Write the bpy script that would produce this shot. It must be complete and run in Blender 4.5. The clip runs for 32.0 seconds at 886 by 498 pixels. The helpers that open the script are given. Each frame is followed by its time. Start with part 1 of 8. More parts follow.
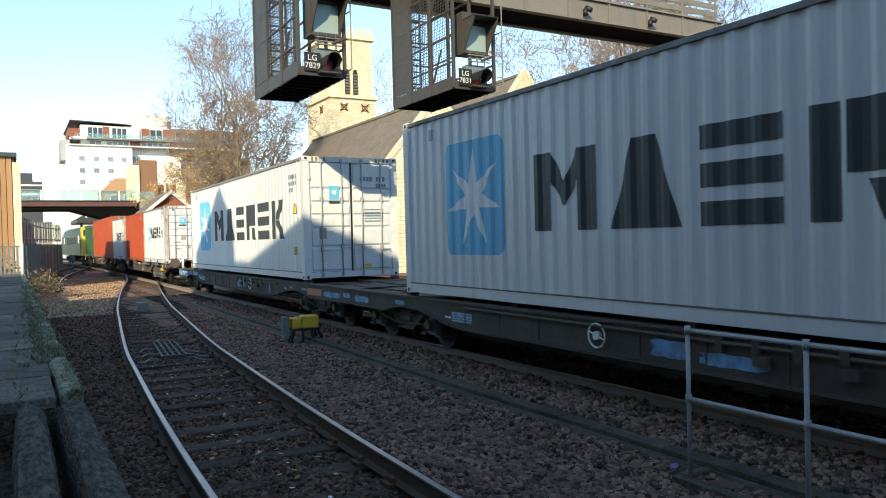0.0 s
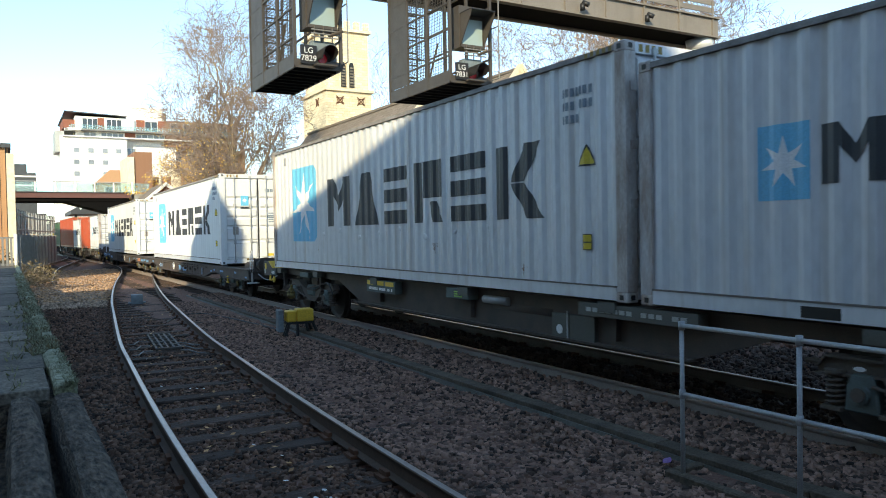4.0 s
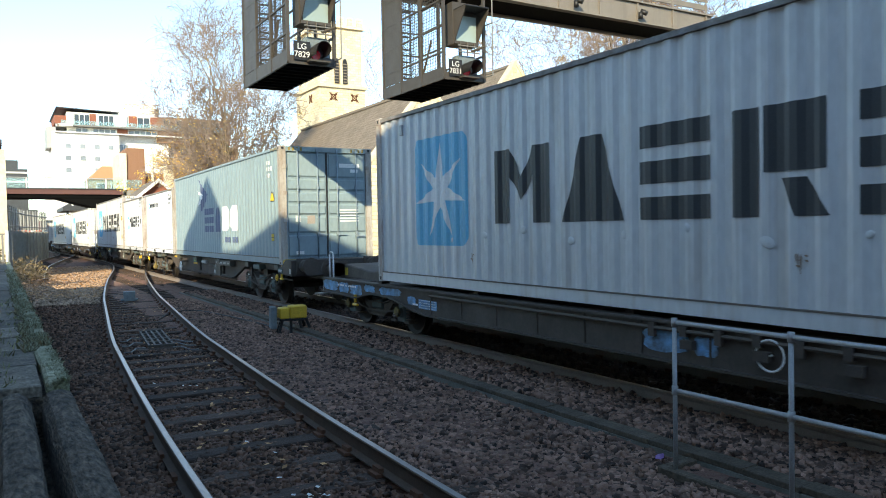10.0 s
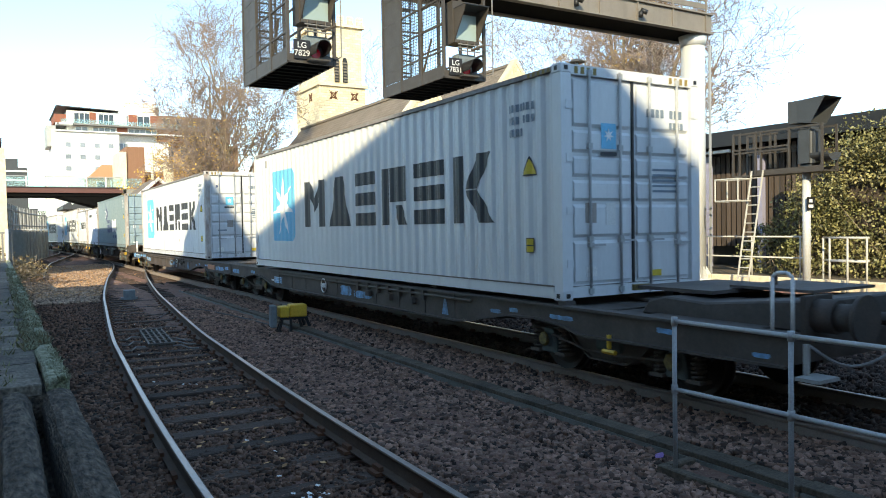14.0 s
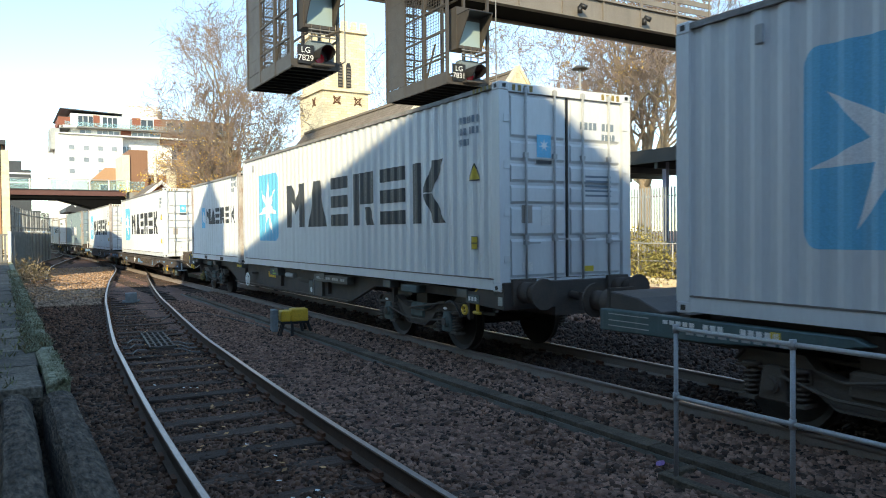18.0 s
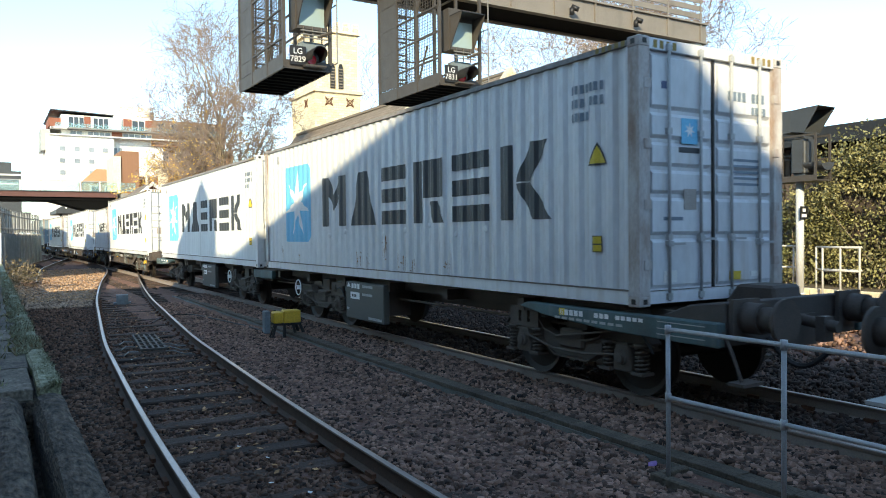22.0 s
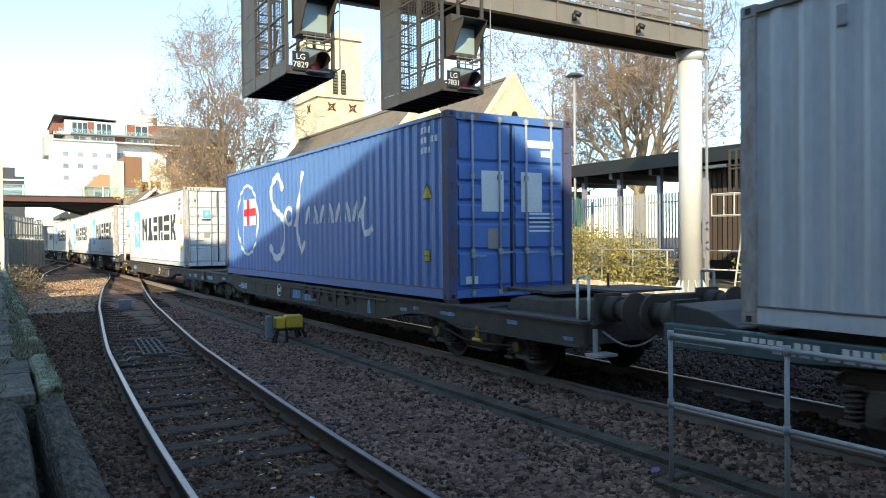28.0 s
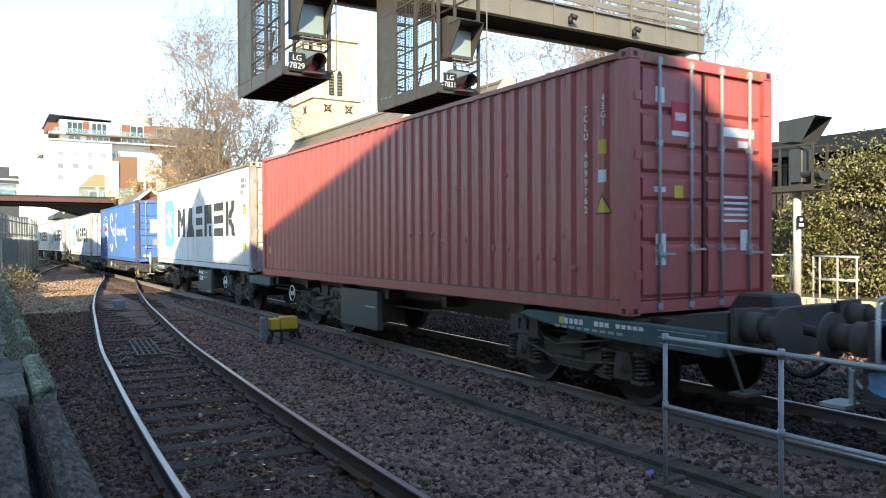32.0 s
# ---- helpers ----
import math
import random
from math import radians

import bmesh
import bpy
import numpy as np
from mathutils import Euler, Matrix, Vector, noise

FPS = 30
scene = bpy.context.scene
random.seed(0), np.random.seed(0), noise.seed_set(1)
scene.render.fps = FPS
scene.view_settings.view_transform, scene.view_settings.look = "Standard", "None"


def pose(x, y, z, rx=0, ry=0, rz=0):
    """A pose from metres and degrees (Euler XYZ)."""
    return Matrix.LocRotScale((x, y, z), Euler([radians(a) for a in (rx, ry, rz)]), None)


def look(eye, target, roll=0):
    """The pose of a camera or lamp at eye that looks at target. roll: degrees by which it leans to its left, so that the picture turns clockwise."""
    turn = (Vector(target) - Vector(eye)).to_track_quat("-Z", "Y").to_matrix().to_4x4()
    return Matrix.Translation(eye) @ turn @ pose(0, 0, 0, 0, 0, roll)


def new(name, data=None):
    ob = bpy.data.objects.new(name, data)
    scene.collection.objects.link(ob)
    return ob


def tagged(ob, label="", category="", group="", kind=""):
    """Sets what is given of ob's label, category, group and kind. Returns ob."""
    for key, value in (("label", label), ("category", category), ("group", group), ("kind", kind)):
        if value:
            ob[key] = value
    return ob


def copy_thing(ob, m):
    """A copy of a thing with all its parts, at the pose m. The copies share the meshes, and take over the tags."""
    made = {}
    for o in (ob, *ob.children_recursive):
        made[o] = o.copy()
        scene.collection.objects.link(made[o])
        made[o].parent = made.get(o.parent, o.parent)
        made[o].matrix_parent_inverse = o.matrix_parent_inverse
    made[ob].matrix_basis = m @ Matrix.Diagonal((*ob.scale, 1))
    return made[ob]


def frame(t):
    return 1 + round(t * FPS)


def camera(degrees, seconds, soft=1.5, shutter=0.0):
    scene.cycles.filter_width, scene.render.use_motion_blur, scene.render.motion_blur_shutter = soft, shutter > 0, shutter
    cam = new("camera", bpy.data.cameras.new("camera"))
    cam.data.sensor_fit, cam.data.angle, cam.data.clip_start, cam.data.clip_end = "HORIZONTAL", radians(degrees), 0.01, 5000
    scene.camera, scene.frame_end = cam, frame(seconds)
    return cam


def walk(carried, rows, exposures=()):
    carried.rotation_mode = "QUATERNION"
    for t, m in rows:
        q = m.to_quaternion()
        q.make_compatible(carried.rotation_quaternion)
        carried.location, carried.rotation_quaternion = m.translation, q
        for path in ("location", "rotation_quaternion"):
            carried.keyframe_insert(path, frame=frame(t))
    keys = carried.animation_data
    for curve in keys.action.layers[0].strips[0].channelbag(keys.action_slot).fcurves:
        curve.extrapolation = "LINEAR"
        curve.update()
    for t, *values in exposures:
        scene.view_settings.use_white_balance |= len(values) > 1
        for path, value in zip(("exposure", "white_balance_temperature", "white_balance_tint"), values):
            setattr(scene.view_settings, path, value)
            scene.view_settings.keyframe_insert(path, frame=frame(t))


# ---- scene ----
cam = camera(61.35, 32.0, soft=1.0, shutter=0.1)
EYE = (0.0, 0.0, 1.86)
# seconds and the three turns of the hand-held camera, which stays on one spot
TURNS = [
    (0, 89.117, 1.436, -29.979), (0.5, 88.979, 1.488, -30.009), (1, 88.854, 1.461, -30.096),
    (1.5, 88.835, 1.270, -30.109), (2, 88.770, 1.183, -30.122), (2.5, 88.716, 1.432, -30.165),
    (3, 88.663, 1.616, -30.200), (3.5, 88.633, 1.391, -30.242), (5.5, 88.759, 0.430, -30.533),
    (6, 88.773, 0.727, -30.547), (6.5, 88.795, 0.903, -30.597), (7, 88.742, 1.062, -30.714),
    (7.5, 88.693, 0.933, -30.763), (8, 88.607, 0.863, -30.797), (8.5, 88.541, 0.966, -30.826),
    (9, 88.490, 0.968, -30.803), (9.5, 88.450, 0.957, -30.800), (10, 88.402, 1.012, -30.825),
    (10.5, 88.321, 0.836, -30.889), (11, 88.272, 0.876, -30.914), (11.5, 88.234, 0.749, -30.968),
    (12, 88.206, 0.763, -31.009), (12.5, 88.228, 0.894, -30.990), (13, 88.254, 0.788, -30.948),
    (13.5, 88.265, 0.851, -30.875), (14, 88.311, 0.979, -30.828), (14.5, 88.327, 0.804, -30.764),
    (16.5, 88.576, 0.494, -30.477), (17, 88.657, 0.572, -30.510), (17.5, 88.701, 0.680, -30.589),
    (18, 88.732, 0.521, -30.670), (18.5, 88.748, 0.485, -30.778), (19, 88.793, 0.583, -30.834),
    (19.5, 88.859, 0.448, -30.880), (20, 88.867, 0.532, -30.930), (20.5, 88.863, 0.818, -31.039),
    (21, 88.848, 0.816, -31.103), (21.5, 88.841, 0.503, -31.190), (22, 88.823, 0.577, -31.242),
    (22.5, 88.818, 0.644, -31.258), (23, 88.803, 0.640, -31.224), (23.5, 88.804, 0.573, -31.186),
    (24, 88.831, 0.715, -31.201), (24.5, 88.851, 0.657, -31.200), (25, 88.887, 0.447, -31.206),
    (25.5, 88.919, 0.546, -31.222), (27.5, 89.158, 0.708, -31.076), (28, 89.227, 0.545, -31.062),
    (28.5, 89.238, 0.279, -31.100), (29, 89.237, 0.347, -31.121), (29.5, 89.224, 0.544, -31.173),
    (30, 89.228, 0.593, -31.178), (30.5, 89.254, 0.491, -31.229), (31, 89.265, 0.452, -31.271),
    (31.5, 89.330, 0.309, -31.334), (32, 89.373, 0.247, -31.411)]
LIGHT = [(0, 0.54, 8050, 0), (1, 0.64, 8050, 0), (3, 0.62, 8050, 0), (5.5, 0.85, 8050, 0), (7, 0.88, 8050, 0), (9, 0.93, 8050, 0), (11, 0.88, 8050, 0), (14, 0.84, 8050, 0), (17, 0.92, 8050, 0), (18, 0.72, 8050, 0), (19, 0.76, 8050, 0), (22, 0.9, 8050, 0), (24, 0.66, 8050, 0), (25, 0.74, 8050, 0), (28, 0.82, 8050, 0), (30, 0.92, 8050, 0), (32, 1.12, 8050, 0)]
walk(cam, [(t, pose(*EYE, rx, ry, rz)) for t, rx, ry, rz in TURNS], LIGHT)

# ---- light ----
SUN_AZ = math.atan2(-0.766, -0.643)          # the way to the sun, seen from above
SUN_EL = math.atan(0.475)
world = bpy.data.worlds.new("world")
scene.world = world
world.use_nodes = True
wn = world.node_tree
sky = wn.nodes.new("ShaderNodeTexSky")
sky.sky_type = "NISHITA"
sky.sun_disc = False
sky.sun_elevation = SUN_EL
sky.sun_rotation = math.pi / 2 - SUN_AZ
sky.air_density, sky.dust_density, sky.ozone_density = 0.85, 0.04, 3.8
wn.links.new(sky.outputs[0], wn.nodes["Background"].inputs[0])
wn.nodes["Background"].inputs[1].default_value = 0.262
sun = new("sun", bpy.data.lights.new("sun", "SUN"))
sun.data.energy, sun.data.angle, sun.data.color = 4.1, radians(0.53), (1.0, 0.9, 0.75)
to_sun = Vector((-0.643, -0.766, 0.475))
sun.matrix_world = look((0, 0, 30), Vector((0, 0, 30)) - to_sun)


# ---- materials ----
def surface(name, base, second=None, scale=6.0, rough=0.7, metal=0.0, bump=0.0, fine=60.0, mix=0.5, streak=None, per_piece=0.0, detail=6.0, stretch=(1, 1, 1), coat=0.0, speck=0.13):
    """A node material: a base colour, a second colour in large uneven patches, fine grain, relief and, if given, streaks that run down."""
    m = bpy.data.materials.new(name)
    m.use_nodes = True
    nt = m.node_tree
    N, L = nt.nodes.new, nt.links.new
    bsdf = nt.nodes["Principled BSDF"]
    co = N("ShaderNodeTexCoord")
    info = N("ShaderNodeObjectInfo")
    shift = N("ShaderNodeVectorMath")
    shift.operation = "MULTIPLY_ADD"
    comb = N("ShaderNodeCombineXYZ")
    for i, k in enumerate((17.0, 31.0, 7.0)):
        mm = N("ShaderNodeMath")
        mm.operation = "MULTIPLY"
        mm.inputs[1].default_value = k
        L(info.outputs["Random"], mm.inputs[0])
        L(mm.outputs[0], comb.inputs[i])
    shift.inputs[1].default_value = stretch
    L(co.outputs["Object"], shift.inputs[0])
    L(comb.outputs[0], shift.inputs[2])
    vec = shift.outputs[0]
    big = N("ShaderNodeTexNoise")
    big.inputs["Scale"].default_value = scale
    big.inputs["Detail"].default_value = detail
    big.inputs["Roughness"].default_value = 0.65
    L(vec, big.inputs["Vector"])
    ramp = N("ShaderNodeValToRGB")
    ramp.color_ramp.elements[0].position = 0.35
    ramp.color_ramp.elements[1].position = 0.68
    L(big.outputs["Fac"], ramp.inputs[0])
    second = second or tuple(c * 0.7 for c in base)
    mixer = N("ShaderNodeMix")
    mixer.data_type = "RGBA"
    mixer.inputs["A"].default_value = (*base, 1)
    mixer.inputs["B"].default_value = (*second, 1)
    fac = N("ShaderNodeMath")
    fac.operation = "MULTIPLY"
    fac.inputs[1].default_value = mix
    L(ramp.outputs[0], fac.inputs[0])
    L(fac.outputs[0], mixer.inputs["Factor"])
    out = mixer.outputs["Result"]
    grain = N("ShaderNodeTexNoise")
    grain.inputs["Scale"].default_value = fine
    grain.inputs["Detail"].default_value = 3.0
    L(vec, grain.inputs["Vector"])
    gr = N("ShaderNodeMapRange")
    gr.inputs[1].default_value, gr.inputs[2].default_value = 0.3, 0.7
    gr.inputs[3].default_value, gr.inputs[4].default_value = 1 - speck, 1 + speck
    L(grain.outputs["Fac"], gr.inputs[0])
    mul = N("ShaderNodeMix")
    mul.data_type, mul.blend_type = "RGBA", "MULTIPLY"
    mul.inputs["Factor"].default_value = 1.0
    L(out, mul.inputs["A"])
    L(gr.outputs[0], mul.inputs["B"])
    out = mul.outputs["Result"]
    if streak:
        colour, amount, sscale = streak
        mp = N("ShaderNodeMapping")
        mp.inputs["Scale"].default_value = (sscale, sscale, sscale * 0.06)
        L(vec, mp.inputs[0])
        sn = N("ShaderNodeTexNoise")
        sn.inputs["Scale"].default_value = 1.0
        sn.inputs["Detail"].default_value = 5.0
        L(mp.outputs[0], sn.inputs["Vector"])
        sr = N("ShaderNodeValToRGB")
        sr.color_ramp.elements[0].position, sr.color_ramp.elements[1].position = 0.55, 0.78
        L(sn.outputs["Fac"], sr.inputs[0])
        sf = N("ShaderNodeMath")
        sf.operation = "MULTIPLY"
        sf.inputs[1].default_value = amount
        L(sr.outputs[0], sf.inputs[0])
        sm = N("ShaderNodeMix")
        sm.data_type = "RGBA"
        sm.inputs["B"].default_value = (*colour, 1)
        L(sf.outputs[0], sm.inputs["Factor"])
        L(out, sm.inputs["A"])
        out = sm.outputs["Result"]
    if per_piece:
        pr = N("ShaderNodeMapRange")
        pr.inputs[3].default_value, pr.inputs[4].default_value = 1 - per_piece, 1 + per_piece
        geo = N("ShaderNodeNewGeometry")
        add = N("ShaderNodeMath")
        add.operation = "ADD"
        L(info.outputs["Random"], add.inputs[0])
        L(geo.outputs["Random Per Island"], add.inputs[1])
        fr = N("ShaderNodeMath")
        fr.operation = "FRACT"
        L(add.outputs[0], fr.inputs[0])
        L(fr.outputs[0], pr.inputs[0])
        pm = N("ShaderNodeMix")
        pm.data_type, pm.blend_type = "RGBA", "MULTIPLY"
        pm.inputs["Factor"].default_value = 1.0
        L(out, pm.inputs["A"])
        L(pr.outputs[0], pm.inputs["B"])
        out = pm.outputs["Result"]
    L(out, bsdf.inputs["Base Color"])
    rr = N("ShaderNodeMapRange")
    rr.inputs[3].default_value, rr.inputs[4].default_value = max(0.03, rough - 0.1), min(1.0, rough + 0.1)
    L(big.outputs["Fac"], rr.inputs[0])
    L(rr.outputs[0], bsdf.inputs["Roughness"])
    bsdf.inputs["Metallic"].default_value = metal
    bsdf.inputs["Coat Weight"].default_value = coat
    if bump:
        bp = N("ShaderNodeBump")
        bp.inputs["Strength"].default_value = 1.0
        bp.inputs["Distance"].default_value = bump
        L(grain.outputs["Fac"], bp.inputs["Height"])
        L(bp.outputs[0], bsdf.inputs["Normal"])
    return m


RUST = (0.13, 0.055, 0.028)
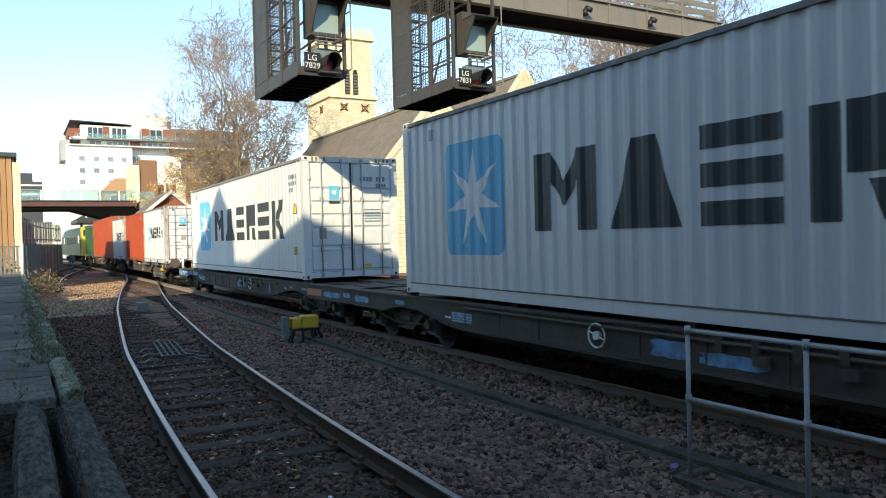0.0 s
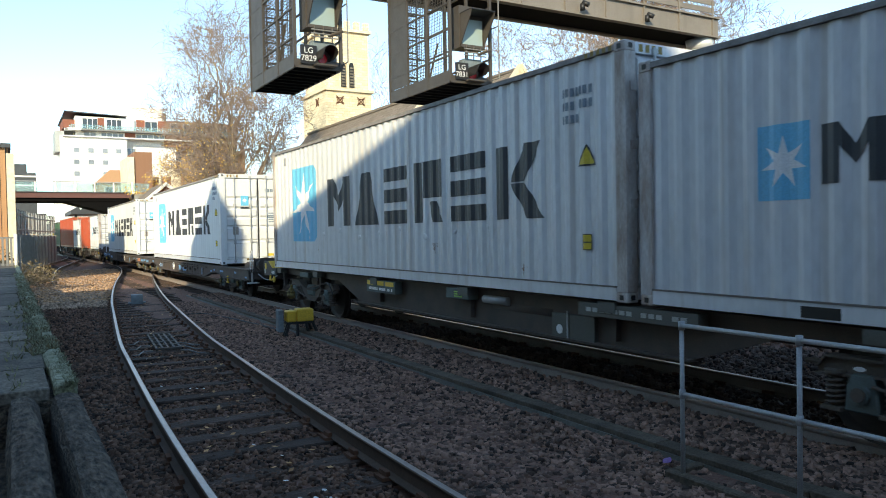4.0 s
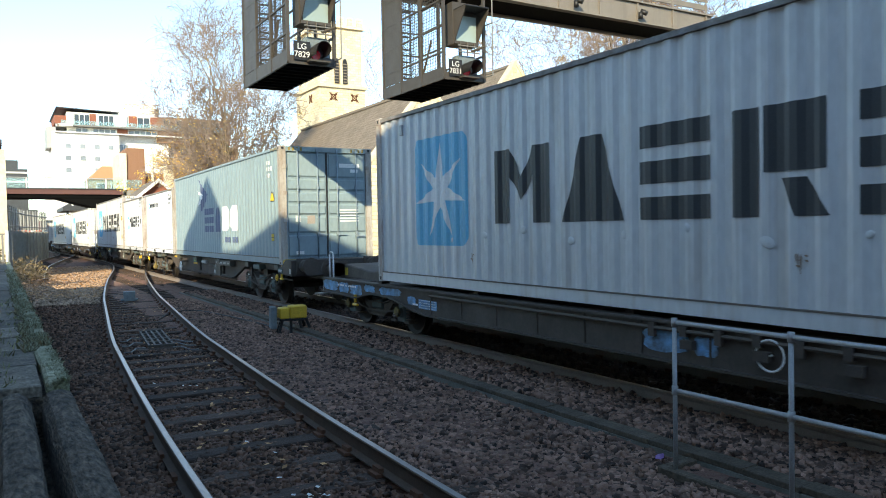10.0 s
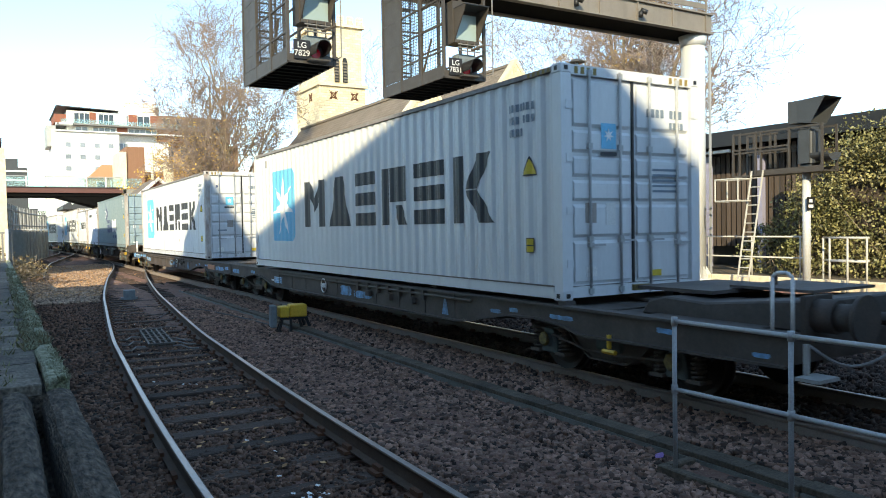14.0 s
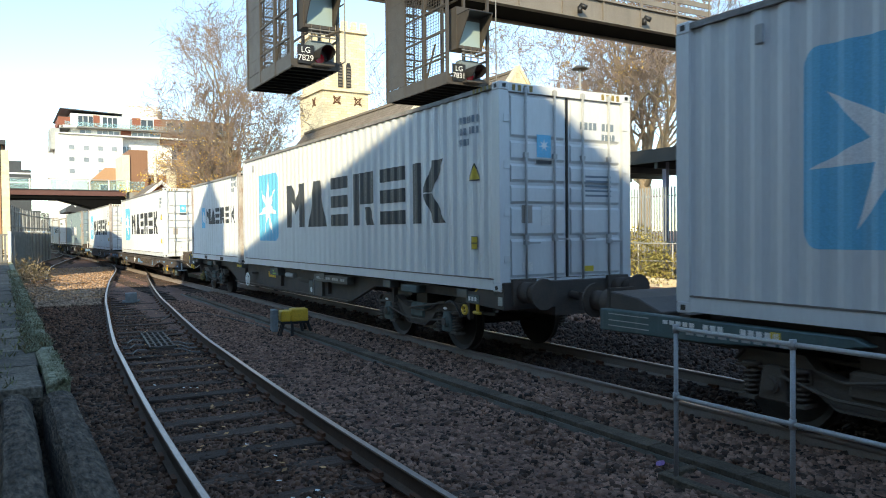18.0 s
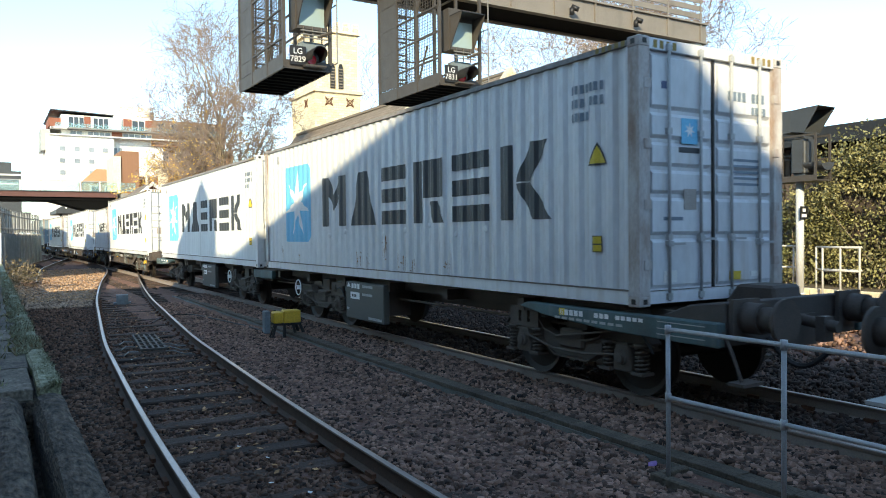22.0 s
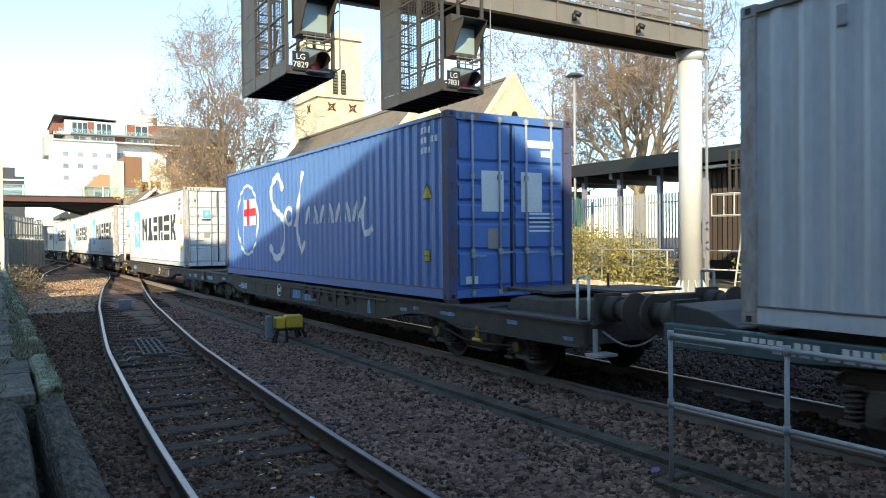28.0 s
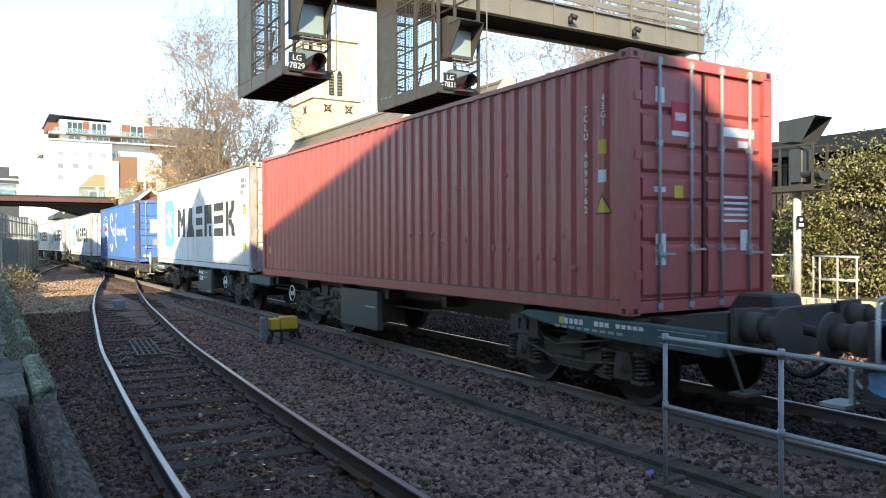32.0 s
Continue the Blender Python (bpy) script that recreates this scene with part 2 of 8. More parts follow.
MAT = dict(
    ballast=surface("ballast", (0.14, 0.071, 0.052), (0.22, 0.118, 0.085), 1.2, 0.95, bump=0.03, fine=22, mix=0.8),
    stones=surface("stones", (0.24, 0.14, 0.102), (0.09, 0.054, 0.042), 2.2, 0.95, bump=0.004, fine=60, mix=0.6, per_piece=0.9),
    dirty_stones=surface("dirty_stones", (0.15, 0.08, 0.052), (0.066, 0.037, 0.026), 2.0, 0.95, bump=0.004, fine=60, mix=0.6, per_piece=0.85),
    earth=surface("earth", (0.11, 0.085, 0.06), (0.07, 0.065, 0.035), 0.6, 0.95, bump=0.02, fine=12),
    sleeper=surface("sleeper_wood", (0.075, 0.047, 0.035), (0.028, 0.018, 0.013), 6.0, 0.9, bump=0.012, fine=30, mix=0.9, stretch=(0.35, 3, 3), per_piece=0.4, speck=0.35),
    concrete=surface("concrete", (0.30, 0.29, 0.26), (0.17, 0.165, 0.145), 3.0, 0.9, bump=0.004, fine=50),
    dark_stone=surface("weathered_baulk", (0.026, 0.019, 0.013), (0.115, 0.088, 0.064), 16.0, 0.95, bump=0.03, fine=45, mix=1.0, detail=14.0, stretch=(1, 0.3, 1.2), speck=0.9, streak=((0.26, 0.22, 0.17), 0.3, 11.0)),
    lid=surface("dirty_concrete_lids", (0.12, 0.093, 0.066), (0.055, 0.044, 0.032), 3.5, 0.92, bump=0.012, fine=40, mix=0.95, per_piece=0.2, speck=0.3),
    old_concrete=surface("weathered_concrete", (0.20, 0.20, 0.18), (0.10, 0.105, 0.09), 2.2, 0.92, bump=0.006, fine=45, mix=0.8),
    slab=surface("platform_slab", (0.075, 0.06, 0.045), (0.2, 0.172, 0.135), 6.0, 0.92, bump=0.01, fine=40, mix=0.9, detail=12.0, per_piece=0.4, speck=0.55),
    moss=surface("moss", (0.12, 0.12, 0.05), (0.42, 0.42, 0.31), 12.0, 0.98, bump=0.015, fine=60, mix=0.95, detail=12.0, speck=0.45),
    rail_top=surface("polished_rail", (0.42, 0.375, 0.355), (0.28, 0.245, 0.225), 2.0, 0.4, 1.0, stretch=(1, 0.2, 1)),
    rail_side=surface("rusty_rail", (0.10, 0.062, 0.042), (0.06, 0.038, 0.028), 6.0, 0.85, 0.0, bump=0.002),
    # shadow along the roof edge, put into the top rail's colour
    top_shade=surface("shaded_top_rail", (0.3, 0.29, 0.28), (0.17, 0.155, 0.14), 5.0, 0.7, mix=0.9),
    # shadow line below the side sheet put into the lip's colour, patched brown
    lip_shadow=surface("shadow_dark_ledge", (0.15, 0.14, 0.13), (0.22, 0.16, 0.12), 6.0, 0.9),
    # paler brown than the rails of the other lines
    train_rail=surface("pale_brown_rail", (0.27, 0.225, 0.195), (0.18, 0.145, 0.125), 3.0, 0.75, bump=0.002),
    steel=surface("galvanised_steel", (0.40, 0.41, 0.42), (0.3, 0.31, 0.32), 12.0, 0.55, 0.3, bump=0.0006, fine=90),
    column=surface("pale_painted_steel", (0.58, 0.59, 0.58), (0.46, 0.47, 0.46), 1.2, 0.5, 0.1, streak=((0.3, 0.28, 0.25), 0.35, 3.0)),
    gantry=surface("brown_grey_girder_paint", (0.20, 0.175, 0.15), (0.15, 0.13, 0.11), 1.5, 0.6, 0.0, streak=((0.08, 0.065, 0.055), 0.5, 2.5)),
    cage=surface("dark_cage_paint", (0.075, 0.064, 0.054), (0.05, 0.043, 0.038), 3.0, 0.55, 0.2),
    # near-black: the shade under decks and cages is put into this colour
    soffit=surface("shaded_soffit", (0.006, 0.006, 0.006), None, 3.0, 0.95),
    black=surface("black_paint", (0.012, 0.012, 0.013), (0.022, 0.021, 0.02), 5.0, 0.5),
    white=surface("white_paint", (0.78, 0.78, 0.76), (0.6, 0.6, 0.57), 4.0, 0.5, mix=0.35),
    yellow=surface("yellow_paint", (0.72, 0.45, 0.04), (0.52, 0.32, 0.04), 6.0, 0.5, mix=0.6),
    frame=surface("grimy_wagon_frame", (0.062, 0.052, 0.046), (0.12, 0.09, 0.072), 2.5, 0.8, bump=0.002, mix=0.7),
    frame_grey=surface("grey_blue_frame", (0.2, 0.25, 0.27), (0.08, 0.085, 0.085), 2.5, 0.65, mix=0.8),
    bogie=surface("bogie_grime", (0.088, 0.072, 0.06), (0.14, 0.11, 0.085), 4.0, 0.85, bump=0.003),
    wheel=surface("wheel_steel", (0.04, 0.035, 0.03), (0.07, 0.058, 0.05), 4.0, 0.6, 0.4),
    rod_pale=surface("pale_galvanised_rod", (0.42, 0.43, 0.43), (0.3, 0.3, 0.29), 9.0, 0.5),
    rod_blue=surface("dulled_blue_rod", (0.24, 0.33, 0.4), (0.2, 0.2, 0.2), 9.0, 0.55),
    dull_galv=surface("dull_galvanised", (0.2, 0.2, 0.195), (0.14, 0.14, 0.135), 5.0, 0.65),
    pale_tube=surface("pale_grey_tube_paint", (0.5, 0.49, 0.45), (0.34, 0.32, 0.28), 5.0, 0.6),
    # pale patches in this colour stand in for the sky mirrored in the panes
    pane_pale=surface("sky_reflecting_glass", (0.3, 0.33, 0.36), (0.14, 0.16, 0.18), 0.35, 0.15, mix=0.9),
    slat_brown=surface("dark_brown_slats", (0.09, 0.066, 0.052), (0.05, 0.04, 0.034), 2.0, 0.8, stretch=(4, 4, 0.2), per_piece=0.4),
    pale_buff=surface("pale_buff_brick", (0.42, 0.3, 0.2), (0.3, 0.21, 0.14), 0.5, 0.9, fine=9),
    pale_brick=surface("buff_brick", (0.3, 0.21, 0.15), (0.22, 0.15, 0.11), 0.5, 0.9, fine=9),
    rust_stain=surface("rust_stain", (0.4, 0.29, 0.21), (0.2, 0.11, 0.07), 14.0, 0.9, mix=1.0, detail=8.0),
    crease=surface("bare_creased_metal", (0.13, 0.11, 0.1), (0.2, 0.13, 0.09), 8.0, 0.8),
    logo_navy=surface("faded_navy_logo_paint", (0.085, 0.115, 0.21), (0.11, 0.15, 0.24), 2.0, 0.5),
    grate_steel=surface("dull_grate_steel", (0.1, 0.085, 0.07), (0.05, 0.042, 0.036), 8.0, 0.7),
    # oily brown, darkened further for the shade under and behind the train
    oily_shaded_stones=surface("oily_shaded_stones", (0.07, 0.043, 0.033), (0.035, 0.023, 0.019), 3.0, 0.95, bump=0.004, fine=60, per_piece=0.6),
    # paler copy of the ballast stones: sunshine on the mound put into the colour
    sunlit_stones=surface("sunlit_stones", (0.4, 0.28, 0.2), (0.24, 0.16, 0.11), 3.0, 0.95, bump=0.004, fine=40, per_piece=0.5),
    post_blue=surface("rust_patched_blue_paint", (0.05, 0.1, 0.24), (0.15, 0.075, 0.045), 4.5, 0.7, bump=0.002, mix=0.95, detail=10.0, stretch=(1, 1, 0.35)),
    lilac_post=surface("lilac_grey_post_paint", (0.3, 0.29, 0.38), (0.22, 0.21, 0.28), 2.0, 0.6),
    taupe=surface("taupe_plate", (0.36, 0.32, 0.29), (0.28, 0.25, 0.23), 5.0, 0.6),
    rust=surface("rust", RUST, (0.07, 0.03, 0.018), 8.0, 0.9, bump=0.002),
    logo_blue=surface("light_blue_logo_paint", (0.13, 0.5, 0.74), (0.11, 0.42, 0.62), 1.5, 0.5, mix=0.4, streak=((0.3, 0.4, 0.45), 0.3, 6.0)),
    logo_dark=surface("dark_grey_logo_paint", (0.035, 0.042, 0.05), (0.06, 0.068, 0.075), 1.5, 0.5, mix=0.4),
    logo_white=surface("white_logo_paint", (0.8, 0.81, 0.82), (0.7, 0.71, 0.72), 2.0, 0.5),
    logo_slate=surface("slate_logo_paint", (0.16, 0.21, 0.26), (0.2, 0.25, 0.3), 2.0, 0.5),
    logo_red=surface("red_logo_paint", (0.7, 0.03, 0.06), None, 3.0, 0.5),
    hazard=surface("hazard_yellow", (0.7, 0.5, 0.05), (0.5, 0.36, 0.05), 8.0, 0.55),
    grey=surface("grey_container_paint", (0.71, 0.73, 0.735), (0.6, 0.62, 0.63), 0.45, 0.4, fine=30, mix=0.8, stretch=(1, 1, 0.3), speck=0.03, streak=((0.45, 0.455, 0.45), 0.45, 4.0)),
    grey_old=surface("worn_grey_container_paint", (0.68, 0.7, 0.72), (0.56, 0.575, 0.59), 0.6, 0.4, fine=14, mix=0.8, stretch=(1, 1, 0.45), speck=0.06, streak=((0.38, 0.3, 0.23), 0.5, 6.0)),
    lavender=surface("pale_lavender_container_paint", (0.8, 0.83, 0.88), (0.66, 0.69, 0.75), 0.6, 0.4, fine=14, mix=0.8, stretch=(1, 1, 0.45), speck=0.05, streak=((0.4, 0.34, 0.28), 0.45, 7.0)),
    steel_blue=surface("grey_blue_container_paint", (0.245, 0.33, 0.37), (0.2, 0.275, 0.31), 0.6, 0.45, fine=16, speck=0.08, stretch=(1, 1, 0.4), streak=((0.36, 0.4, 0.41), 0.4, 5.0)),
    blue=surface("blue_container_paint", (0.085, 0.205, 0.52), (0.065, 0.16, 0.42), 0.6, 0.4, fine=16, speck=0.06, stretch=(1, 1, 0.4), streak=((0.15, 0.2, 0.32), 0.35, 5.0)),
    red=surface("red_brown_container_paint", (0.5, 0.118, 0.105), (0.42, 0.095, 0.085), 0.6, 0.4, fine=16, speck=0.07, stretch=(1, 1, 0.4), streak=((0.48, 0.2, 0.18), 0.35, 5.0)),
    orange=surface("orange_red_container_paint", (0.5, 0.09, 0.04), None, 0.8, 0.5),
    green=surface("green_container_paint", (0.04, 0.12, 0.05), None, 0.8, 0.5),
    stone=surface("limestone", (0.74, 0.64, 0.47), (0.6, 0.5, 0.34), 0.9, 0.9, bump=0.02, fine=8, mix=0.8, per_piece=0.12),
    stone_dark=surface("stained_limestone", (0.4, 0.29, 0.17), (0.26, 0.18, 0.11), 1.0, 0.9, bump=0.02, fine=8, per_piece=0.15),
    roof=surface("brown_stone_slates", (0.2, 0.165, 0.13), (0.14, 0.115, 0.09), 2.0, 0.85, bump=0.01, fine=14, per_piece=0.25),
    brick=surface("red_brick", (0.3, 0.11, 0.07), (0.22, 0.08, 0.055), 3.0, 0.9, bump=0.006, fine=14, per_piece=0.15),
    render_white=surface("white_render", (0.78, 0.76, 0.72), (0.7, 0.68, 0.64), 0.2, 0.85, fine=4),
    render_brown=surface("brown_cladding", (0.26, 0.13, 0.075), (0.2, 0.1, 0.06), 0.6, 0.8, stretch=(4, 4, 0.2)),
    cladding=surface("timber_cladding", (0.42, 0.23, 0.11), (0.3, 0.15, 0.075), 1.2, 0.75, stretch=(5, 5, 0.3), per_piece=0.2),
    dark_metal=surface("dark_grey_metal", (0.07, 0.075, 0.08), None, 2.0, 0.5, 0.3),
    deck_edge=surface("maroon_bridge_edge", (0.13, 0.055, 0.045), (0.1, 0.045, 0.04), 1.5, 0.6),
    palisade=surface("galvanised_palisade", (0.42, 0.43, 0.42), (0.3, 0.3, 0.29), 3.0, 0.6, 0.3),
    palisade_green=surface("green_palisade", (0.05, 0.2, 0.1), (0.04, 0.15, 0.075), 2.0, 0.6),
    bark=surface("bark", (0.33, 0.26, 0.18), (0.17, 0.13, 0.095), 3.0, 0.95, bump=0.01),
    twig=surface("twigs", (0.27, 0.2, 0.165), (0.19, 0.14, 0.11), 0.6, 0.95),
    leaf_fallen=surface("fallen_leaves", (0.55, 0.3, 0.13), (0.33, 0.17, 0.08), 2.0, 0.85, per_piece=0.5),
    post_grimy=surface("grimy_grey_post_paint", (0.5, 0.49, 0.47), (0.25, 0.18, 0.13), 4.0, 0.75, bump=0.002, mix=0.85, detail=9.0, stretch=(1, 1, 0.25)),
    post_worn=surface("rust_eaten_grey_paint", (0.55, 0.54, 0.52), (0.26, 0.15, 0.1), 5.5, 0.8, bump=0.003, mix=0.8, detail=10.0, stretch=(1, 1, 0.3)),
    leaf_yellow=surface("autumn_leaves", (0.72, 0.47, 0.11), (0.5, 0.29, 0.07), 0.7, 0.8, per_piece=0.4),
    leaf_green=surface("ivy_leaves", (0.135, 0.145, 0.055), (0.34, 0.265, 0.12), 0.6, 0.55, per_piece=0.75),
    leaf_olive=surface("shrub_leaves", (0.27, 0.24, 0.075), (0.38, 0.27, 0.08), 0.8, 0.8, per_piece=0.6),
    dead_grass=surface("dead_stalks", (0.19, 0.14, 0.075), (0.1, 0.085, 0.04), 1.0, 0.9, per_piece=0.5),
    purple=surface("purple_foil", (0.22, 0.1, 0.32), (0.34, 0.24, 0.46), 20.0, 0.35, 0.2),
)


def plain(name, base, rough=0.3, metal=0.0, glow=None, alpha=None):
    m = bpy.data.materials.new(name)
    m.use_nodes = True
    b = m.node_tree.nodes["Principled BSDF"]
    b.inputs["Base Color"].default_value = (*base, 1)
    b.inputs["Roughness"].default_value = rough
    b.inputs["Metallic"].default_value = metal
    if glow:
        b.inputs["Emission Color"].default_value = (*glow[0], 1)
        b.inputs["Emission Strength"].default_value = glow[1]
    if alpha is not None:
        b.inputs["Transmission Weight"].default_value = alpha
    return m


# low specular, so bounced light does not lift the undersides' painted shade
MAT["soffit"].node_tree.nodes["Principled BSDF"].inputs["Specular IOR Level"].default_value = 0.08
MAT["pane"] = plain("window_glass", (0.05, 0.06, 0.07), 0.05)
MAT["clear"] = plain("clear_glass", (0.6, 0.8, 0.8), 0.03, alpha=0.85)
MAT["lens_red"] = plain("red_signal_lens", (0.22, 0.01, 0.03), 0.2, glow=((1.0, 0.02, 0.06), 0.03))
MAT["lens_plate"] = plain("pale_signal_screen", (0.28, 0.36, 0.35), 0.25)


# ---- small builders ----
def box_into(bm, x0, x1, y0, y1, z0, z1):
    vs = [bm.verts.new(p) for p in ((x0, y0, z0), (x1, y0, z0), (x1, y1, z0), (x0, y1, z0), (x0, y0, z1), (x1, y0, z1), (x1, y1, z1), (x0, y1, z1))]
    for f in ((3, 2, 1, 0), (4, 5, 6, 7), (0, 1, 5, 4), (1, 2, 6, 5), (2, 3, 7, 6), (3, 0, 4, 7)):
        bm.faces.new([vs[i] for i in f])
    return vs


def tube_into(bm, a, b, r, n=8, r2=None, caps=True):
    a, b = Vector(a), Vector(b)
    d = (b - a).normalized()
    u = d.cross(Vector((0, 0, 1)) if abs(d.z) < 0.9 else Vector((1, 0, 0))).normalized()
    w = d.cross(u)
    r2 = r if r2 is None else r2
    rings = []
    for p, rad in ((a, r), (b, r2)):
        rings.append([bm.verts.new(p + (u * math.cos(2 * math.pi * i / n) + w * math.sin(2 * math.pi * i / n)) * rad) for i in range(n)])
    for i in range(n):
        f = bm.faces.new((rings[0][i], rings[0][(i + 1) % n], rings[1][(i + 1) % n], rings[1][i]))
        f.smooth = n > 6
    if caps:
        bm.faces.new(rings[0][::-1])
        bm.faces.new(rings[1])


def prism_into(bm, outline, axis, a, b):
    """An outline of (u, v) pairs drawn out along an axis from a to b. x: (y, z), y: (x, z), z: (x, y)."""
    put = {"x": lambda u, v, w: (w, u, v), "y": lambda u, v, w: (u, w, v), "z": lambda u, v, w: (u, v, w)}[axis]
    lo = [bm.verts.new(put(u, v, a)) for u, v in outline]
    hi = [bm.verts.new(put(u, v, b)) for u, v in outline]
    n = len(outline)
    fs = [bm.faces.new(lo), bm.faces.new(hi[::-1])]
    for i in range(n):
        fs.append(bm.faces.new((lo[i], hi[i], hi[(i + 1) % n], lo[(i + 1) % n])))
    bmesh.ops.recalc_face_normals(bm, faces=fs)


def bevel_all(bm, w, seg=1):
    bmesh.ops.bevel(bm, geom=bm.edges[:], offset=w, segments=seg, affect="EDGES", clamp_overlap=True)


def mesh_of(name, bm, material):
    me = bpy.data.meshes.new(name)
    bm.to_mesh(me)
    bm.free()
    me.materials.append(MAT[material] if isinstance(material, str) else material)
    return me


def part(name, bm, material, parent, label=""):
    """One bmesh as one mesh object under a thing or a part."""
    ob = new(name, mesh_of(name, bm, material))
    ob.parent = parent
    if label:
        tagged(ob, label)
    return ob


def same(name, me, parent, m=None):
    """One more object on a mesh that is already there."""
    ob = new(name, me)
    ob.parent = parent
    if m is not None:
        ob.matrix_basis = m
    return ob


def thing(name, label, category, m=None, group="", kind=""):
    ob = new(name)
    ob.empty_display_size = 0.2
    if m is not None:
        ob.matrix_basis = m
    return tagged(ob, label, category, group, kind)


def boxes(*bs):
    bm = bmesh.new()
    for b in bs:
        box_into(bm, *b)
    return bm


def tubes(r, *segs, n=8):
    bm = bmesh.new()
    for a, b in segs:
        tube_into(bm, a, b, r, n)
    return bm


def writing(name, lines, size, material, parent, m, depth=0.001, gap=1.0):
    """Letters in the built-in font, turned to a mesh; they stand in the local x-z plane and face -y."""
    cu = bpy.data.curves.new(name, "FONT")
    cu.body, cu.size, cu.align_x, cu.align_y, cu.extrude, cu.space_line = lines, size, "CENTER", "CENTER", depth, gap
    tmp = bpy.data.objects.new(name, cu)
    scene.collection.objects.link(tmp)
    me = bpy.data.meshes.new_from_object(tmp.evaluated_get(bpy.context.evaluated_depsgraph_get()))
    bpy.data.objects.remove(tmp)
    me.materials.clear()
    me.materials.append(MAT[material])
    ob = new(name, me)
    ob.parent = parent
    ob.matrix_basis = m @ pose(0, 0, 0, 90, 0, 0)
    return ob


# ---- ground and tracks ----
TRAIN_X = 7.1


def line_x(y):
    """The train's line: straight past the platform, then a slow bend."""
    return TRAIN_X - 0.0005 * max(0.0, y - 55.0) ** 2


def line_turn(y):
    return math.degrees(math.atan(0.001 * max(0.0, y - 55.0)))


def smooth_path(points, step=0.5):
    """Points (x, y) along a smooth line through the given ones."""
    p = [Vector(q) for q in points]
    p = [p[0] * 2 - p[1]] + p + [p[-1] * 2 - p[-2]]
    out = []
    for i in range(1, len(p) - 2):
        n = max(1, int((p[i + 1] - p[i]).length / step))
        for k in range(n):
            t = k / n
            a, b, c, d = p[i - 1], p[i], p[i + 1], p[i + 2]
            out.append(0.5 * ((2 * b) + (c - a) * t + (2 * a - 5 * b + 4 * c - d) * t * t + (3 * b - a - 3 * c + d) * t ** 3))
    out.append(p[-2])
    return out


def sweep_into(bm, path, outline, side=0.0):
    """An outline of (across, up) pairs drawn along a path on the plan, shifted sideways."""
    rings = []
    for i, q in enumerate(path):
        d = (path[min(i + 1, len(path) - 1)] - path[max(i - 1, 0)]).normalized()
        nrm = Vector((d.y, -d.x))
        rings.append([bm.verts.new((*(q + nrm * (side + u)), v)) for u, v in outline])
    n = len(outline)
    for a, b in zip(rings[:-1], rings[1:]):
        for i in range(n):
            bm.faces.new((a[i], b[i], b[(i + 1) % n], a[(i + 1) % n]))
    bm.faces.new(rings[0])
    bm.faces.new(rings[-1][::-1])


RAIL = [(-0.07, -0.159), (0.07, -0.159), (0.07, -0.148), (0.012, -0.13), (0.01, -0.045), (0.034, -0.028), (0.036, -0.006), (0.03, 0.0), (-0.03, 0.0), (-0.036, -0.006), (-0.028, -0.028), (-0.01, -0.045), (-0.012, -0.13), (-0.07, -0.148)]
TOP = [(-0.026, 0.0), (0.026, 0.0), (0.024, 0.002), (-0.024, 0.002)]
sleeper_bm = boxes((-1.3, 1.3, -0.125, 0.125, -0.14, 0))
bevel_all(sleeper_bm, 0.015)
SLEEPER = mesh_of("sleeper", sleeper_bm, "sleeper")
chair_bm = boxes((-0.13, 0.13, -0.09, 0.09, 0, 0.03), (-0.09, -0.05, -0.07, 0.07, 0.03, 0.07), (0.05, 0.09, -0.07, 0.07, 0.03, 0.07))
CHAIR = mesh_of("chair", chair_bm, "rust")


def track(name, label, points, y_sleepers=None, chairs=(0, 0), spacing=0.7, web="rail_side"):
    tr = thing(name, label, "railway track", kind="structure")
    path = smooth_path(points)
    for s in (-0.7525, 0.7525):
        bm = bmesh.new()
        sweep_into(bm, path, RAIL, s)
        rail = part("rail", bm, web, tr)
        bm = bmesh.new()
        sweep_into(bm, path, TOP, s)
        part("running_surface", bm, "rail_top", rail, "polished steel running surface")
    if y_sleepers:
        dist, last = 0.0, None
        for a, b in zip(path[:-1], path[1:]):
            L = (b - a).length
            d = (b - a).normalized()
            while dist < L:
                q = a + d * dist
                if y_sleepers[0] < q.y < y_sleepers[1]:
                    ang = math.degrees(math.atan2(d.y, d.x)) - 90
                    same("sleeper", SLEEPER, tr, pose(q.x, q.y, -0.176 + random.uniform(-0.012, 0.006), random.uniform(-0.4, 0.4), 0, ang + random.uniform(-1.2, 1.2)))
                    if chairs[0] < q.y < chairs[1]:
                        for s in (-0.7525, 0.7525):
                            same("rail_chair", CHAIR, tr, pose(q.x + s * d.y, q.y - s * d.x, -0.178, 0, 0, ang))
                dist += spacing
            dist -= L
    return tr, path


NEAR = [(1.88, -14), (1.88, -4), (1.9, 1), (1.96, 5), (2.08, 8.2), (2.3, 12), (2.48, 14.6), (3.0, 20), (3.52, 25), (4.62, 33.5), (6.15, 44), (6.9, 52), (7.1, 62)]
near_track, near_path = track("track_1", "worn running line with bright rails on old timber sleepers", NEAR, (2.5, 58), (2.5, 26))
far_track, far_path = track("track_2", "line under the freight train, bending away in the distance", [(line_x(y), y) for y in (-30, 0, 30, 50, 62, 75, 90, 110, 130, 155, 180, 220)], (-6, 40), (2, 24), web="train_rail")
third_track, third_path = track("track_3", "curved line joining from behind the fence", [(0.9, 36), (1.35, 44), (2.0, 52), (3.05, 60), (4.2, 68), (5.35, 76), (6.15, 85), (6.3, 95)], (40, 92))
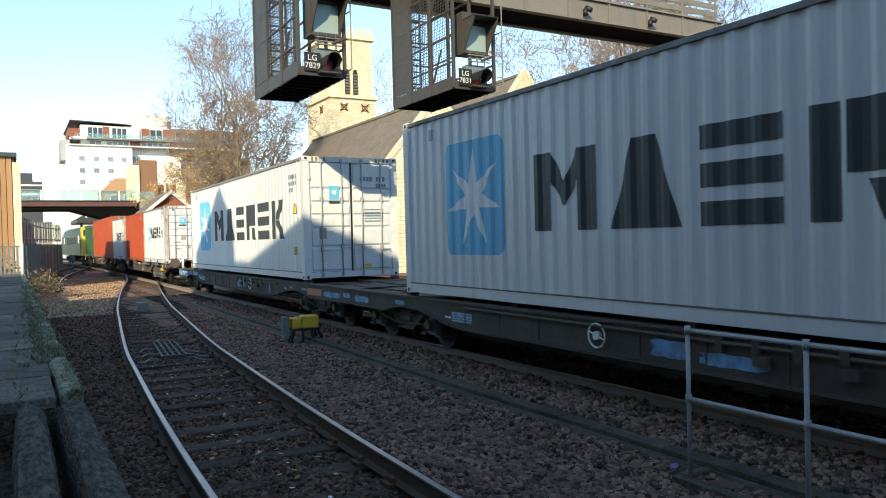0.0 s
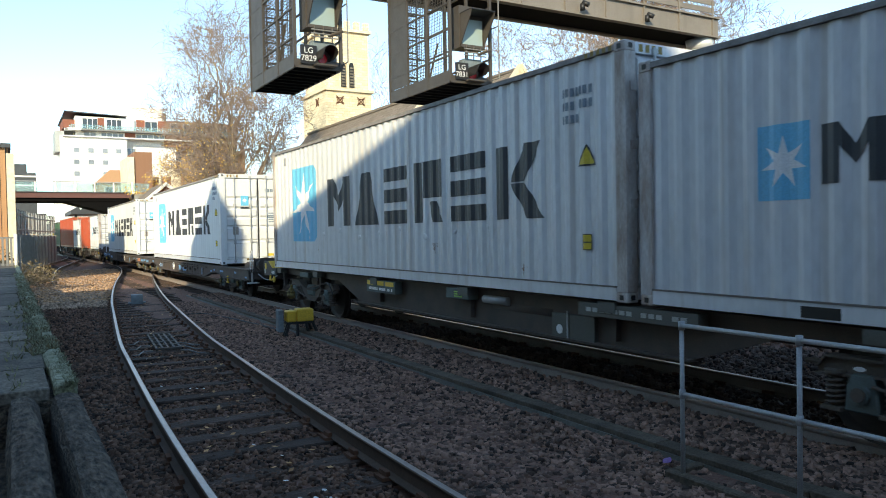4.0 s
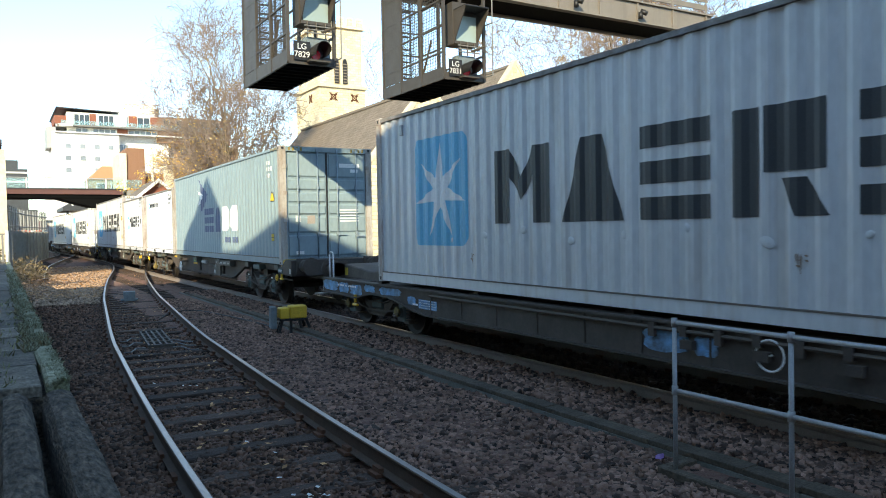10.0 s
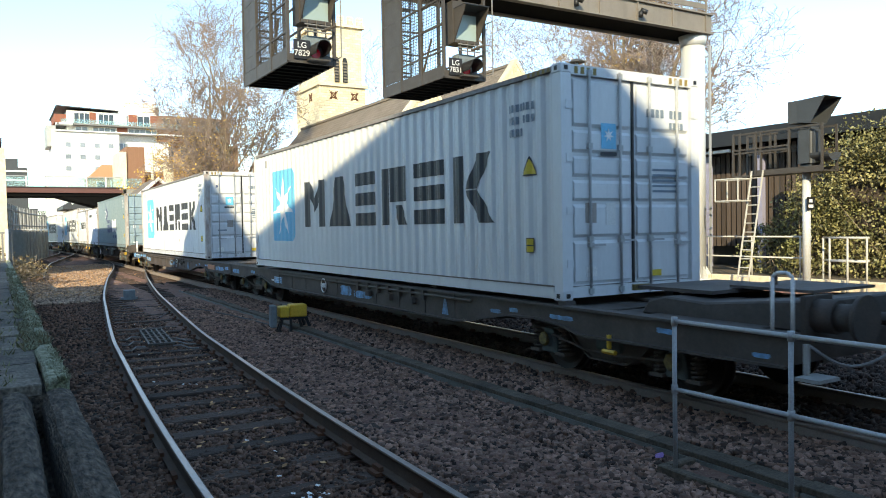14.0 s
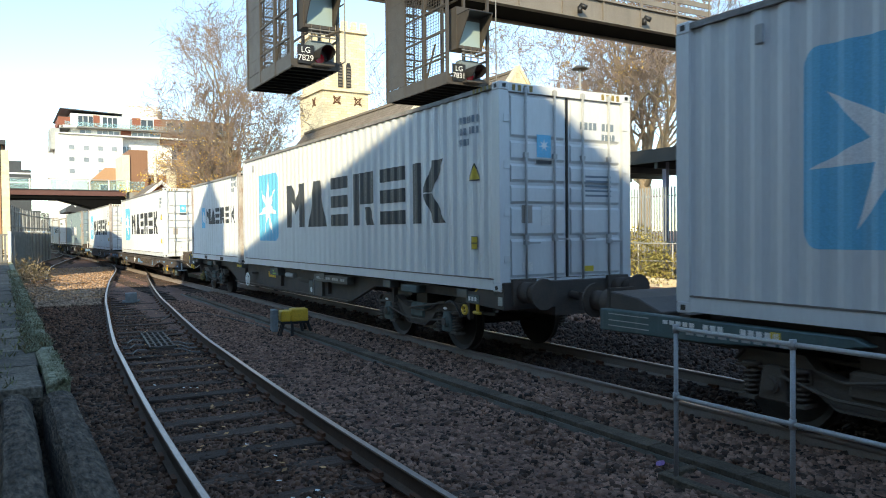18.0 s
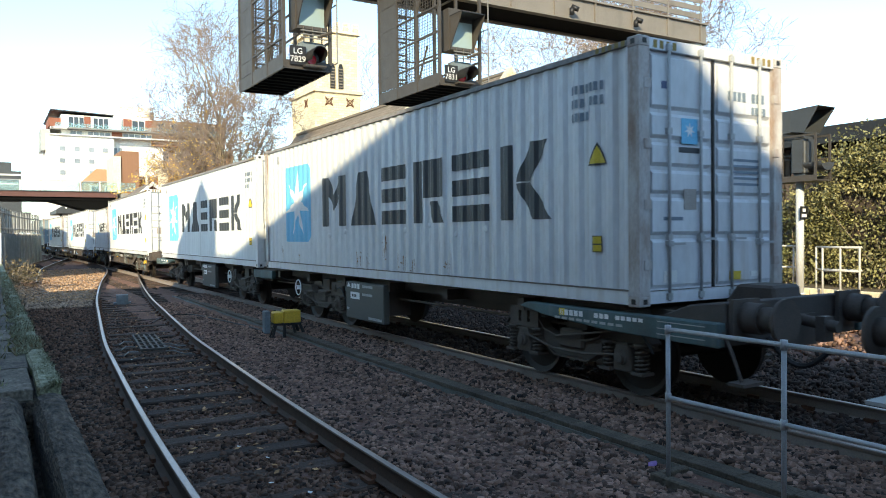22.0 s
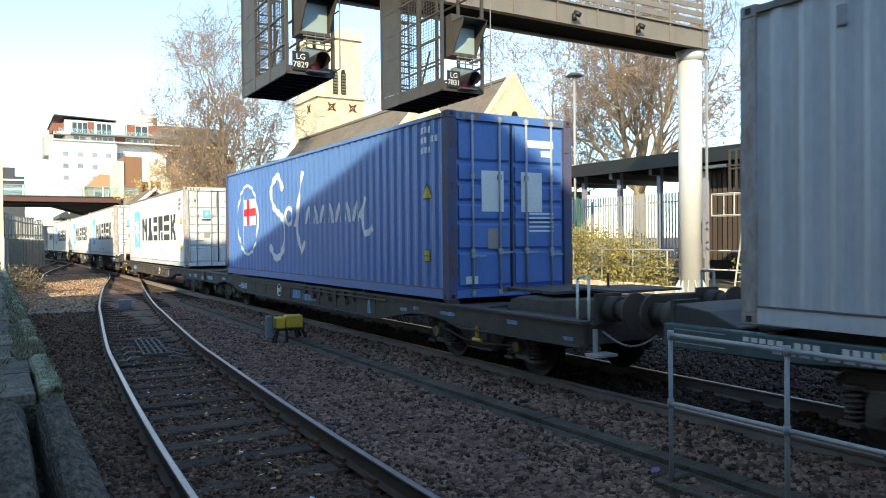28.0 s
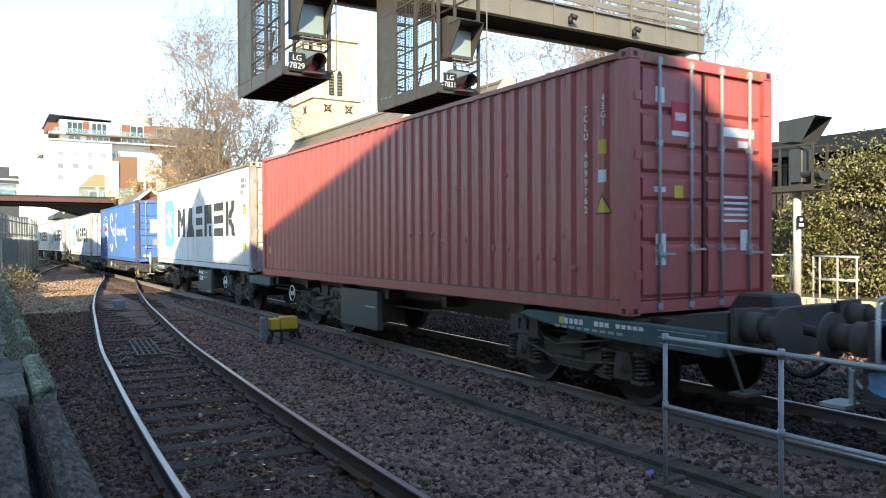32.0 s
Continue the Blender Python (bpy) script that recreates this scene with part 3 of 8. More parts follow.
other_track, other_path = track("track_4", "line along the opposite platform", [(16.2, y) for y in (-30, 0, 30, 60, 100)], (-5, 40))

# the ground: one uneven sheet to the horizon
def ground_z(x, y):
    z = -0.21
    if 3.2 < x < 5.5:
        z += 0.035
    if 4.3 < x < 5.02:
        z -= 0.05
    if x > 16.8:
        z += 0.1
    return z


gx = [-2000, -300, -60, -20, -8, -3, -1, 0.2] + [0.4 + 0.15 * i for i in range(60)] + [9.6, 10.5, 12, 13, 14, 15, 16, 16.7, 16.9, 18, 20, 24, 30, 45, 80, 300, 2000]
gy = [-2000, -300, -60, -20, -6, 0] + [2 + 0.2 * i for i in range(90)] + [20.5 + 0.6 * i for i in range(60)] + [58, 62, 68, 75, 85, 100, 130, 200, 400, 900, 2500]
bm = bmesh.new()
rows_v = []
for y in gy:
    rows_v.append([bm.verts.new((x, y, ground_z(x, y) + (0.035 * noise.noise((x * 1.3, y * 1.3, 0)) + 0.02 * noise.noise((x * 4, y * 4, 3)) if 0 < x < 12 and 0 < y < 60 else 0))) for x in gx])
for a, b in zip(rows_v[:-1], rows_v[1:]):
    for i in range(len(gx) - 1):
        bm.faces.new((a[i], a[i + 1], b[i + 1], b[i]))
ground = new("ground", mesh_of("ground", bm, "ballast"))
tagged(ground, "brown-grey stone ballast between the railway lines", "ground", kind="structure")


def near_x(y):
    ys = [q.y for q in near_path]
    return float(np.interp(y, ys, [q.x for q in near_path]))


def scatter_stones(name, label, spots, sizes, material, seed):
    """Many small angular stones, joined into one mesh."""
    rng = np.random.default_rng(seed)
    base = np.array([(-1, -1, -1), (1, -1, -1), (1, 1, -1), (-1, 1, -1), (-1, -1, 1), (1, -1, 1), (1, 1, 1), (-1, 1, 1)], float) * 0.5
    quads = np.array([(3, 2, 1, 0), (4, 5, 6, 7), (0, 1, 5, 4), (1, 2, 6, 5), (2, 3, 7, 6), (3, 0, 4, 7)])
    n = len(spots)
    v = base[None] * (1 + rng.uniform(-0.45, 0.35, (n, 8, 3)))
    v *= (sizes[:, None] * rng.uniform(0.6, 1.25, (n, 3)))[:, None, :]
    a = rng.uniform(0, 6.28, n)
    b = rng.uniform(-0.7, 0.7, n)
    ca, sa, cb, sb = np.cos(a), np.sin(a), np.cos(b), np.sin(b)
    x, y, z = v[..., 0], v[..., 1], v[..., 2]
    y, z = y * cb[:, None] - z * sb[:, None], y * sb[:, None] + z * cb[:, None]
    x, y = x * ca[:, None] - y * sa[:, None], x * sa[:, None] + y * ca[:, None]
    v = np.stack([x, y, z], 2) + spots[:, None, :]
    f = (quads[None] + (np.arange(n) * 8)[:, None, None]).reshape(-1, 4)
    me = bpy.data.meshes.new(name)
    me.vertices.add(n * 8)
    me.vertices.foreach_set("co", v.reshape(-1))
    me.loops.add(len(f) * 4)
    me.loops.foreach_set("vertex_index", f.reshape(-1))
    me.polygons.add(len(f))
    me.polygons.foreach_set("loop_start", np.arange(len(f)) * 4)
    me.polygons.foreach_set("loop_total", np.full(len(f), 4))
    me.update()
    me.materials.append(MAT[material])
    ob = new(name, me)
    return tagged(ob, label, "ballast", kind="stuff")


def spread(n, x0, x1, y0, y1, seed, bias=1.0):
    rng = np.random.default_rng(seed)
    y = y0 + (y1 - y0) * rng.uniform(0, 1, n) ** bias
    x = rng.uniform(x0, x1, n)
    return np.stack([x, y], 1), rng


def ballast_bed(name, label, n, x_lo, x_hi, y0, y1, seed, z, material, size=(0.024, 0.062), bias=1.6):
    """Stones over a strip whose sides may follow the near line."""
    xy, rng = spread(n, 0, 1, y0, y1, seed, bias)
    lo = np.array([x_lo(y) for y in xy[:, 1]])
    hi = np.array([x_hi(y) for y in xy[:, 1]])
    x = lo + (hi - lo) * xy[:, 0]
    zz = np.array([z + 0.035 * noise.noise((a * 1.3, b * 1.3, 0)) + 0.02 * noise.noise((a * 4, b * 4, 3)) for a, b in zip(x, xy[:, 1])])
    spots = np.stack([x, xy[:, 1], zz + rng.uniform(-0.008, 0.028, n)], 1)
    return scatter_stones(name, label, spots, rng.uniform(*size, n), material, seed)


ballast_bed("ballast_stones", "loose brown-grey ballast stones beside the cable trough", 44000, lambda y: min(near_x(y) + 0.84, 4.95), lambda y: 4.98, 3.0, 24, 11, -0.205, "stones", (0.022, 0.055))
ballast_bed("ballast_stones", "loose ballast stones along the sleeper ends of the train's line", 18000, lambda y: 5.28, lambda y: 6.28, 3.0, 26, 12, -0.14, "stones", (0.026, 0.062))
ballast_bed("ballast_stones", "dark ballast between the platform wall and the rail", 19000, lambda y: 0.42, lambda y: near_x(y) - 0.83, 3.4, 24, 13, -0.2, "dirty_stones", (0.024, 0.056))
ballast_bed("ballast_stones", "dirty ballast between the rails of the near line", 19000, lambda y: near_x(y) - 0.68, lambda y: near_x(y) + 0.68, 3.0, 22, 14, -0.224, "dirty_stones", (0.02, 0.05))
ballast_bed("ballast_stones", "oily ballast between the rails, darkened for the shade under the train", 9000, lambda y: 6.42, lambda y: 7.78, 3.0, 26, 16, -0.18, "oily_shaded_stones", (0.03, 0.07))
ballast_bed("ballast_stones", "brown ballast behind the train, darkened for its shade", 15000, lambda y: 7.92, lambda y: 11.0, 3.0, 30, 17, -0.17, "oily_shaded_stones", (0.03, 0.065), 1.2)
ballast_bed("ballast_stones", "brown ballast along the far line", 12000, lambda y: 11.0, lambda y: 19.5, 5.0, 34, 18, -0.15, "stones", (0.04, 0.09), 1.0)
ballast_bed("ballast_stones", "sunlit ballast mound between the converging lines", 9000, lambda y: max(0.6, near_x(y) - 4.2), lambda y: near_x(y) - 0.9, 24, 52, 15, -0.19, "sunlit_stones", (0.04, 0.08), 1.0)

# cable trough of concrete lids
trough = thing("cable_trough", "grey concrete cable trough with loose lids beside the line", "cable trough", kind="structure")
lid_bm = boxes((-0.095, 0.095, -0.249, 0.249, 0, 0.05))
bevel_all(lid_bm, 0.005)
LID = mesh_of("lid", lid_bm, "lid")
for i in range(46):
    y = 2.6 + i * 0.5
    same("lid", LID, trough, pose(5.12 + 0.012 * max(0, y - 8) + random.uniform(-0.006, 0.006), y, -0.14 + random.uniform(-0.006, 0.004), random.uniform(-0.5, 0.5), random.uniform(-1, 1), random.uniform(-0.6, 0.6)))

for i in range(24):
    y = 2.85 + i * 1.0
    x = 5.12 + 0.012 * max(0, y - 8)
    part("channel", boxes((x - 0.105, x - 0.07, y - 0.495, y + 0.495, -0.3, -0.142), (x + 0.07, x + 0.105, y - 0.495, y + 0.495, -0.3, -0.142)), "old_concrete", trough)

# autumn leaves blown over the mound, and a loose cable
def leaf_litter(name, label, n, x_lo, x_hi, y0, y1, z, size, material, seed):
    rng = np.random.default_rng(seed)
    y = rng.uniform(y0, y1, n)
    lo = np.array([x_lo(v) for v in y])
    hi = np.array([x_hi(v) for v in y])
    x = lo + (hi - lo) * rng.uniform(0, 1, n)
    c = np.stack([x, y, z + rng.uniform(0, 0.04, n)], 1)
    a = rng.uniform(0, 6.28, n)
    u = np.stack([np.cos(a), np.sin(a), rng.uniform(-0.3, 0.3, n)], 1) * size
    w = np.stack([-np.sin(a), np.cos(a), rng.uniform(-0.3, 0.3, n)], 1) * size * 0.6
    v = np.stack([c - u, c + w, c + u, c - w], 1).reshape(-1, 3)
    me = bpy.data.meshes.new(name)
    me.from_pydata(v.tolist(), [], np.arange(4 * n).reshape(-1, 4).tolist())
    me.materials.append(MAT[material])
    return tagged(new(name, me), label, "leaves", kind="stuff")


leaf_litter("fallen_leaves", "orange-brown leaves lying on the ballast mound", 7000, lambda y: max(0.5, near_x(y) - 4.0), lambda y: near_x(y) - 0.85, 26, 52, -0.16, 0.05, "leaf_fallen", 51)
leaf_litter("fallen_leaves", "brown leaves caught between the rails", 260, lambda y: near_x(y) - 0.6, lambda y: near_x(y) + 0.6, 6, 40, -0.16, 0.035, "leaf_fallen", 52)
cable = thing("cable", "black cable lying over the ballast", "cable")
bm = bmesh.new()
pts = smooth_path([(3.2, 18.4), (3.7, 19.6), (4.3, 19.9), (4.6, 18.6), (4.85, 16.4), (4.9, 14.9)], 0.25)
sweep_into(bm, pts, [(0.016 * math.cos(k * math.pi / 3), -0.15 + 0.016 * math.sin(k * math.pi / 3)) for k in range(6)])
part("run", bm, "black", cable)
pit = thing("access_pit", "low concrete kerb round a reddish gravel bay at the guard rail", "kerb")
for b in ((4.6, 4.69, 1.5, 4.35, -0.3, -0.12), (4.69, 5.0, 4.27, 4.35, -0.3, -0.12)):
    bm = boxes(b)
    bevel_all(bm, 0.012)
    part("kerb", bm, "lid", pit)
part("bay", boxes((4.69, 5.0, 1.5, 4.27, -0.3, -0.17)), "ballast", pit, "reddish gravel bay")

# ---- platform with the camera ----
platform = thing("platform", "old platform of weathered slabs with a mossy edge", "platform", kind="structure")
bm = boxes((-9, 0.28, 5.4, 31, -0.3, 0.82), (-9, -0.62, -16, 5.4, -0.3, 0.82), (-0.62, 0.28, -16, 5.4, -0.3, 0.55))
part("wall", bm, "dark_stone", platform)
slab_bm = boxes((-0.3, 0.3, -0.44, 0.44, 0, 0.08))
bevel_all(slab_bm, 0.008)
SLAB = mesh_of("paving_slab", slab_bm, "slab")
for i in range(29):
    for j in range(5):
        same("paving_slab", SLAB, platform, pose(-0.075 - j * 0.61 + random.uniform(-0.01, 0.01), 5.85 + i * 0.9, 0.822 + random.uniform(-0.01, 0.008), random.uniform(-0.5, 0.5), random.uniform(-0.5, 0.5), random.uniform(-0.5, 0.5)))
cope_bm = boxes((-0.07, 0.07, -0.44, 0.44, 0, 0.1))
bevel_all(cope_bm, 0.02)
COPE = mesh_of("coping_stone", cope_bm, "moss")
for i in range(29):
    same("coping_stone", COPE, platform, pose(0.305 + random.uniform(-0.008, 0.008), 5.85 + i * 0.9, 0.815 + random.uniform(-0.01, 0.01), 0, random.uniform(-1, 2), random.uniform(-1, 1)))
for x, w in ((0.303, 0.09), (0.062, 0.088)):
    bm = bmesh.new()
    rings = []
    for i in range(130):
        y = 5.38 - i * 0.085
        ring_ = []
        for u, z in ((-1, 0.5), (-1, 0.8), (-0.75, 0.865), (-0.25, 0.885), (0.25, 0.885), (0.75, 0.865), (1, 0.8), (1, 0.5)):
            k = 0.011 * noise.noise((x * 9 + u * 2.1, y * 1.3, z * 5)) + 0.006 * noise.noise((u * 5, y * 11, z * 9))
            ring_.append(bm.verts.new((x + u * w + k, y, z + (k if z > 0.6 else 0) - (0.04 if i == 0 and z > 0.6 else 0))))
        rings.append(ring_)
    for a_, b_ in zip(rings[:-1], rings[1:]):
        for i in range(7):
            bm.faces.new((a_[i], a_[i + 1], b_[i + 1], b_[i]))
    bm.faces.new(rings[0][::-1])
    part("edge_beam", bm, "dark_stone", platform, "long dark weathered stone beam")

# ---- guard rail, yellow box, litter ----
guard = thing("guard_rail", "galvanised tube guard rail with two rails beside the track", "railing")
GX = 4.66
for y in (4.2, 3.17, 2.1, 1.0):
    part("post", tubes(0.0185, ((GX, y, -0.22), (GX, y, 1.07))), "steel", guard)
    for z in (0.52, 1.07):
        part("clamp", tubes(0.026, ((GX, y, z - 0.035), (GX, y, z + 0.035))), "steel", guard)
for z in (0.52, 1.07):
    part("rail", tubes(0.0185, ((GX, 4.22, z), (GX, -1.0, z))), "steel", guard)

ybox = thing("junction_box", "yellow trackside junction box on black legs beside the trough", "junction box", pose(5.05, 14.45, -0.2, 0, 0, -8))
for x0, x1, z1 in ((-0.27, -0.08, 0.53), (-0.07, 0.27, 0.56)):
    bm = boxes((x0, x1, -0.16, 0.16, 0.31, z1))
    bevel_all(bm, 0.02)
    part("cover", bm, "yellow", ybox, "faded yellow cover")
part("seam", boxes((-0.28, 0.28, -0.17, 0.17, 0.27, 0.312)), "black", ybox)
bm = boxes((-0.44, -0.33, -0.14, 0.14, 0.12, 0.56))
bevel_all(bm, 0.015)
part("side_case", bm, "frame_grey", ybox, "small grey-blue steel case")
for x, y in ((-0.22, -0.1), (-0.05, -0.12), (0.12, -0.12), (0.26, -0.1), (0.22, 0.1), (-0.2, 0.1)):
    part("leg", tubes(0.032, ((x, y, 0.27), (x * 1.45, y * 1.6, -0.03)), n=6), "black", ybox)

counter = thing("axle_counter", "small grey cast box between the rails", "trackside box", pose(3.37, 24.2, -0.16, 0, 0, -6))
bm = boxes((-0.16, 0.16, -0.2, 0.2, 0, 0.28), (-0.13, 0.13, -0.205, -0.19, 0.05, 0.23), (-0.24, -0.15, -0.1, 0.1, 0, 0.06), (0.15, 0.24, -0.1, 0.1, 0, 0.06))
part("case", bm, "frame_grey", counter)
grate = thing("grate", "dark steel grating lying between the rails", "grate", pose(2.54, 15.03, -0.15, 0, 0, -4.7))
for x in (-0.2, -0.1, 0.0, 0.1, 0.2):
    part("bar", boxes((x - 0.018, x + 0.018, -1.1, 1.1, -0.01, 0.03)), "grate_steel", grate)
for k in range(6):
    y = -1.08 + k * 0.432
    part("bearer", boxes((-0.22, 0.22, y - 0.03, y + 0.03, 0.0, 0.035)), "grate_steel", grate)
straps = thing("cable_clips", "pale cranked steel straps holding the grating to the sleepers", "clips")
for dx, dy in ((0, 0), (-0.06, -0.71), (-0.12, -1.42)):
    pts = [(1.91 + dx, 15.03 + dy), (2.01 + dx, 14.97 + dy), (2.15 + dx, 15.39 + dy), (2.3 + dx, 15.33 + dy)]
    part("strap", tubes(0.011, *[((a[0], a[1], -0.15), (b[0], b[1], -0.15)) for a, b in zip(pts[:-1], pts[1:])], n=6), "dull_galv", straps)
    pts = [(2.74 + dx, 14.8 + dy * 0.7), (2.86 + dx, 14.75 + dy * 0.7), (2.94 + dx, 14.3 + dy * 0.7), (3.06 + dx, 14.25 + dy * 0.7)]
    part("strap", tubes(0.01, *[((a[0], a[1], -0.16), (b[0], b[1], -0.16)) for a, b in zip(pts[:-1], pts[1:])], n=6), "dull_galv", straps)

# ---- signal gantry ----
GY = 16.3
gantry = thing("signal_gantry", "brown-grey steel girder gantry carried by a pale round column", "signal gantry")
for y in (GY, GY + 1.3):
    part("girder_web", boxes((4.3, 19.9, y, y + 0.06, 7.92, 8.48)), "gantry", gantry)
    part("bottom_flange", boxes((4.3, 19.9, y - 0.08, y + 0.12, 7.88, 7.92)), "gantry", gantry)
    part("top_flange", boxes((4.3, 19.9, y - 0.08, y + 0.1, 8.48, 8.53)), "gantry", gantry)
part("deck", boxes((4.3, 19.9, GY + 0.05, GY + 1.32, 7.93, 8.0)), "soffit", gantry, "underside of the walkway, its shade put into the colour")
for i in range(11):
    x = 4.6 + i * 1.5
    part("stiffener", boxes((x - 0.02, x + 0.02, GY - 0.06, GY + 0.002, 7.92, 8.48)), "gantry", gantry)
for z in (8.75, 9.0, 9.25, 9.5):
    part("side_rail", boxes((4.3, 19.7, GY - 0.02, GY + 0.02, z - 0.1, z + 0.06)), "gantry", gantry)
for i in range(11):
    x = 4.6 + i * 1.5
    part("stanchion", boxes((x - 0.03, x + 0.03, GY - 0.05, GY - 0.02, 8.5, 9.6)), "gantry", gantry)
bm = bmesh.new()
tube_into(bm, (19.55, GY + 0.45, -0.2), (19.55, GY + 0.45, 7.88), 0.37, 32)
part("column", bm, "column", gantry, "pale painted round steel column")
for i in range(12):
    a = 2 * math.pi * i / 12
    bm = bmesh.new()
    c_, s_ = math.cos(a), math.sin(a)
    prism_into(bm, [(0.35, -0.1), (0.53, -0.1), (0.53, 0.0), (0.38, 0.3), (0.35, 0.3)], "y", -0.015, 0.015)
    bm.transform(Matrix.Translation((19.55, GY + 0.45, 0.15)) @ Matrix.Rotation(a, 4, "Z"))
    part("base_rib", bm, "column", gantry)
part("base_plate", tubes(0.57, ((19.55, GY + 0.45, -0.1), (19.55, GY + 0.45, 0.06)), n=24), "column", gantry)
bm = bmesh.new()
tube_into(bm, (19.55, GY + 0.45, 7.55), (19.55, GY + 0.45, 7.88), 0.38, 32, 0.45)
part("capital", bm, "column", gantry)
part("ladder_rail", boxes((19.93, 19.99, GY + 0.1, GY + 0.16, 0, 7.6)), "steel", gantry)


def signal_cage(x0, x1, code):
    y0, y1, zb, zt = 13.45, GY - 0.02, 5.0, 8.6
    cage = thing("signal_cage", "dark steel mesh cage with a red signal under the gantry", "signal", group="signals on the gantry")
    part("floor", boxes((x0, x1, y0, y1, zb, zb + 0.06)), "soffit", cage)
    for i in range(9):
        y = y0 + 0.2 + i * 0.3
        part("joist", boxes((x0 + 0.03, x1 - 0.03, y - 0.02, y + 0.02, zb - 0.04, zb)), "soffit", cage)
    part("toe_board", boxes((x0 - 0.02, x0 + 0.02, y0, y1, zb - 0.02, zb + 0.24)), "cage", cage)
    part("toe_board", boxes((x1 - 0.02, x1 + 0.02, y0, y1, zb - 0.02, zb + 0.12)), "cage", cage)
    part("toe_board", boxes((x0, x1, y0 - 0.02, y0 + 0.02, zb - 0.02, zb + 0.14)), "cage", cage)
    for y in (y0, y0 + 0.95, y0 + 1.9, y1 - 0.03):
        for x in (x0, x1):
            part("upright", boxes((x - 0.03, x + 0.03, y - 0.03, y + 0.03, zb, zt)), "cage", cage)
    for z in (5.55, 6.1, 6.65, 7.2, 7.75):
        for x in (x0, x1):
            part("rail", boxes((x - 0.018, x + 0.018, y0, y1, z - 0.018, z + 0.018)), "cage", cage)
        part("rail", boxes((x0, x1, y1 - 0.05, y1 - 0.014, z - 0.018, z + 0.018)), "cage", cage)
    for yy, dark in ((y0, False), (y0 + 0.95, False), (y0 + 1.9, True)):
        bm = bmesh.new()
        st = 0.034 if dark else 0.07
        for i in range(int(0.95 / st)):
            y = yy + i * st
            box_into(bm, x0 - 0.004, x0 + 0.004, y - 0.0035, y + 0.0035, zb + 0.2, 8.0)
        for i in range(int(2.9 / st)):
            z = zb + 0.2 + i * st
            box_into(bm, x0 - 0.004, x0 + 0.004, yy, yy + 0.95, z - 0.0035, z + 0.0035)
        tagged(part("mesh", bm, "cage", cage, "fine dark wire mesh"), kind="stuff")
    part("side_plate", boxes((x0 - 0.012, x0 - 0.005, y0 + 1.95, y1 - 0.08, zb + 0.26, 7.9)), "cage", cage, "dull brown sheet panel")
    bm = bmesh.new()
    for i in range(20):
        x = x0 + (x1 - x0) * i / 20
        box_into(bm, x - 0.003, x + 0.003, y1 - 0.04, y1 - 0.03, zb + 0.1, 8.0)
    for i in range(40):
        z = zb + 0.1 + i * 0.07
        box_into(bm, x0, x1, y1 - 0.04, y1 - 0.03, z - 0.003, z + 0.003)
    tagged(part("mesh", bm, "cage", cage, "fine dark wire mesh"), kind="stuff")
    part("ladder", tubes(0.02, *[((x0 + 0.3, y1 - 0.2, z), (x0 + 0.65, y1 - 0.2, z)) for z in (5.3, 5.6, 5.9, 6.2, 6.5, 6.8, 7.1, 7.4)], ((x0 + 0.3, y1 - 0.2, 5.05), (x0 + 0.3, y1 - 0.2, 8.3)), ((x0 + 0.65, y1 - 0.2, 5.05), (x0 + 0.65, y1 - 0.2, 8.3)), n=6), "cage", cage)
    for z in (5.1, 6.7):
        part("brace", tubes(0.025, ((x0, y0 + 0.95, z), (x0, y0 + 0.5, z + 0.8)), n=6), "cage", cage)
    # plate with the signal's code
    px = x0 + 0.25
    part("plate", boxes((px - 0.16, px + 0.16, y0 - 0.06, y0 - 0.045, 5.05, 5.4)), "black", cage, "black identification plate with white characters")
    writing("characters", code, 0.155, "white", cage, pose(px, y0 - 0.064, 5.225), gap=0.95)
    # signal heads
    hx = x0 + 0.55
    bm = boxes((hx - 0.24, hx + 0.3, y0 - 0.02, y0 + 0.3, 5.1, 5.52))
    bevel_all(bm, 0.05, 2)
    low = part("lower_head", bm, "frame_grey", cage)
    bm = bmesh.new()
    tube_into(bm, (hx - 0.02, y0 - 0.02, 5.17), (hx - 0.02, y0 - 0.05, 5.17), 0.09, 20)
    part("lens", bm, "lens_red", low, "lit red signal lens")
    bm = bmesh.new()
    n = 16
    prev = None
    for i in range(n + 1):
        a = math.pi * (-0.2 + 1.4 * i / n)
        c, s = math.cos(a), math.sin(a)
        reach = 0.44 - 0.22 * max(0.0, -s)
        cur = [bm.verts.new((hx + r * c, yy, 5.21 + r * s)) for r, yy in ((0.145, y0 - 0.02), (0.145, y0 - reach), (0.135, y0 - reach), (0.135, y0 - 0.02))]
        if prev:
            for k in range(4):
                bm.faces.new((prev[k], cur[k], cur[(k + 1) % 4], prev[(k + 1) % 4]))
        prev = cur
    part("hood", bm, "black", low, "black lens hood")
    part("lens_shelf", boxes((hx - 0.2, hx + 0.22, y0 - 0.2, y0 - 0.02, 5.02, 5.05)), "cage", low)
    for z in (5.57, 5.63, 5.7):
        part("grille_bar", tubes(0.014, ((hx - 0.25, y0 - 0.08, z), (hx + 0.3, y0 - 0.08, z)), n=6), "dull_galv", cage)
    for u in (-0.18, 0.0, 0.18):
        part("grille_post", tubes(0.014, ((hx + u, y0 - 0.06, 5.5), (hx + u, y0 - 0.06, 5.78)), n=6), "cage", cage)
    part("bracket", tubes(0.03, ((hx + 0.1, y0 - 0.05, 5.6), (hx + 0.34, y0 - 0.2, 5.7)), n=6), "cage", cage)
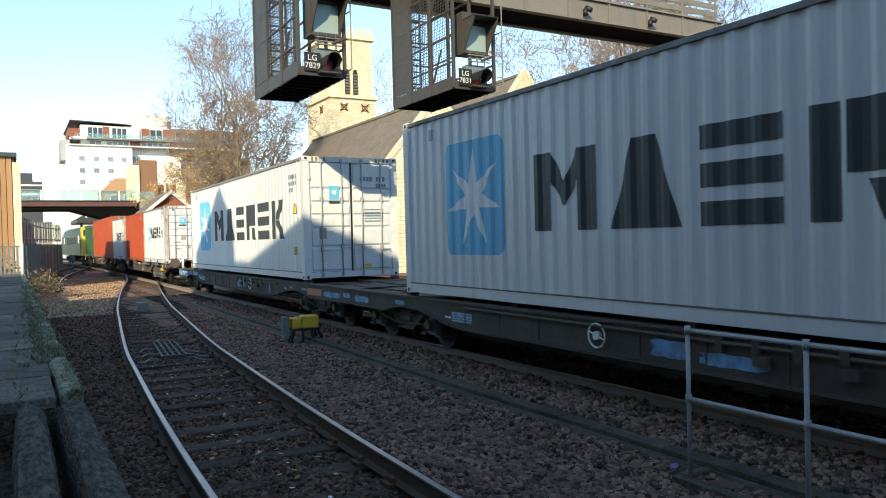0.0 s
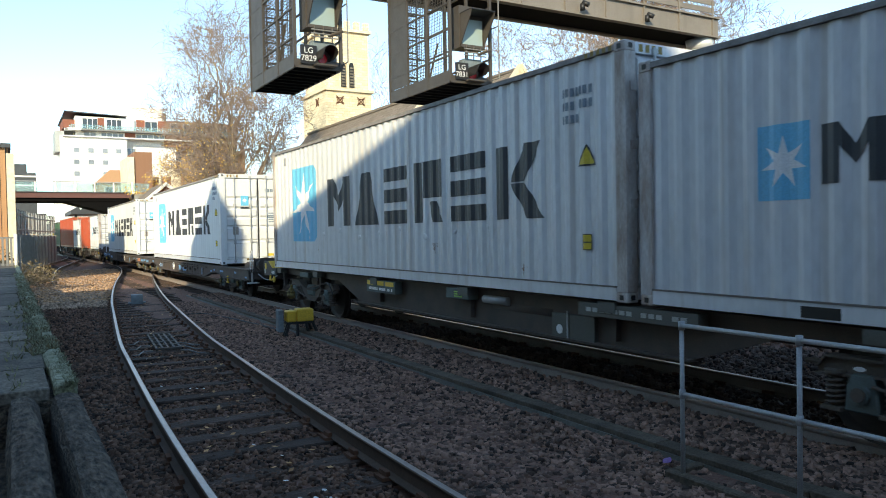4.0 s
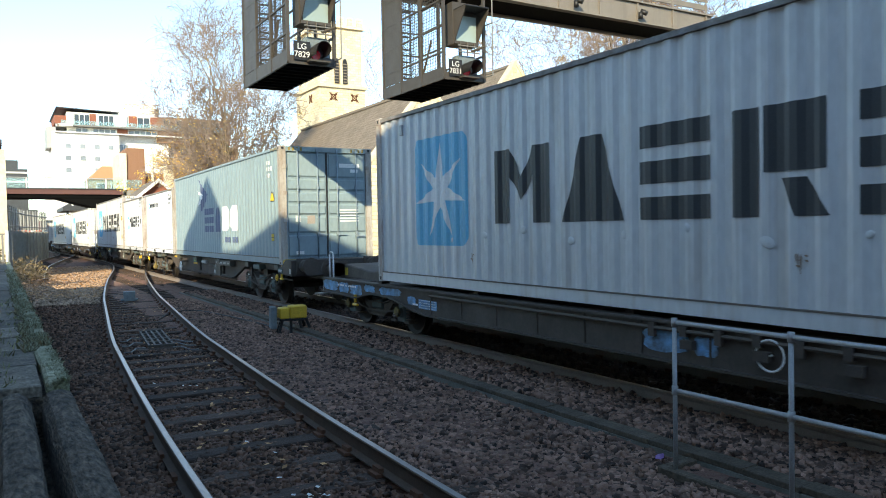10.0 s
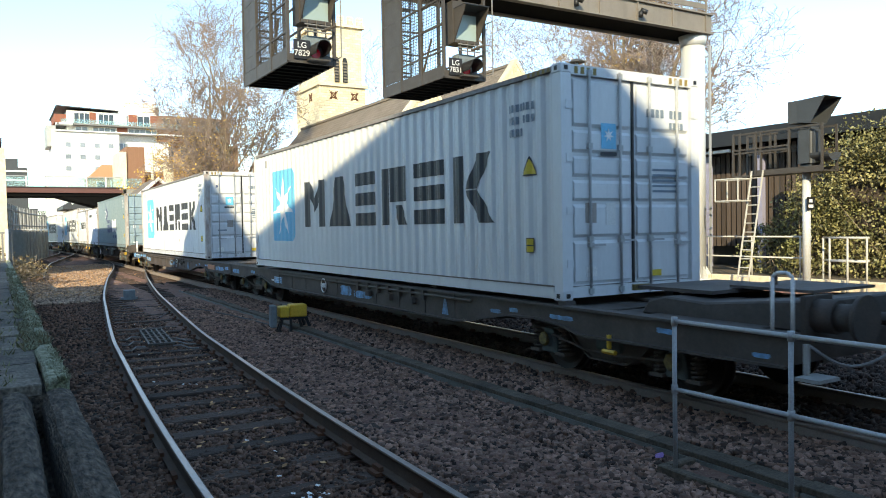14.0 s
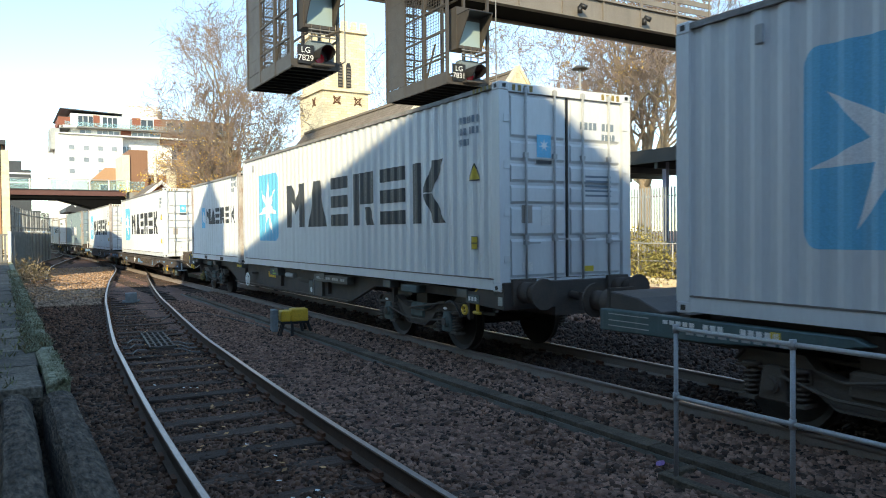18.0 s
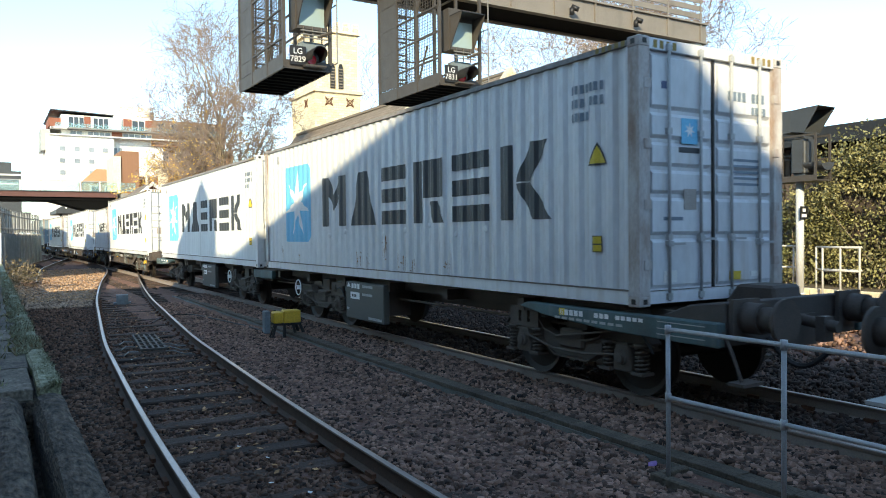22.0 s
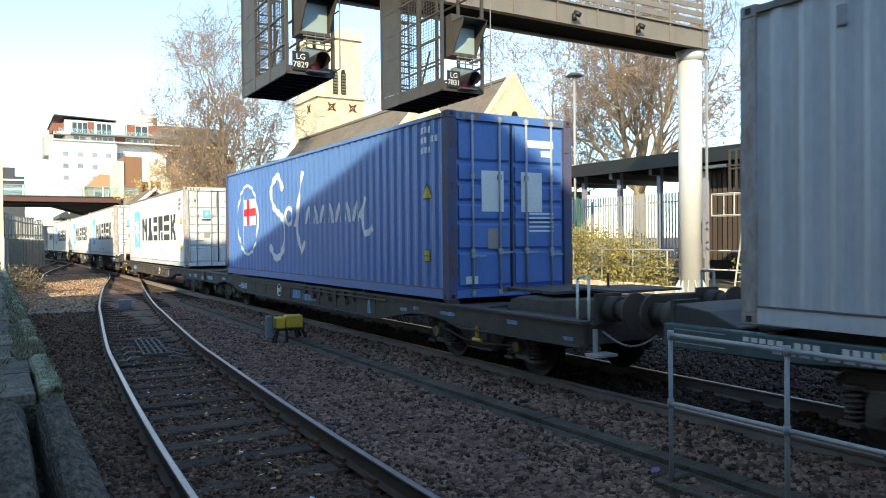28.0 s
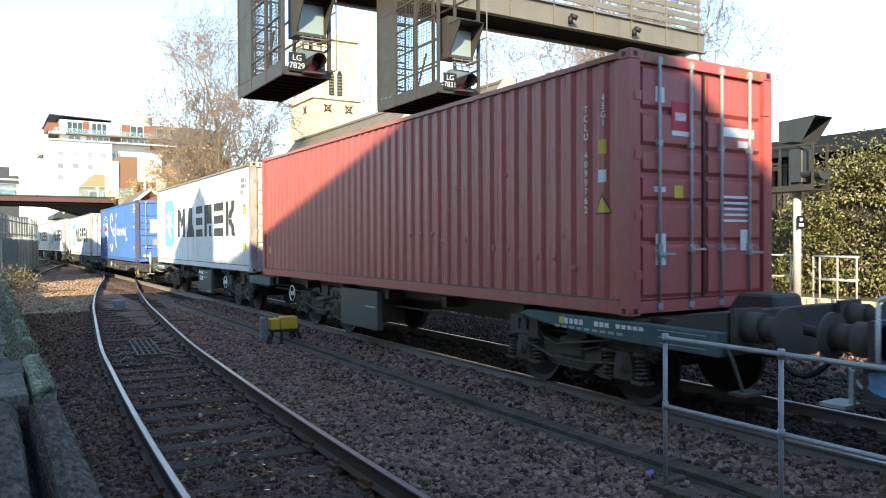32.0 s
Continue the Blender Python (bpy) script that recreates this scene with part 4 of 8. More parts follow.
    # upper shrouded indicator
    up = part("upper_head", boxes((hx - 0.32, hx + 0.32, y0 + 0.0, y0 + 0.35, 5.74, 6.62)), "cage", cage)
    part("screen", boxes((hx - 0.25, hx + 0.25, y0 - 0.02, y0 + 0.0, 5.8, 6.34)), "lens_plate", up, "pale blank screen")
    part("screen_frame", boxes((hx - 0.3, hx + 0.3, y0 - 0.05, y0 - 0.004, 5.74, 5.8)), "cage", up)
    for s in (-1, 1):
        bm = bmesh.new()
        xs = hx + s * 0.29
        prism_into(bm, [(y0, 5.76), (y0, 6.44), (y0 - 0.46, 6.44), (y0 - 0.4, 6.3)], "x", xs - 0.01, xs + 0.01)
        part("shroud_side", bm, "cage", up)
    part("shroud_top", boxes((hx - 0.3, hx + 0.3, y0 - 0.46, y0, 6.43, 6.45)), "black", up)
    part("frame_tube", tubes(0.013, ((x1 + 0.02, y0 - 0.3, 5.1), (x1 + 0.02, y0 - 0.3, 7.8)), ((x1 + 0.02, y0 - 0.3, 5.1), (x1 + 0.02, y0, 5.1)), ((x1 + 0.02, y0 - 0.3, 6.2), (x1 + 0.02, y0, 6.2)), n=6), "dull_galv", cage)
    return cage


cage_a = signal_cage(4.74, 5.66, "LG\n7829")
cage_b = signal_cage(8.12, 9.13, "LG\n7831")
for x in (6.0, 14.1, 16.6):
    fl = part("lamp", tubes(0.07, ((x, GY - 0.16, 7.98), (x, GY - 0.16, 8.16)), ((x, GY - 0.16, 8.2), (x + 0.12, GY - 0.3, 8.1)), n=10), "black", gantry, "small black floodlight")

# moss and grass tufts along the edge of the platform
def tufts(name, label, n, x0, x1, y0, y1, z, size, material, seed, lean=0.6):
    rng = np.random.default_rng(seed)
    base = np.stack([rng.uniform(x0, x1, n), y0 + (y1 - y0) * rng.uniform(0, 1, n) ** 1.5, np.full(n, z)], 1)
    keep = np.array([noise.noise((p[0] * 3, p[1] * 2.2, 5)) > -0.12 for p in base])
    base = base[keep]
    tip = base + np.stack([rng.normal(0, lean, len(base)), rng.normal(0, lean, len(base)), rng.uniform(0.4, 1.2, len(base))], 1) * size
    w = rng.normal(0, 1, (len(base), 3)) * size * 0.12
    w[:, 2] = 0
    v = np.stack([base - w, base + w, tip], 1).reshape(-1, 3)
    me = bpy.data.meshes.new(name)
    me.from_pydata(v.tolist(), [], np.arange(len(v)).reshape(-1, 3).tolist())
    me.materials.append(MAT[material])
    return tagged(new(name, me), label, "moss", kind="stuff")


tufts("moss_tufts", "moss and short grass on the coping stones", 16000, 0.17, 0.375, 5.4, 24, 0.905, 0.035, "moss", 31)
tufts("grass_tufts", "weeds between the platform slabs", 380, -0.02, 0.24, 5.4, 13, 0.9, 0.05, "leaf_green", 32)
tufts("grass_tufts", "pale dry grass at the platform edge", 900, 0.15, 0.38, 7, 24, 0.9, 0.06, "dead_grass", 33)

# litter
def scraps(name, label, spots, size, material, seed, category="litter"):
    rng = random.Random(seed)
    for x, y, z in spots:
        bm = bmesh.new()
        n = 7
        c = bm.verts.new((0, 0, size * 0.4))
        ring_ = [bm.verts.new((size * rng.uniform(0.5, 1.2) * math.cos(2 * math.pi * i / n), size * rng.uniform(0.5, 1.2) * math.sin(2 * math.pi * i / n), size * rng.uniform(0, 0.5))) for i in range(n)]
        for i in range(n):
            bm.faces.new((c, ring_[i], ring_[(i + 1) % n]))
        ob = new(name, mesh_of(name, bm, material))
        ob.matrix_basis = pose(x, y, z, rng.uniform(-15, 15), rng.uniform(-15, 15), rng.uniform(0, 360))
        tagged(ob, label, category, "scraps of litter")


scraps("wrapper", "crumpled purple foil wrapper on the ballast", [(4.86, 4.55, -0.15)], 0.045, "purple", 41)
litter_rng = random.Random(9)
bits = [(2.0 + litter_rng.gauss(0, 0.09), 5.3 + litter_rng.gauss(0, 0.16), -0.165) for _ in range(16)] + [(2.0, 7.1, -0.16), (2.12, 6.6, -0.16), (1.92, 5.9, -0.16), (2.05, 10.2, -0.16), (2.2, 10.1, -0.16), (2.12, 10.15, -0.16), (1.75, 10.6, -0.16), (2.3, 17.2, -0.16), (2.5, 17.4, -0.16), (1.95, 13.1, -0.16)]
scraps("paper_scrap", "torn white paper scrap between the rails", bits, 0.022, "white", 42)

# ---- buildings behind the platform, which shade the line ----
def shade_block(name, label, outline, x0, x1):
    b = thing(name, label, "building", kind="structure")
    bm = bmesh.new()
    prism_into(bm, outline, "x", x0, x1)
    part("wall", bm, "pale_brick", b)


# out of view: these outlines follow the shade edges they throw on the train
shade_block("building_1", "tall pale brick station building behind the platform", [(-95.8, -0.3), (5.58, -0.3), (5.58, 11.14), (-4.32, 13.54), (-7.3, 14.26), (-95.8, 14.3)], -13, -7.4)
shade_block("building_2", "pale brick range with a parapet beside the station", [(5.58, -0.3), (11.88, -0.3), (11.88, 10.81), (7.28, 10.81), (7.28, 11.14), (5.58, 11.14)], -10, -7.4)
shade_block("building_3", "gabled pale brick turret of the station", [(7.28, 10.77), (11.88, 10.77), (11.88, 11.86), (10.58, 12.41), (8.98, 13.53), (7.28, 12.31)], -8.2, -7.4)
shade_block("building_4", "low pale brick range beyond the turret", [(11.88, -0.3), (17.88, -0.3), (17.68, 7.91), (14.18, 10.71), (11.88, 10.81)], -10, -7.4)
# out of view, added and placed only to shade the far containers
shade_block("building_5", "unseen brick block added to shade the far line", [(66, -0.3), (92, -0.3), (92, 9.0), (66, 9.0)], -6, -3)
# out of view, added to keep sky light off the container doors
shade_block("building_6", "unseen brick block added to dim the sky light from behind", [(-27, -0.3), (-20, -0.3), (-20, 9.0), (-27, 9.0)], -7.3, 42)


# ---- trees and shrubs ----
def leaf_mesh(name, centres, size, material, seed, flat=0.0):
    """Many small bent leaves, two triangles each, at the given places."""
    rng = np.random.default_rng(seed)
    n = len(centres)
    a = rng.normal(size=(n, 3))
    a /= np.linalg.norm(a, axis=1)[:, None]
    b = np.cross(a, rng.normal(size=(n, 3)))
    b /= np.linalg.norm(b, axis=1)[:, None] + 1e-9
    s = (size * rng.uniform(0.6, 1.4, n))[:, None]
    c = np.cross(a, b)
    v = np.stack([centres - a * s, centres + b * s * 0.55 + c * s * 0.2, centres + a * s, centres - b * s * 0.55 + c * s * 0.2], 1).reshape(-1, 3)
    me = bpy.data.meshes.new(name)
    me.vertices.add(n * 4)
    me.vertices.foreach_set("co", v.reshape(-1))
    me.loops.add(n * 4)
    me.loops.foreach_set("vertex_index", np.arange(n * 4))
    me.polygons.add(n)
    me.polygons.foreach_set("loop_start", np.arange(n) * 4)
    me.polygons.foreach_set("loop_total", np.full(n, 4))
    me.update()
    me.materials.append(MAT[material])
    return me


def tube_mesh(name, segs, material, sides=3):
    """Many tapered tubes (a, b, ra, rb) joined in one mesh."""
    n = len(segs)
    A = np.array([s[0] for s in segs])
    B = np.array([s[1] for s in segs])
    ra = np.array([s[2] for s in segs])
    rb = np.array([s[3] for s in segs])
    d = B - A
    d /= np.linalg.norm(d, axis=1)[:, None] + 1e-9
    ref = np.where(np.abs(d[:, 2:3]) < 0.9, np.array([[0, 0, 1.0]]), np.array([[1.0, 0, 0]]))
    u = np.cross(d, ref)
    u /= np.linalg.norm(u, axis=1)[:, None] + 1e-9
    w = np.cross(d, u)
    ang = np.arange(sides) * 2 * math.pi / sides
    ring = u[:, None] * np.cos(ang)[None, :, None] + w[:, None] * np.sin(ang)[None, :, None]
    v = np.concatenate([A[:, None] + ring * ra[:, None, None], B[:, None] + ring * rb[:, None, None]], 1)
    i = np.arange(sides)
    q = np.stack([i, (i + 1) % sides, sides + (i + 1) % sides, sides + i], 1)
    f = (q[None] + (np.arange(n) * 2 * sides)[:, None, None]).reshape(-1, 4)
    me = bpy.data.meshes.new(name)
    me.vertices.add(n * 2 * sides)
    me.vertices.foreach_set("co", v.reshape(-1))
    me.loops.add(len(f) * 4)
    me.loops.foreach_set("vertex_index", f.reshape(-1))
    me.polygons.add(len(f))
    me.polygons.foreach_set("loop_start", np.arange(len(f)) * 4)
    me.polygons.foreach_set("loop_total", np.full(len(f), 4))
    me.polygons.foreach_set("use_smooth", np.full(len(f), sides > 4))
    me.update()
    me.materials.append(MAT[material])
    return me


def bare_tree(label, x, y, height, spread_r, seed, leaves=0, limbs_n=7, trunk_r=0.32, first=0.2, z0=-0.2, leaf_low=True, depth=4, leaf=0.055):
    """A leafless tree: a short trunk, rising limbs that fork along their length, and thousands of thin twigs."""
    rng = random.Random(seed)
    limbs, twigs, tips = [], [], []

    def grow(p, d, length, r, level):
        n = (9, 6, 5, 4, 2)[level]
        bend = (0.07, 0.12, 0.17, 0.22, 0.28)[level]
        for i in range(n):
            lift = (0.05, 0.05, 0.03, 0.0, -0.02)[level]
            d = (d + Vector((rng.gauss(0, bend), rng.gauss(0, bend), rng.gauss(lift, bend * 0.7)))).normalized()
            e = p + d * (length / n)
            ra, rb = r * (1 - 0.82 * i / n), r * (1 - 0.82 * (i + 1) / n)
            (limbs if level < 2 else twigs).append((tuple(p), tuple(e), max(ra, 0.0135), max(rb, 0.012)))
            p = e
            if level < depth and i >= 1:
                for k in range(2 if level < 3 and rng.random() < (0.55, 0.45, 0.4)[level] else 1):
                    ax = d.cross(Vector((rng.gauss(0, 1), rng.gauss(0, 1), rng.gauss(0, 1)))).normalized()
                    nd = Matrix.Rotation(rng.uniform(0.5, 1.1), 3, ax) @ d
                    share = rng.uniform(0.3, 0.48) if level == 0 else rng.uniform(0.42, 0.68) * (1.15 - 0.5 * i / n)
                    grow(p, (nd + Vector((0, 0, 0.1))).normalized(), length * share, max(0.01, rb * 0.6), level + 1)
        tips.append(tuple(p))

    base = Vector((x, y, z0))
    top = base + Vector((rng.uniform(-0.2, 0.2), rng.uniform(-0.2, 0.2), height * first))
    limbs.append((tuple(base), tuple(base + (top - base) * 0.15), trunk_r * 1.4, trunk_r * 1.05))
    limbs.append((tuple(base + (top - base) * 0.15), tuple(top), trunk_r * 1.05, trunk_r * 0.85))
    for i in range(limbs_n):
        # limbs reach towards a dome round the middle of the crown
        a = 2.4 * i + rng.uniform(-0.3, 0.3)
        rise = radians(84 - 52 * i / max(1, limbs_n - 1))
        d = Vector((math.cos(a) * math.cos(rise), math.sin(a) * math.cos(rise), math.sin(rise)))
        reach = 1 / math.sqrt((math.cos(rise) / spread_r) ** 2 + (math.sin(rise) / (height * (1 - first))) ** 2)
        grow(top + Vector((0, 0, rng.uniform(-0.2, 0.05) * height * first)), d, reach * rng.uniform(0.78, 0.9), trunk_r * (0.55 - 0.15 * i / limbs_n), 0)
    t = thing("tree", label, "tree", group="bare trees")
    ob = new("trunk", tube_mesh("trunk", limbs, "bark", 6))
    ob.parent = t
    ob = new("crown", tube_mesh("crown", twigs, "twig", 3))
    ob.parent = t
    tagged(ob, "fine bare twigs")
    if leaves:
        pts = np.array(tips)
        r = np.random.default_rng(seed)
        if leaf_low:
            k = (pts[:, 2] - pts[:, 2].min()) / (np.ptp(pts[:, 2]) + 1e-6)
            pts = pts[r.uniform(0, 1, len(pts)) > k ** 0.7]
        heart = pts[r.integers(0, len(pts), max(1, leaves // 9))]
        c = heart[r.integers(0, len(heart), leaves)] + r.normal(0, 0.22, (leaves, 3))
        ob = new("leaves", leaf_mesh("leaves", c, leaf, "leaf_yellow", seed))
        ob.parent = t
        tagged(ob, "thin remaining yellow leaves")
    return t


bare_tree("tall bare tree with a few yellow leaves beside the church", 14.8, 55, 18.2, 6.6, 3, 3600, limbs_n=8, trunk_r=0.32, first=0.2)
bare_tree("low tree with yellow-brown leaves behind the line", 14.6, 70, 8.8, 5.4, 4, 6500, leaf_low=False, limbs_n=6, trunk_r=0.14, depth=2, leaf=0.09)
bare_tree("spreading bare tree behind the platform canopy", 34.5, 33.5, 18.0, 10.5, 5, 2600, trunk_r=0.45, limbs_n=8, first=0.27)
bare_tree("bare tree with thin yellow leaves beside the church", 38.0, 46, 18.5, 8.0, 6, 1800, trunk_r=0.3, limbs_n=5)
bare_tree("bare tree behind the church tower", 40.5, 82, 23, 7, 7, 0, limbs_n=4, depth=3)


def shrub(name, label, boxes_, n, size, material, seed, category="shrub", stems=40):
    """Leafy growth filling uneven lumps given as (x, y, z, rx, ry, rz)."""
    rng = np.random.default_rng(seed)
    t = thing(name, label, category)
    w = np.array([b[3] * b[4] * b[5] for b in boxes_])
    pick = rng.choice(len(boxes_), n, p=w / w.sum())
    B = np.array(boxes_)[pick]
    d = rng.normal(size=(n, 3))
    d /= np.linalg.norm(d, axis=1)[:, None]
    r = rng.uniform(0.35, 1.0, n) ** 0.45
    bump = 1 + 0.22 * np.sin(d[:, 0] * 7 + d[:, 2] * 9 + B[:, 1] * 3)
    c = B[:, :3] + d * (r * bump)[:, None] * B[:, 3:]
    c = c[c[:, 2] > 0.0]
    ob = new("leaves", leaf_mesh("leaves", c, size, material, seed))
    ob.parent = t
    segs = []
    for k in range(stems):
        b = boxes_[rng.integers(len(boxes_))]
        base = np.array([b[0] + rng.uniform(-0.5, 0.5) * b[3], b[1] + rng.uniform(-0.5, 0.5) * b[4], 0.0])
        tip = np.array(b[:3]) + rng.normal(size=3) * np.array(b[3:]) * 0.6
        tip[2] = max(tip[2], 0.3)
        segs.append((base, tip, 0.02, 0.006))
    ob = new("stems", tube_mesh("stems", segs, "bark", 4))
    ob.parent = t
    return t


shrub("shrub", "olive and yellow shrubs growing beside the opposite platform", [(20.5, 22.5, 0.9, 1.0, 1.7, 1.5), (20.8, 25.4, 1.2, 1.0, 1.8, 1.5), (20.4, 20.2, 0.7, 0.9, 1.3, 1.2), (20.2, 18.5, 0.4, 0.8, 1.2, 0.8), (21.0, 28, 0.6, 0.9, 1.6, 0.9)], 24000, 0.045, "leaf_olive", 21)
shrub("ivy", "dense ivy covering the wall behind the small signal", [(22.6, 12.6, 2.4, 0.9, 2.2, 2.3), (22.4, 9.6, 2.2, 0.9, 2.0, 2.5), (22.5, 14.6, 1.6, 0.8, 1.2, 1.7), (22.3, 6.8, 2.0, 0.9, 2.2, 2.6), (22.6, 16.2, 0.8, 0.8, 1.0, 1.0), (22.7, 11.2, 4.0, 0.8, 2.5, 0.8)], 44000, 0.052, "leaf_green", 22, "ivy")
shrub("weeds", "dead stalks and weeds at the platform end", [(-0.3, 33, 0.8, 0.9, 1.2, 0.7), (0.6, 34.5, 0.4, 0.9, 2.0, 0.6), (1.2, 37, 0.2, 0.8, 2.0, 0.45)], 1900, 0.05, "dead_grass", 23, "weeds", 220)


# ---- church ----
def masonry(name, base, second, mortar, bw, bh, bump=0.02):
    """Coursed stone or slates: blocks with joints, their colours uneven from block to block."""
    m = surface(name, base, second, 0.7, 0.9, mix=0.5, fine=9)
    nt = m.node_tree
    N, L = nt.nodes.new, nt.links.new
    bsdf = nt.nodes["Principled BSDF"]
    old = bsdf.inputs["Base Color"].links[0].from_socket
    co = N("ShaderNodeTexCoord")
    sep = N("ShaderNodeSeparateXYZ")
    L(co.outputs["Object"], sep.inputs[0])
    add = N("ShaderNodeMath")
    L(sep.outputs[0], add.inputs[0])
    L(sep.outputs[1], add.inputs[1])
    comb = N("ShaderNodeCombineXYZ")
    L(add.outputs[0], comb.inputs[0])
    L(sep.outputs[2], comb.inputs[1])
    br = N("ShaderNodeTexBrick")
    br.inputs["Scale"].default_value = 1.0
    br.inputs["Brick Width"].default_value, br.inputs["Row Height"].default_value = bw, bh
    br.inputs["Mortar Size"].default_value = bh * 0.06
    br.inputs["Color1"].default_value = (1.12, 1.1, 1.06, 1)
    br.inputs["Color2"].default_value = (0.86, 0.83, 0.78, 1)
    br.inputs["Mortar"].default_value = (*mortar, 1)
    L(comb.outputs[0], br.inputs["Vector"])
    mul = N("ShaderNodeMix")
    mul.data_type, mul.blend_type = "RGBA", "MULTIPLY"
    mul.inputs["Factor"].default_value = 1.0
    L(old, mul.inputs["A"])
    L(br.outputs["Color"], mul.inputs["B"])
    L(mul.outputs["Result"], bsdf.inputs["Base Color"])
    bp = N("ShaderNodeBump")
    bp.inputs["Distance"].default_value = bump
    bp.invert = True
    L(br.outputs["Fac"], bp.inputs["Height"])
    L(bp.outputs[0], bsdf.inputs["Normal"])
    return m


MAT["ashlar"] = masonry("coursed_limestone", (0.8, 0.7, 0.52), (0.66, 0.54, 0.36), (0.7, 0.66, 0.6), 0.55, 0.24)
MAT["slates"] = masonry("stone_slates", (0.22, 0.18, 0.145), (0.14, 0.115, 0.095), (0.5, 0.5, 0.5), 0.32, 0.2)

church = thing("church", "sunlit limestone church with a square tower and stone-slate roofs", "church")
TX, TY, TW, TD = 26.2, 66.0, 4.7, 6.2


def ring_course(x0, x1, y0, y1, z0, z1, out):
    return boxes((x0 - out, x1 + out, y0 - out, y1 + out, z0, z1))


tower = part("tower", boxes((TX, TX + TW, TY, TY + TD, -0.2, 15.4), (TX + 0.2, TX + TW - 0.2, TY + 0.2, TY + TD - 0.2, 15.4, 21.3)), "ashlar", church)
for z, out in ((15.3, 0.2), (8.5, 0.2), (21.0, 0.05)):
    part("string_course", ring_course(TX, TX + TW, TY, TY + TD, z, z + 0.28, out), "stone", tower)
for i in range(5):
    x = TX + 0.15 + i * 0.98
    part("merlon", boxes((x, x + 0.52, TY + 0.1, TY + 0.5, 21.25, 22.05)), "ashlar", tower)
    part("merlon", boxes((x, x + 0.52, TY + TD - 0.5, TY + TD - 0.1, 21.25, 22.05)), "ashlar", tower)
for i in range(5):
    y = TY + 0.8 + i * 1.05
    part("merlon", boxes((TX + 0.1, TX + 0.5, y, y + 0.55, 21.25, 22.05)), "ashlar", tower)
for x in (TX + 1.85, TX + 2.7):
    bm = bmesh.new()
    prism_into(bm, [(x - 0.22, 15.75), (x + 0.22, 15.75), (x + 0.22, 17.75), (x + 0.11, 18.1), (x - 0.11, 18.1), (x - 0.22, 17.75)], "y", TY + 0.08, TY + 0.3)
    win = part("belfry_opening", bm, "black", tower)
    for i in range(7):
        part("louvre", boxes((x - 0.21, x + 0.21, TY + 0.03, TY + 0.1, 15.85 + i * 0.28, 15.97 + i * 0.28)), "roof", win)
part("mullion", boxes((TX + 2.16, TX + 2.39, TY - 0.0, TY + 0.25, 15.65, 18.15)), "stone", tower)
CROSS = [((-1, -1), (1, 1)), ((-1, 1), (1, -1)), ((-0.9, -0.55), (0.9, -0.55)), ((-0.9, 0.55), (0.9, 0.55)), ((-0.55, -0.9), (-0.55, 0.9)), ((0.55, -0.9), (0.55, 0.9))]
for x, y in ((TX + 1.4, TY - 0.03), (TX + 3.55, TY - 0.03), (TX - 0.03, TY + 2.2)):
    bm = bmesh.new()
    for (a, b), (c, d) in CROSS:
        e, f = (Vector((1, 0, 0)), Vector((x, y, 14.45))) if y < TY else (Vector((0, 1, 0)), Vector((x, y, 14.45)))
        tube_into(bm, tuple(f + e * a * 0.4 + Vector((0, 0, b * 0.4))), tuple(f + e * c * 0.4 + Vector((0, 0, d * 0.4))), 0.045, 5)
    part("tie_plate", bm, "rust", tower, "rust-red iron tie plate")


def roofed(name, ridge_x, ridge_z, eave_z, half, y0, y1, wall_mat="ashlar"):
    """A nave with gables: walls, steep slate roof, stone coping."""
    nave = part(name, boxes((ridge_x - half, ridge_x + half, y0 + 0.3, y1, -0.2, eave_z)), wall_mat, church)
    bm = bmesh.new()
    prism_into(bm, [(ridge_x - half, -0.2), (ridge_x + half, -0.2), (ridge_x + half, eave_z), (ridge_x, ridge_z), (ridge_x - half, eave_z)], "y", y0, y0 + 0.5)
    part("gable", bm, wall_mat, nave)
    for s in (-1, 1):
        bm = bmesh.new()
        e = s * (half + 0.25)
        drop = (ridge_z - eave_z) / half * 0.25
        prism_into(bm, [(ridge_x, ridge_z - 0.1), (ridge_x + e, eave_z - drop - 0.1), (ridge_x + e, eave_z - drop - 0.28), (ridge_x, ridge_z - 0.32)], "y", y0 + 0.45, y1)
        part("roof_slope", bm, "slates", nave)
        bm = bmesh.new()
        prism_into(bm, [(ridge_x, ridge_z + 0.22), (ridge_x + e, eave_z - drop + 0.2), (ridge_x + e, eave_z - drop - 0.1), (ridge_x, ridge_z - 0.12)], "y", y0 - 0.06, y0 + 0.5)
        part("coping", bm, "stone", nave)
    part("ridge", boxes((ridge_x - 0.12, ridge_x + 0.12, y0 + 0.5, y1, ridge_z - 0.14, ridge_z + 0.02)), "roof", nave)
    return nave


nave = roofed("nave", 28.2, 12.1, 7.9, 3.1, 38, 66)
aisle = roofed("aisle", 22.0, 10.25, 5.3, 4.2, 38.2, 59.5)
vestry = roofed("vestry", 33.6, 10.2, 7.6, 1.9, 41, 60)
bm = bmesh.new()
for a in range(4):
    tube_into(bm, (28.2 + 0.3 * math.cos(a * math.pi / 2), 37.93, 9.3 + 0.3 * math.sin(a * math.pi / 2)), (28.2 + 0.3 * math.cos(a * math.pi / 2), 38.0, 9.3 + 0.3 * math.sin(a * math.pi / 2)), 0.24, 14)
part("quatrefoil_window", bm, "black", nave)
bm = bmesh.new()
tube_into(bm, (28.2, 37.95, 9.3), (28.2, 38.0, 9.3), 0.85, 24)
part("window_surround", bm, "stone", nave)
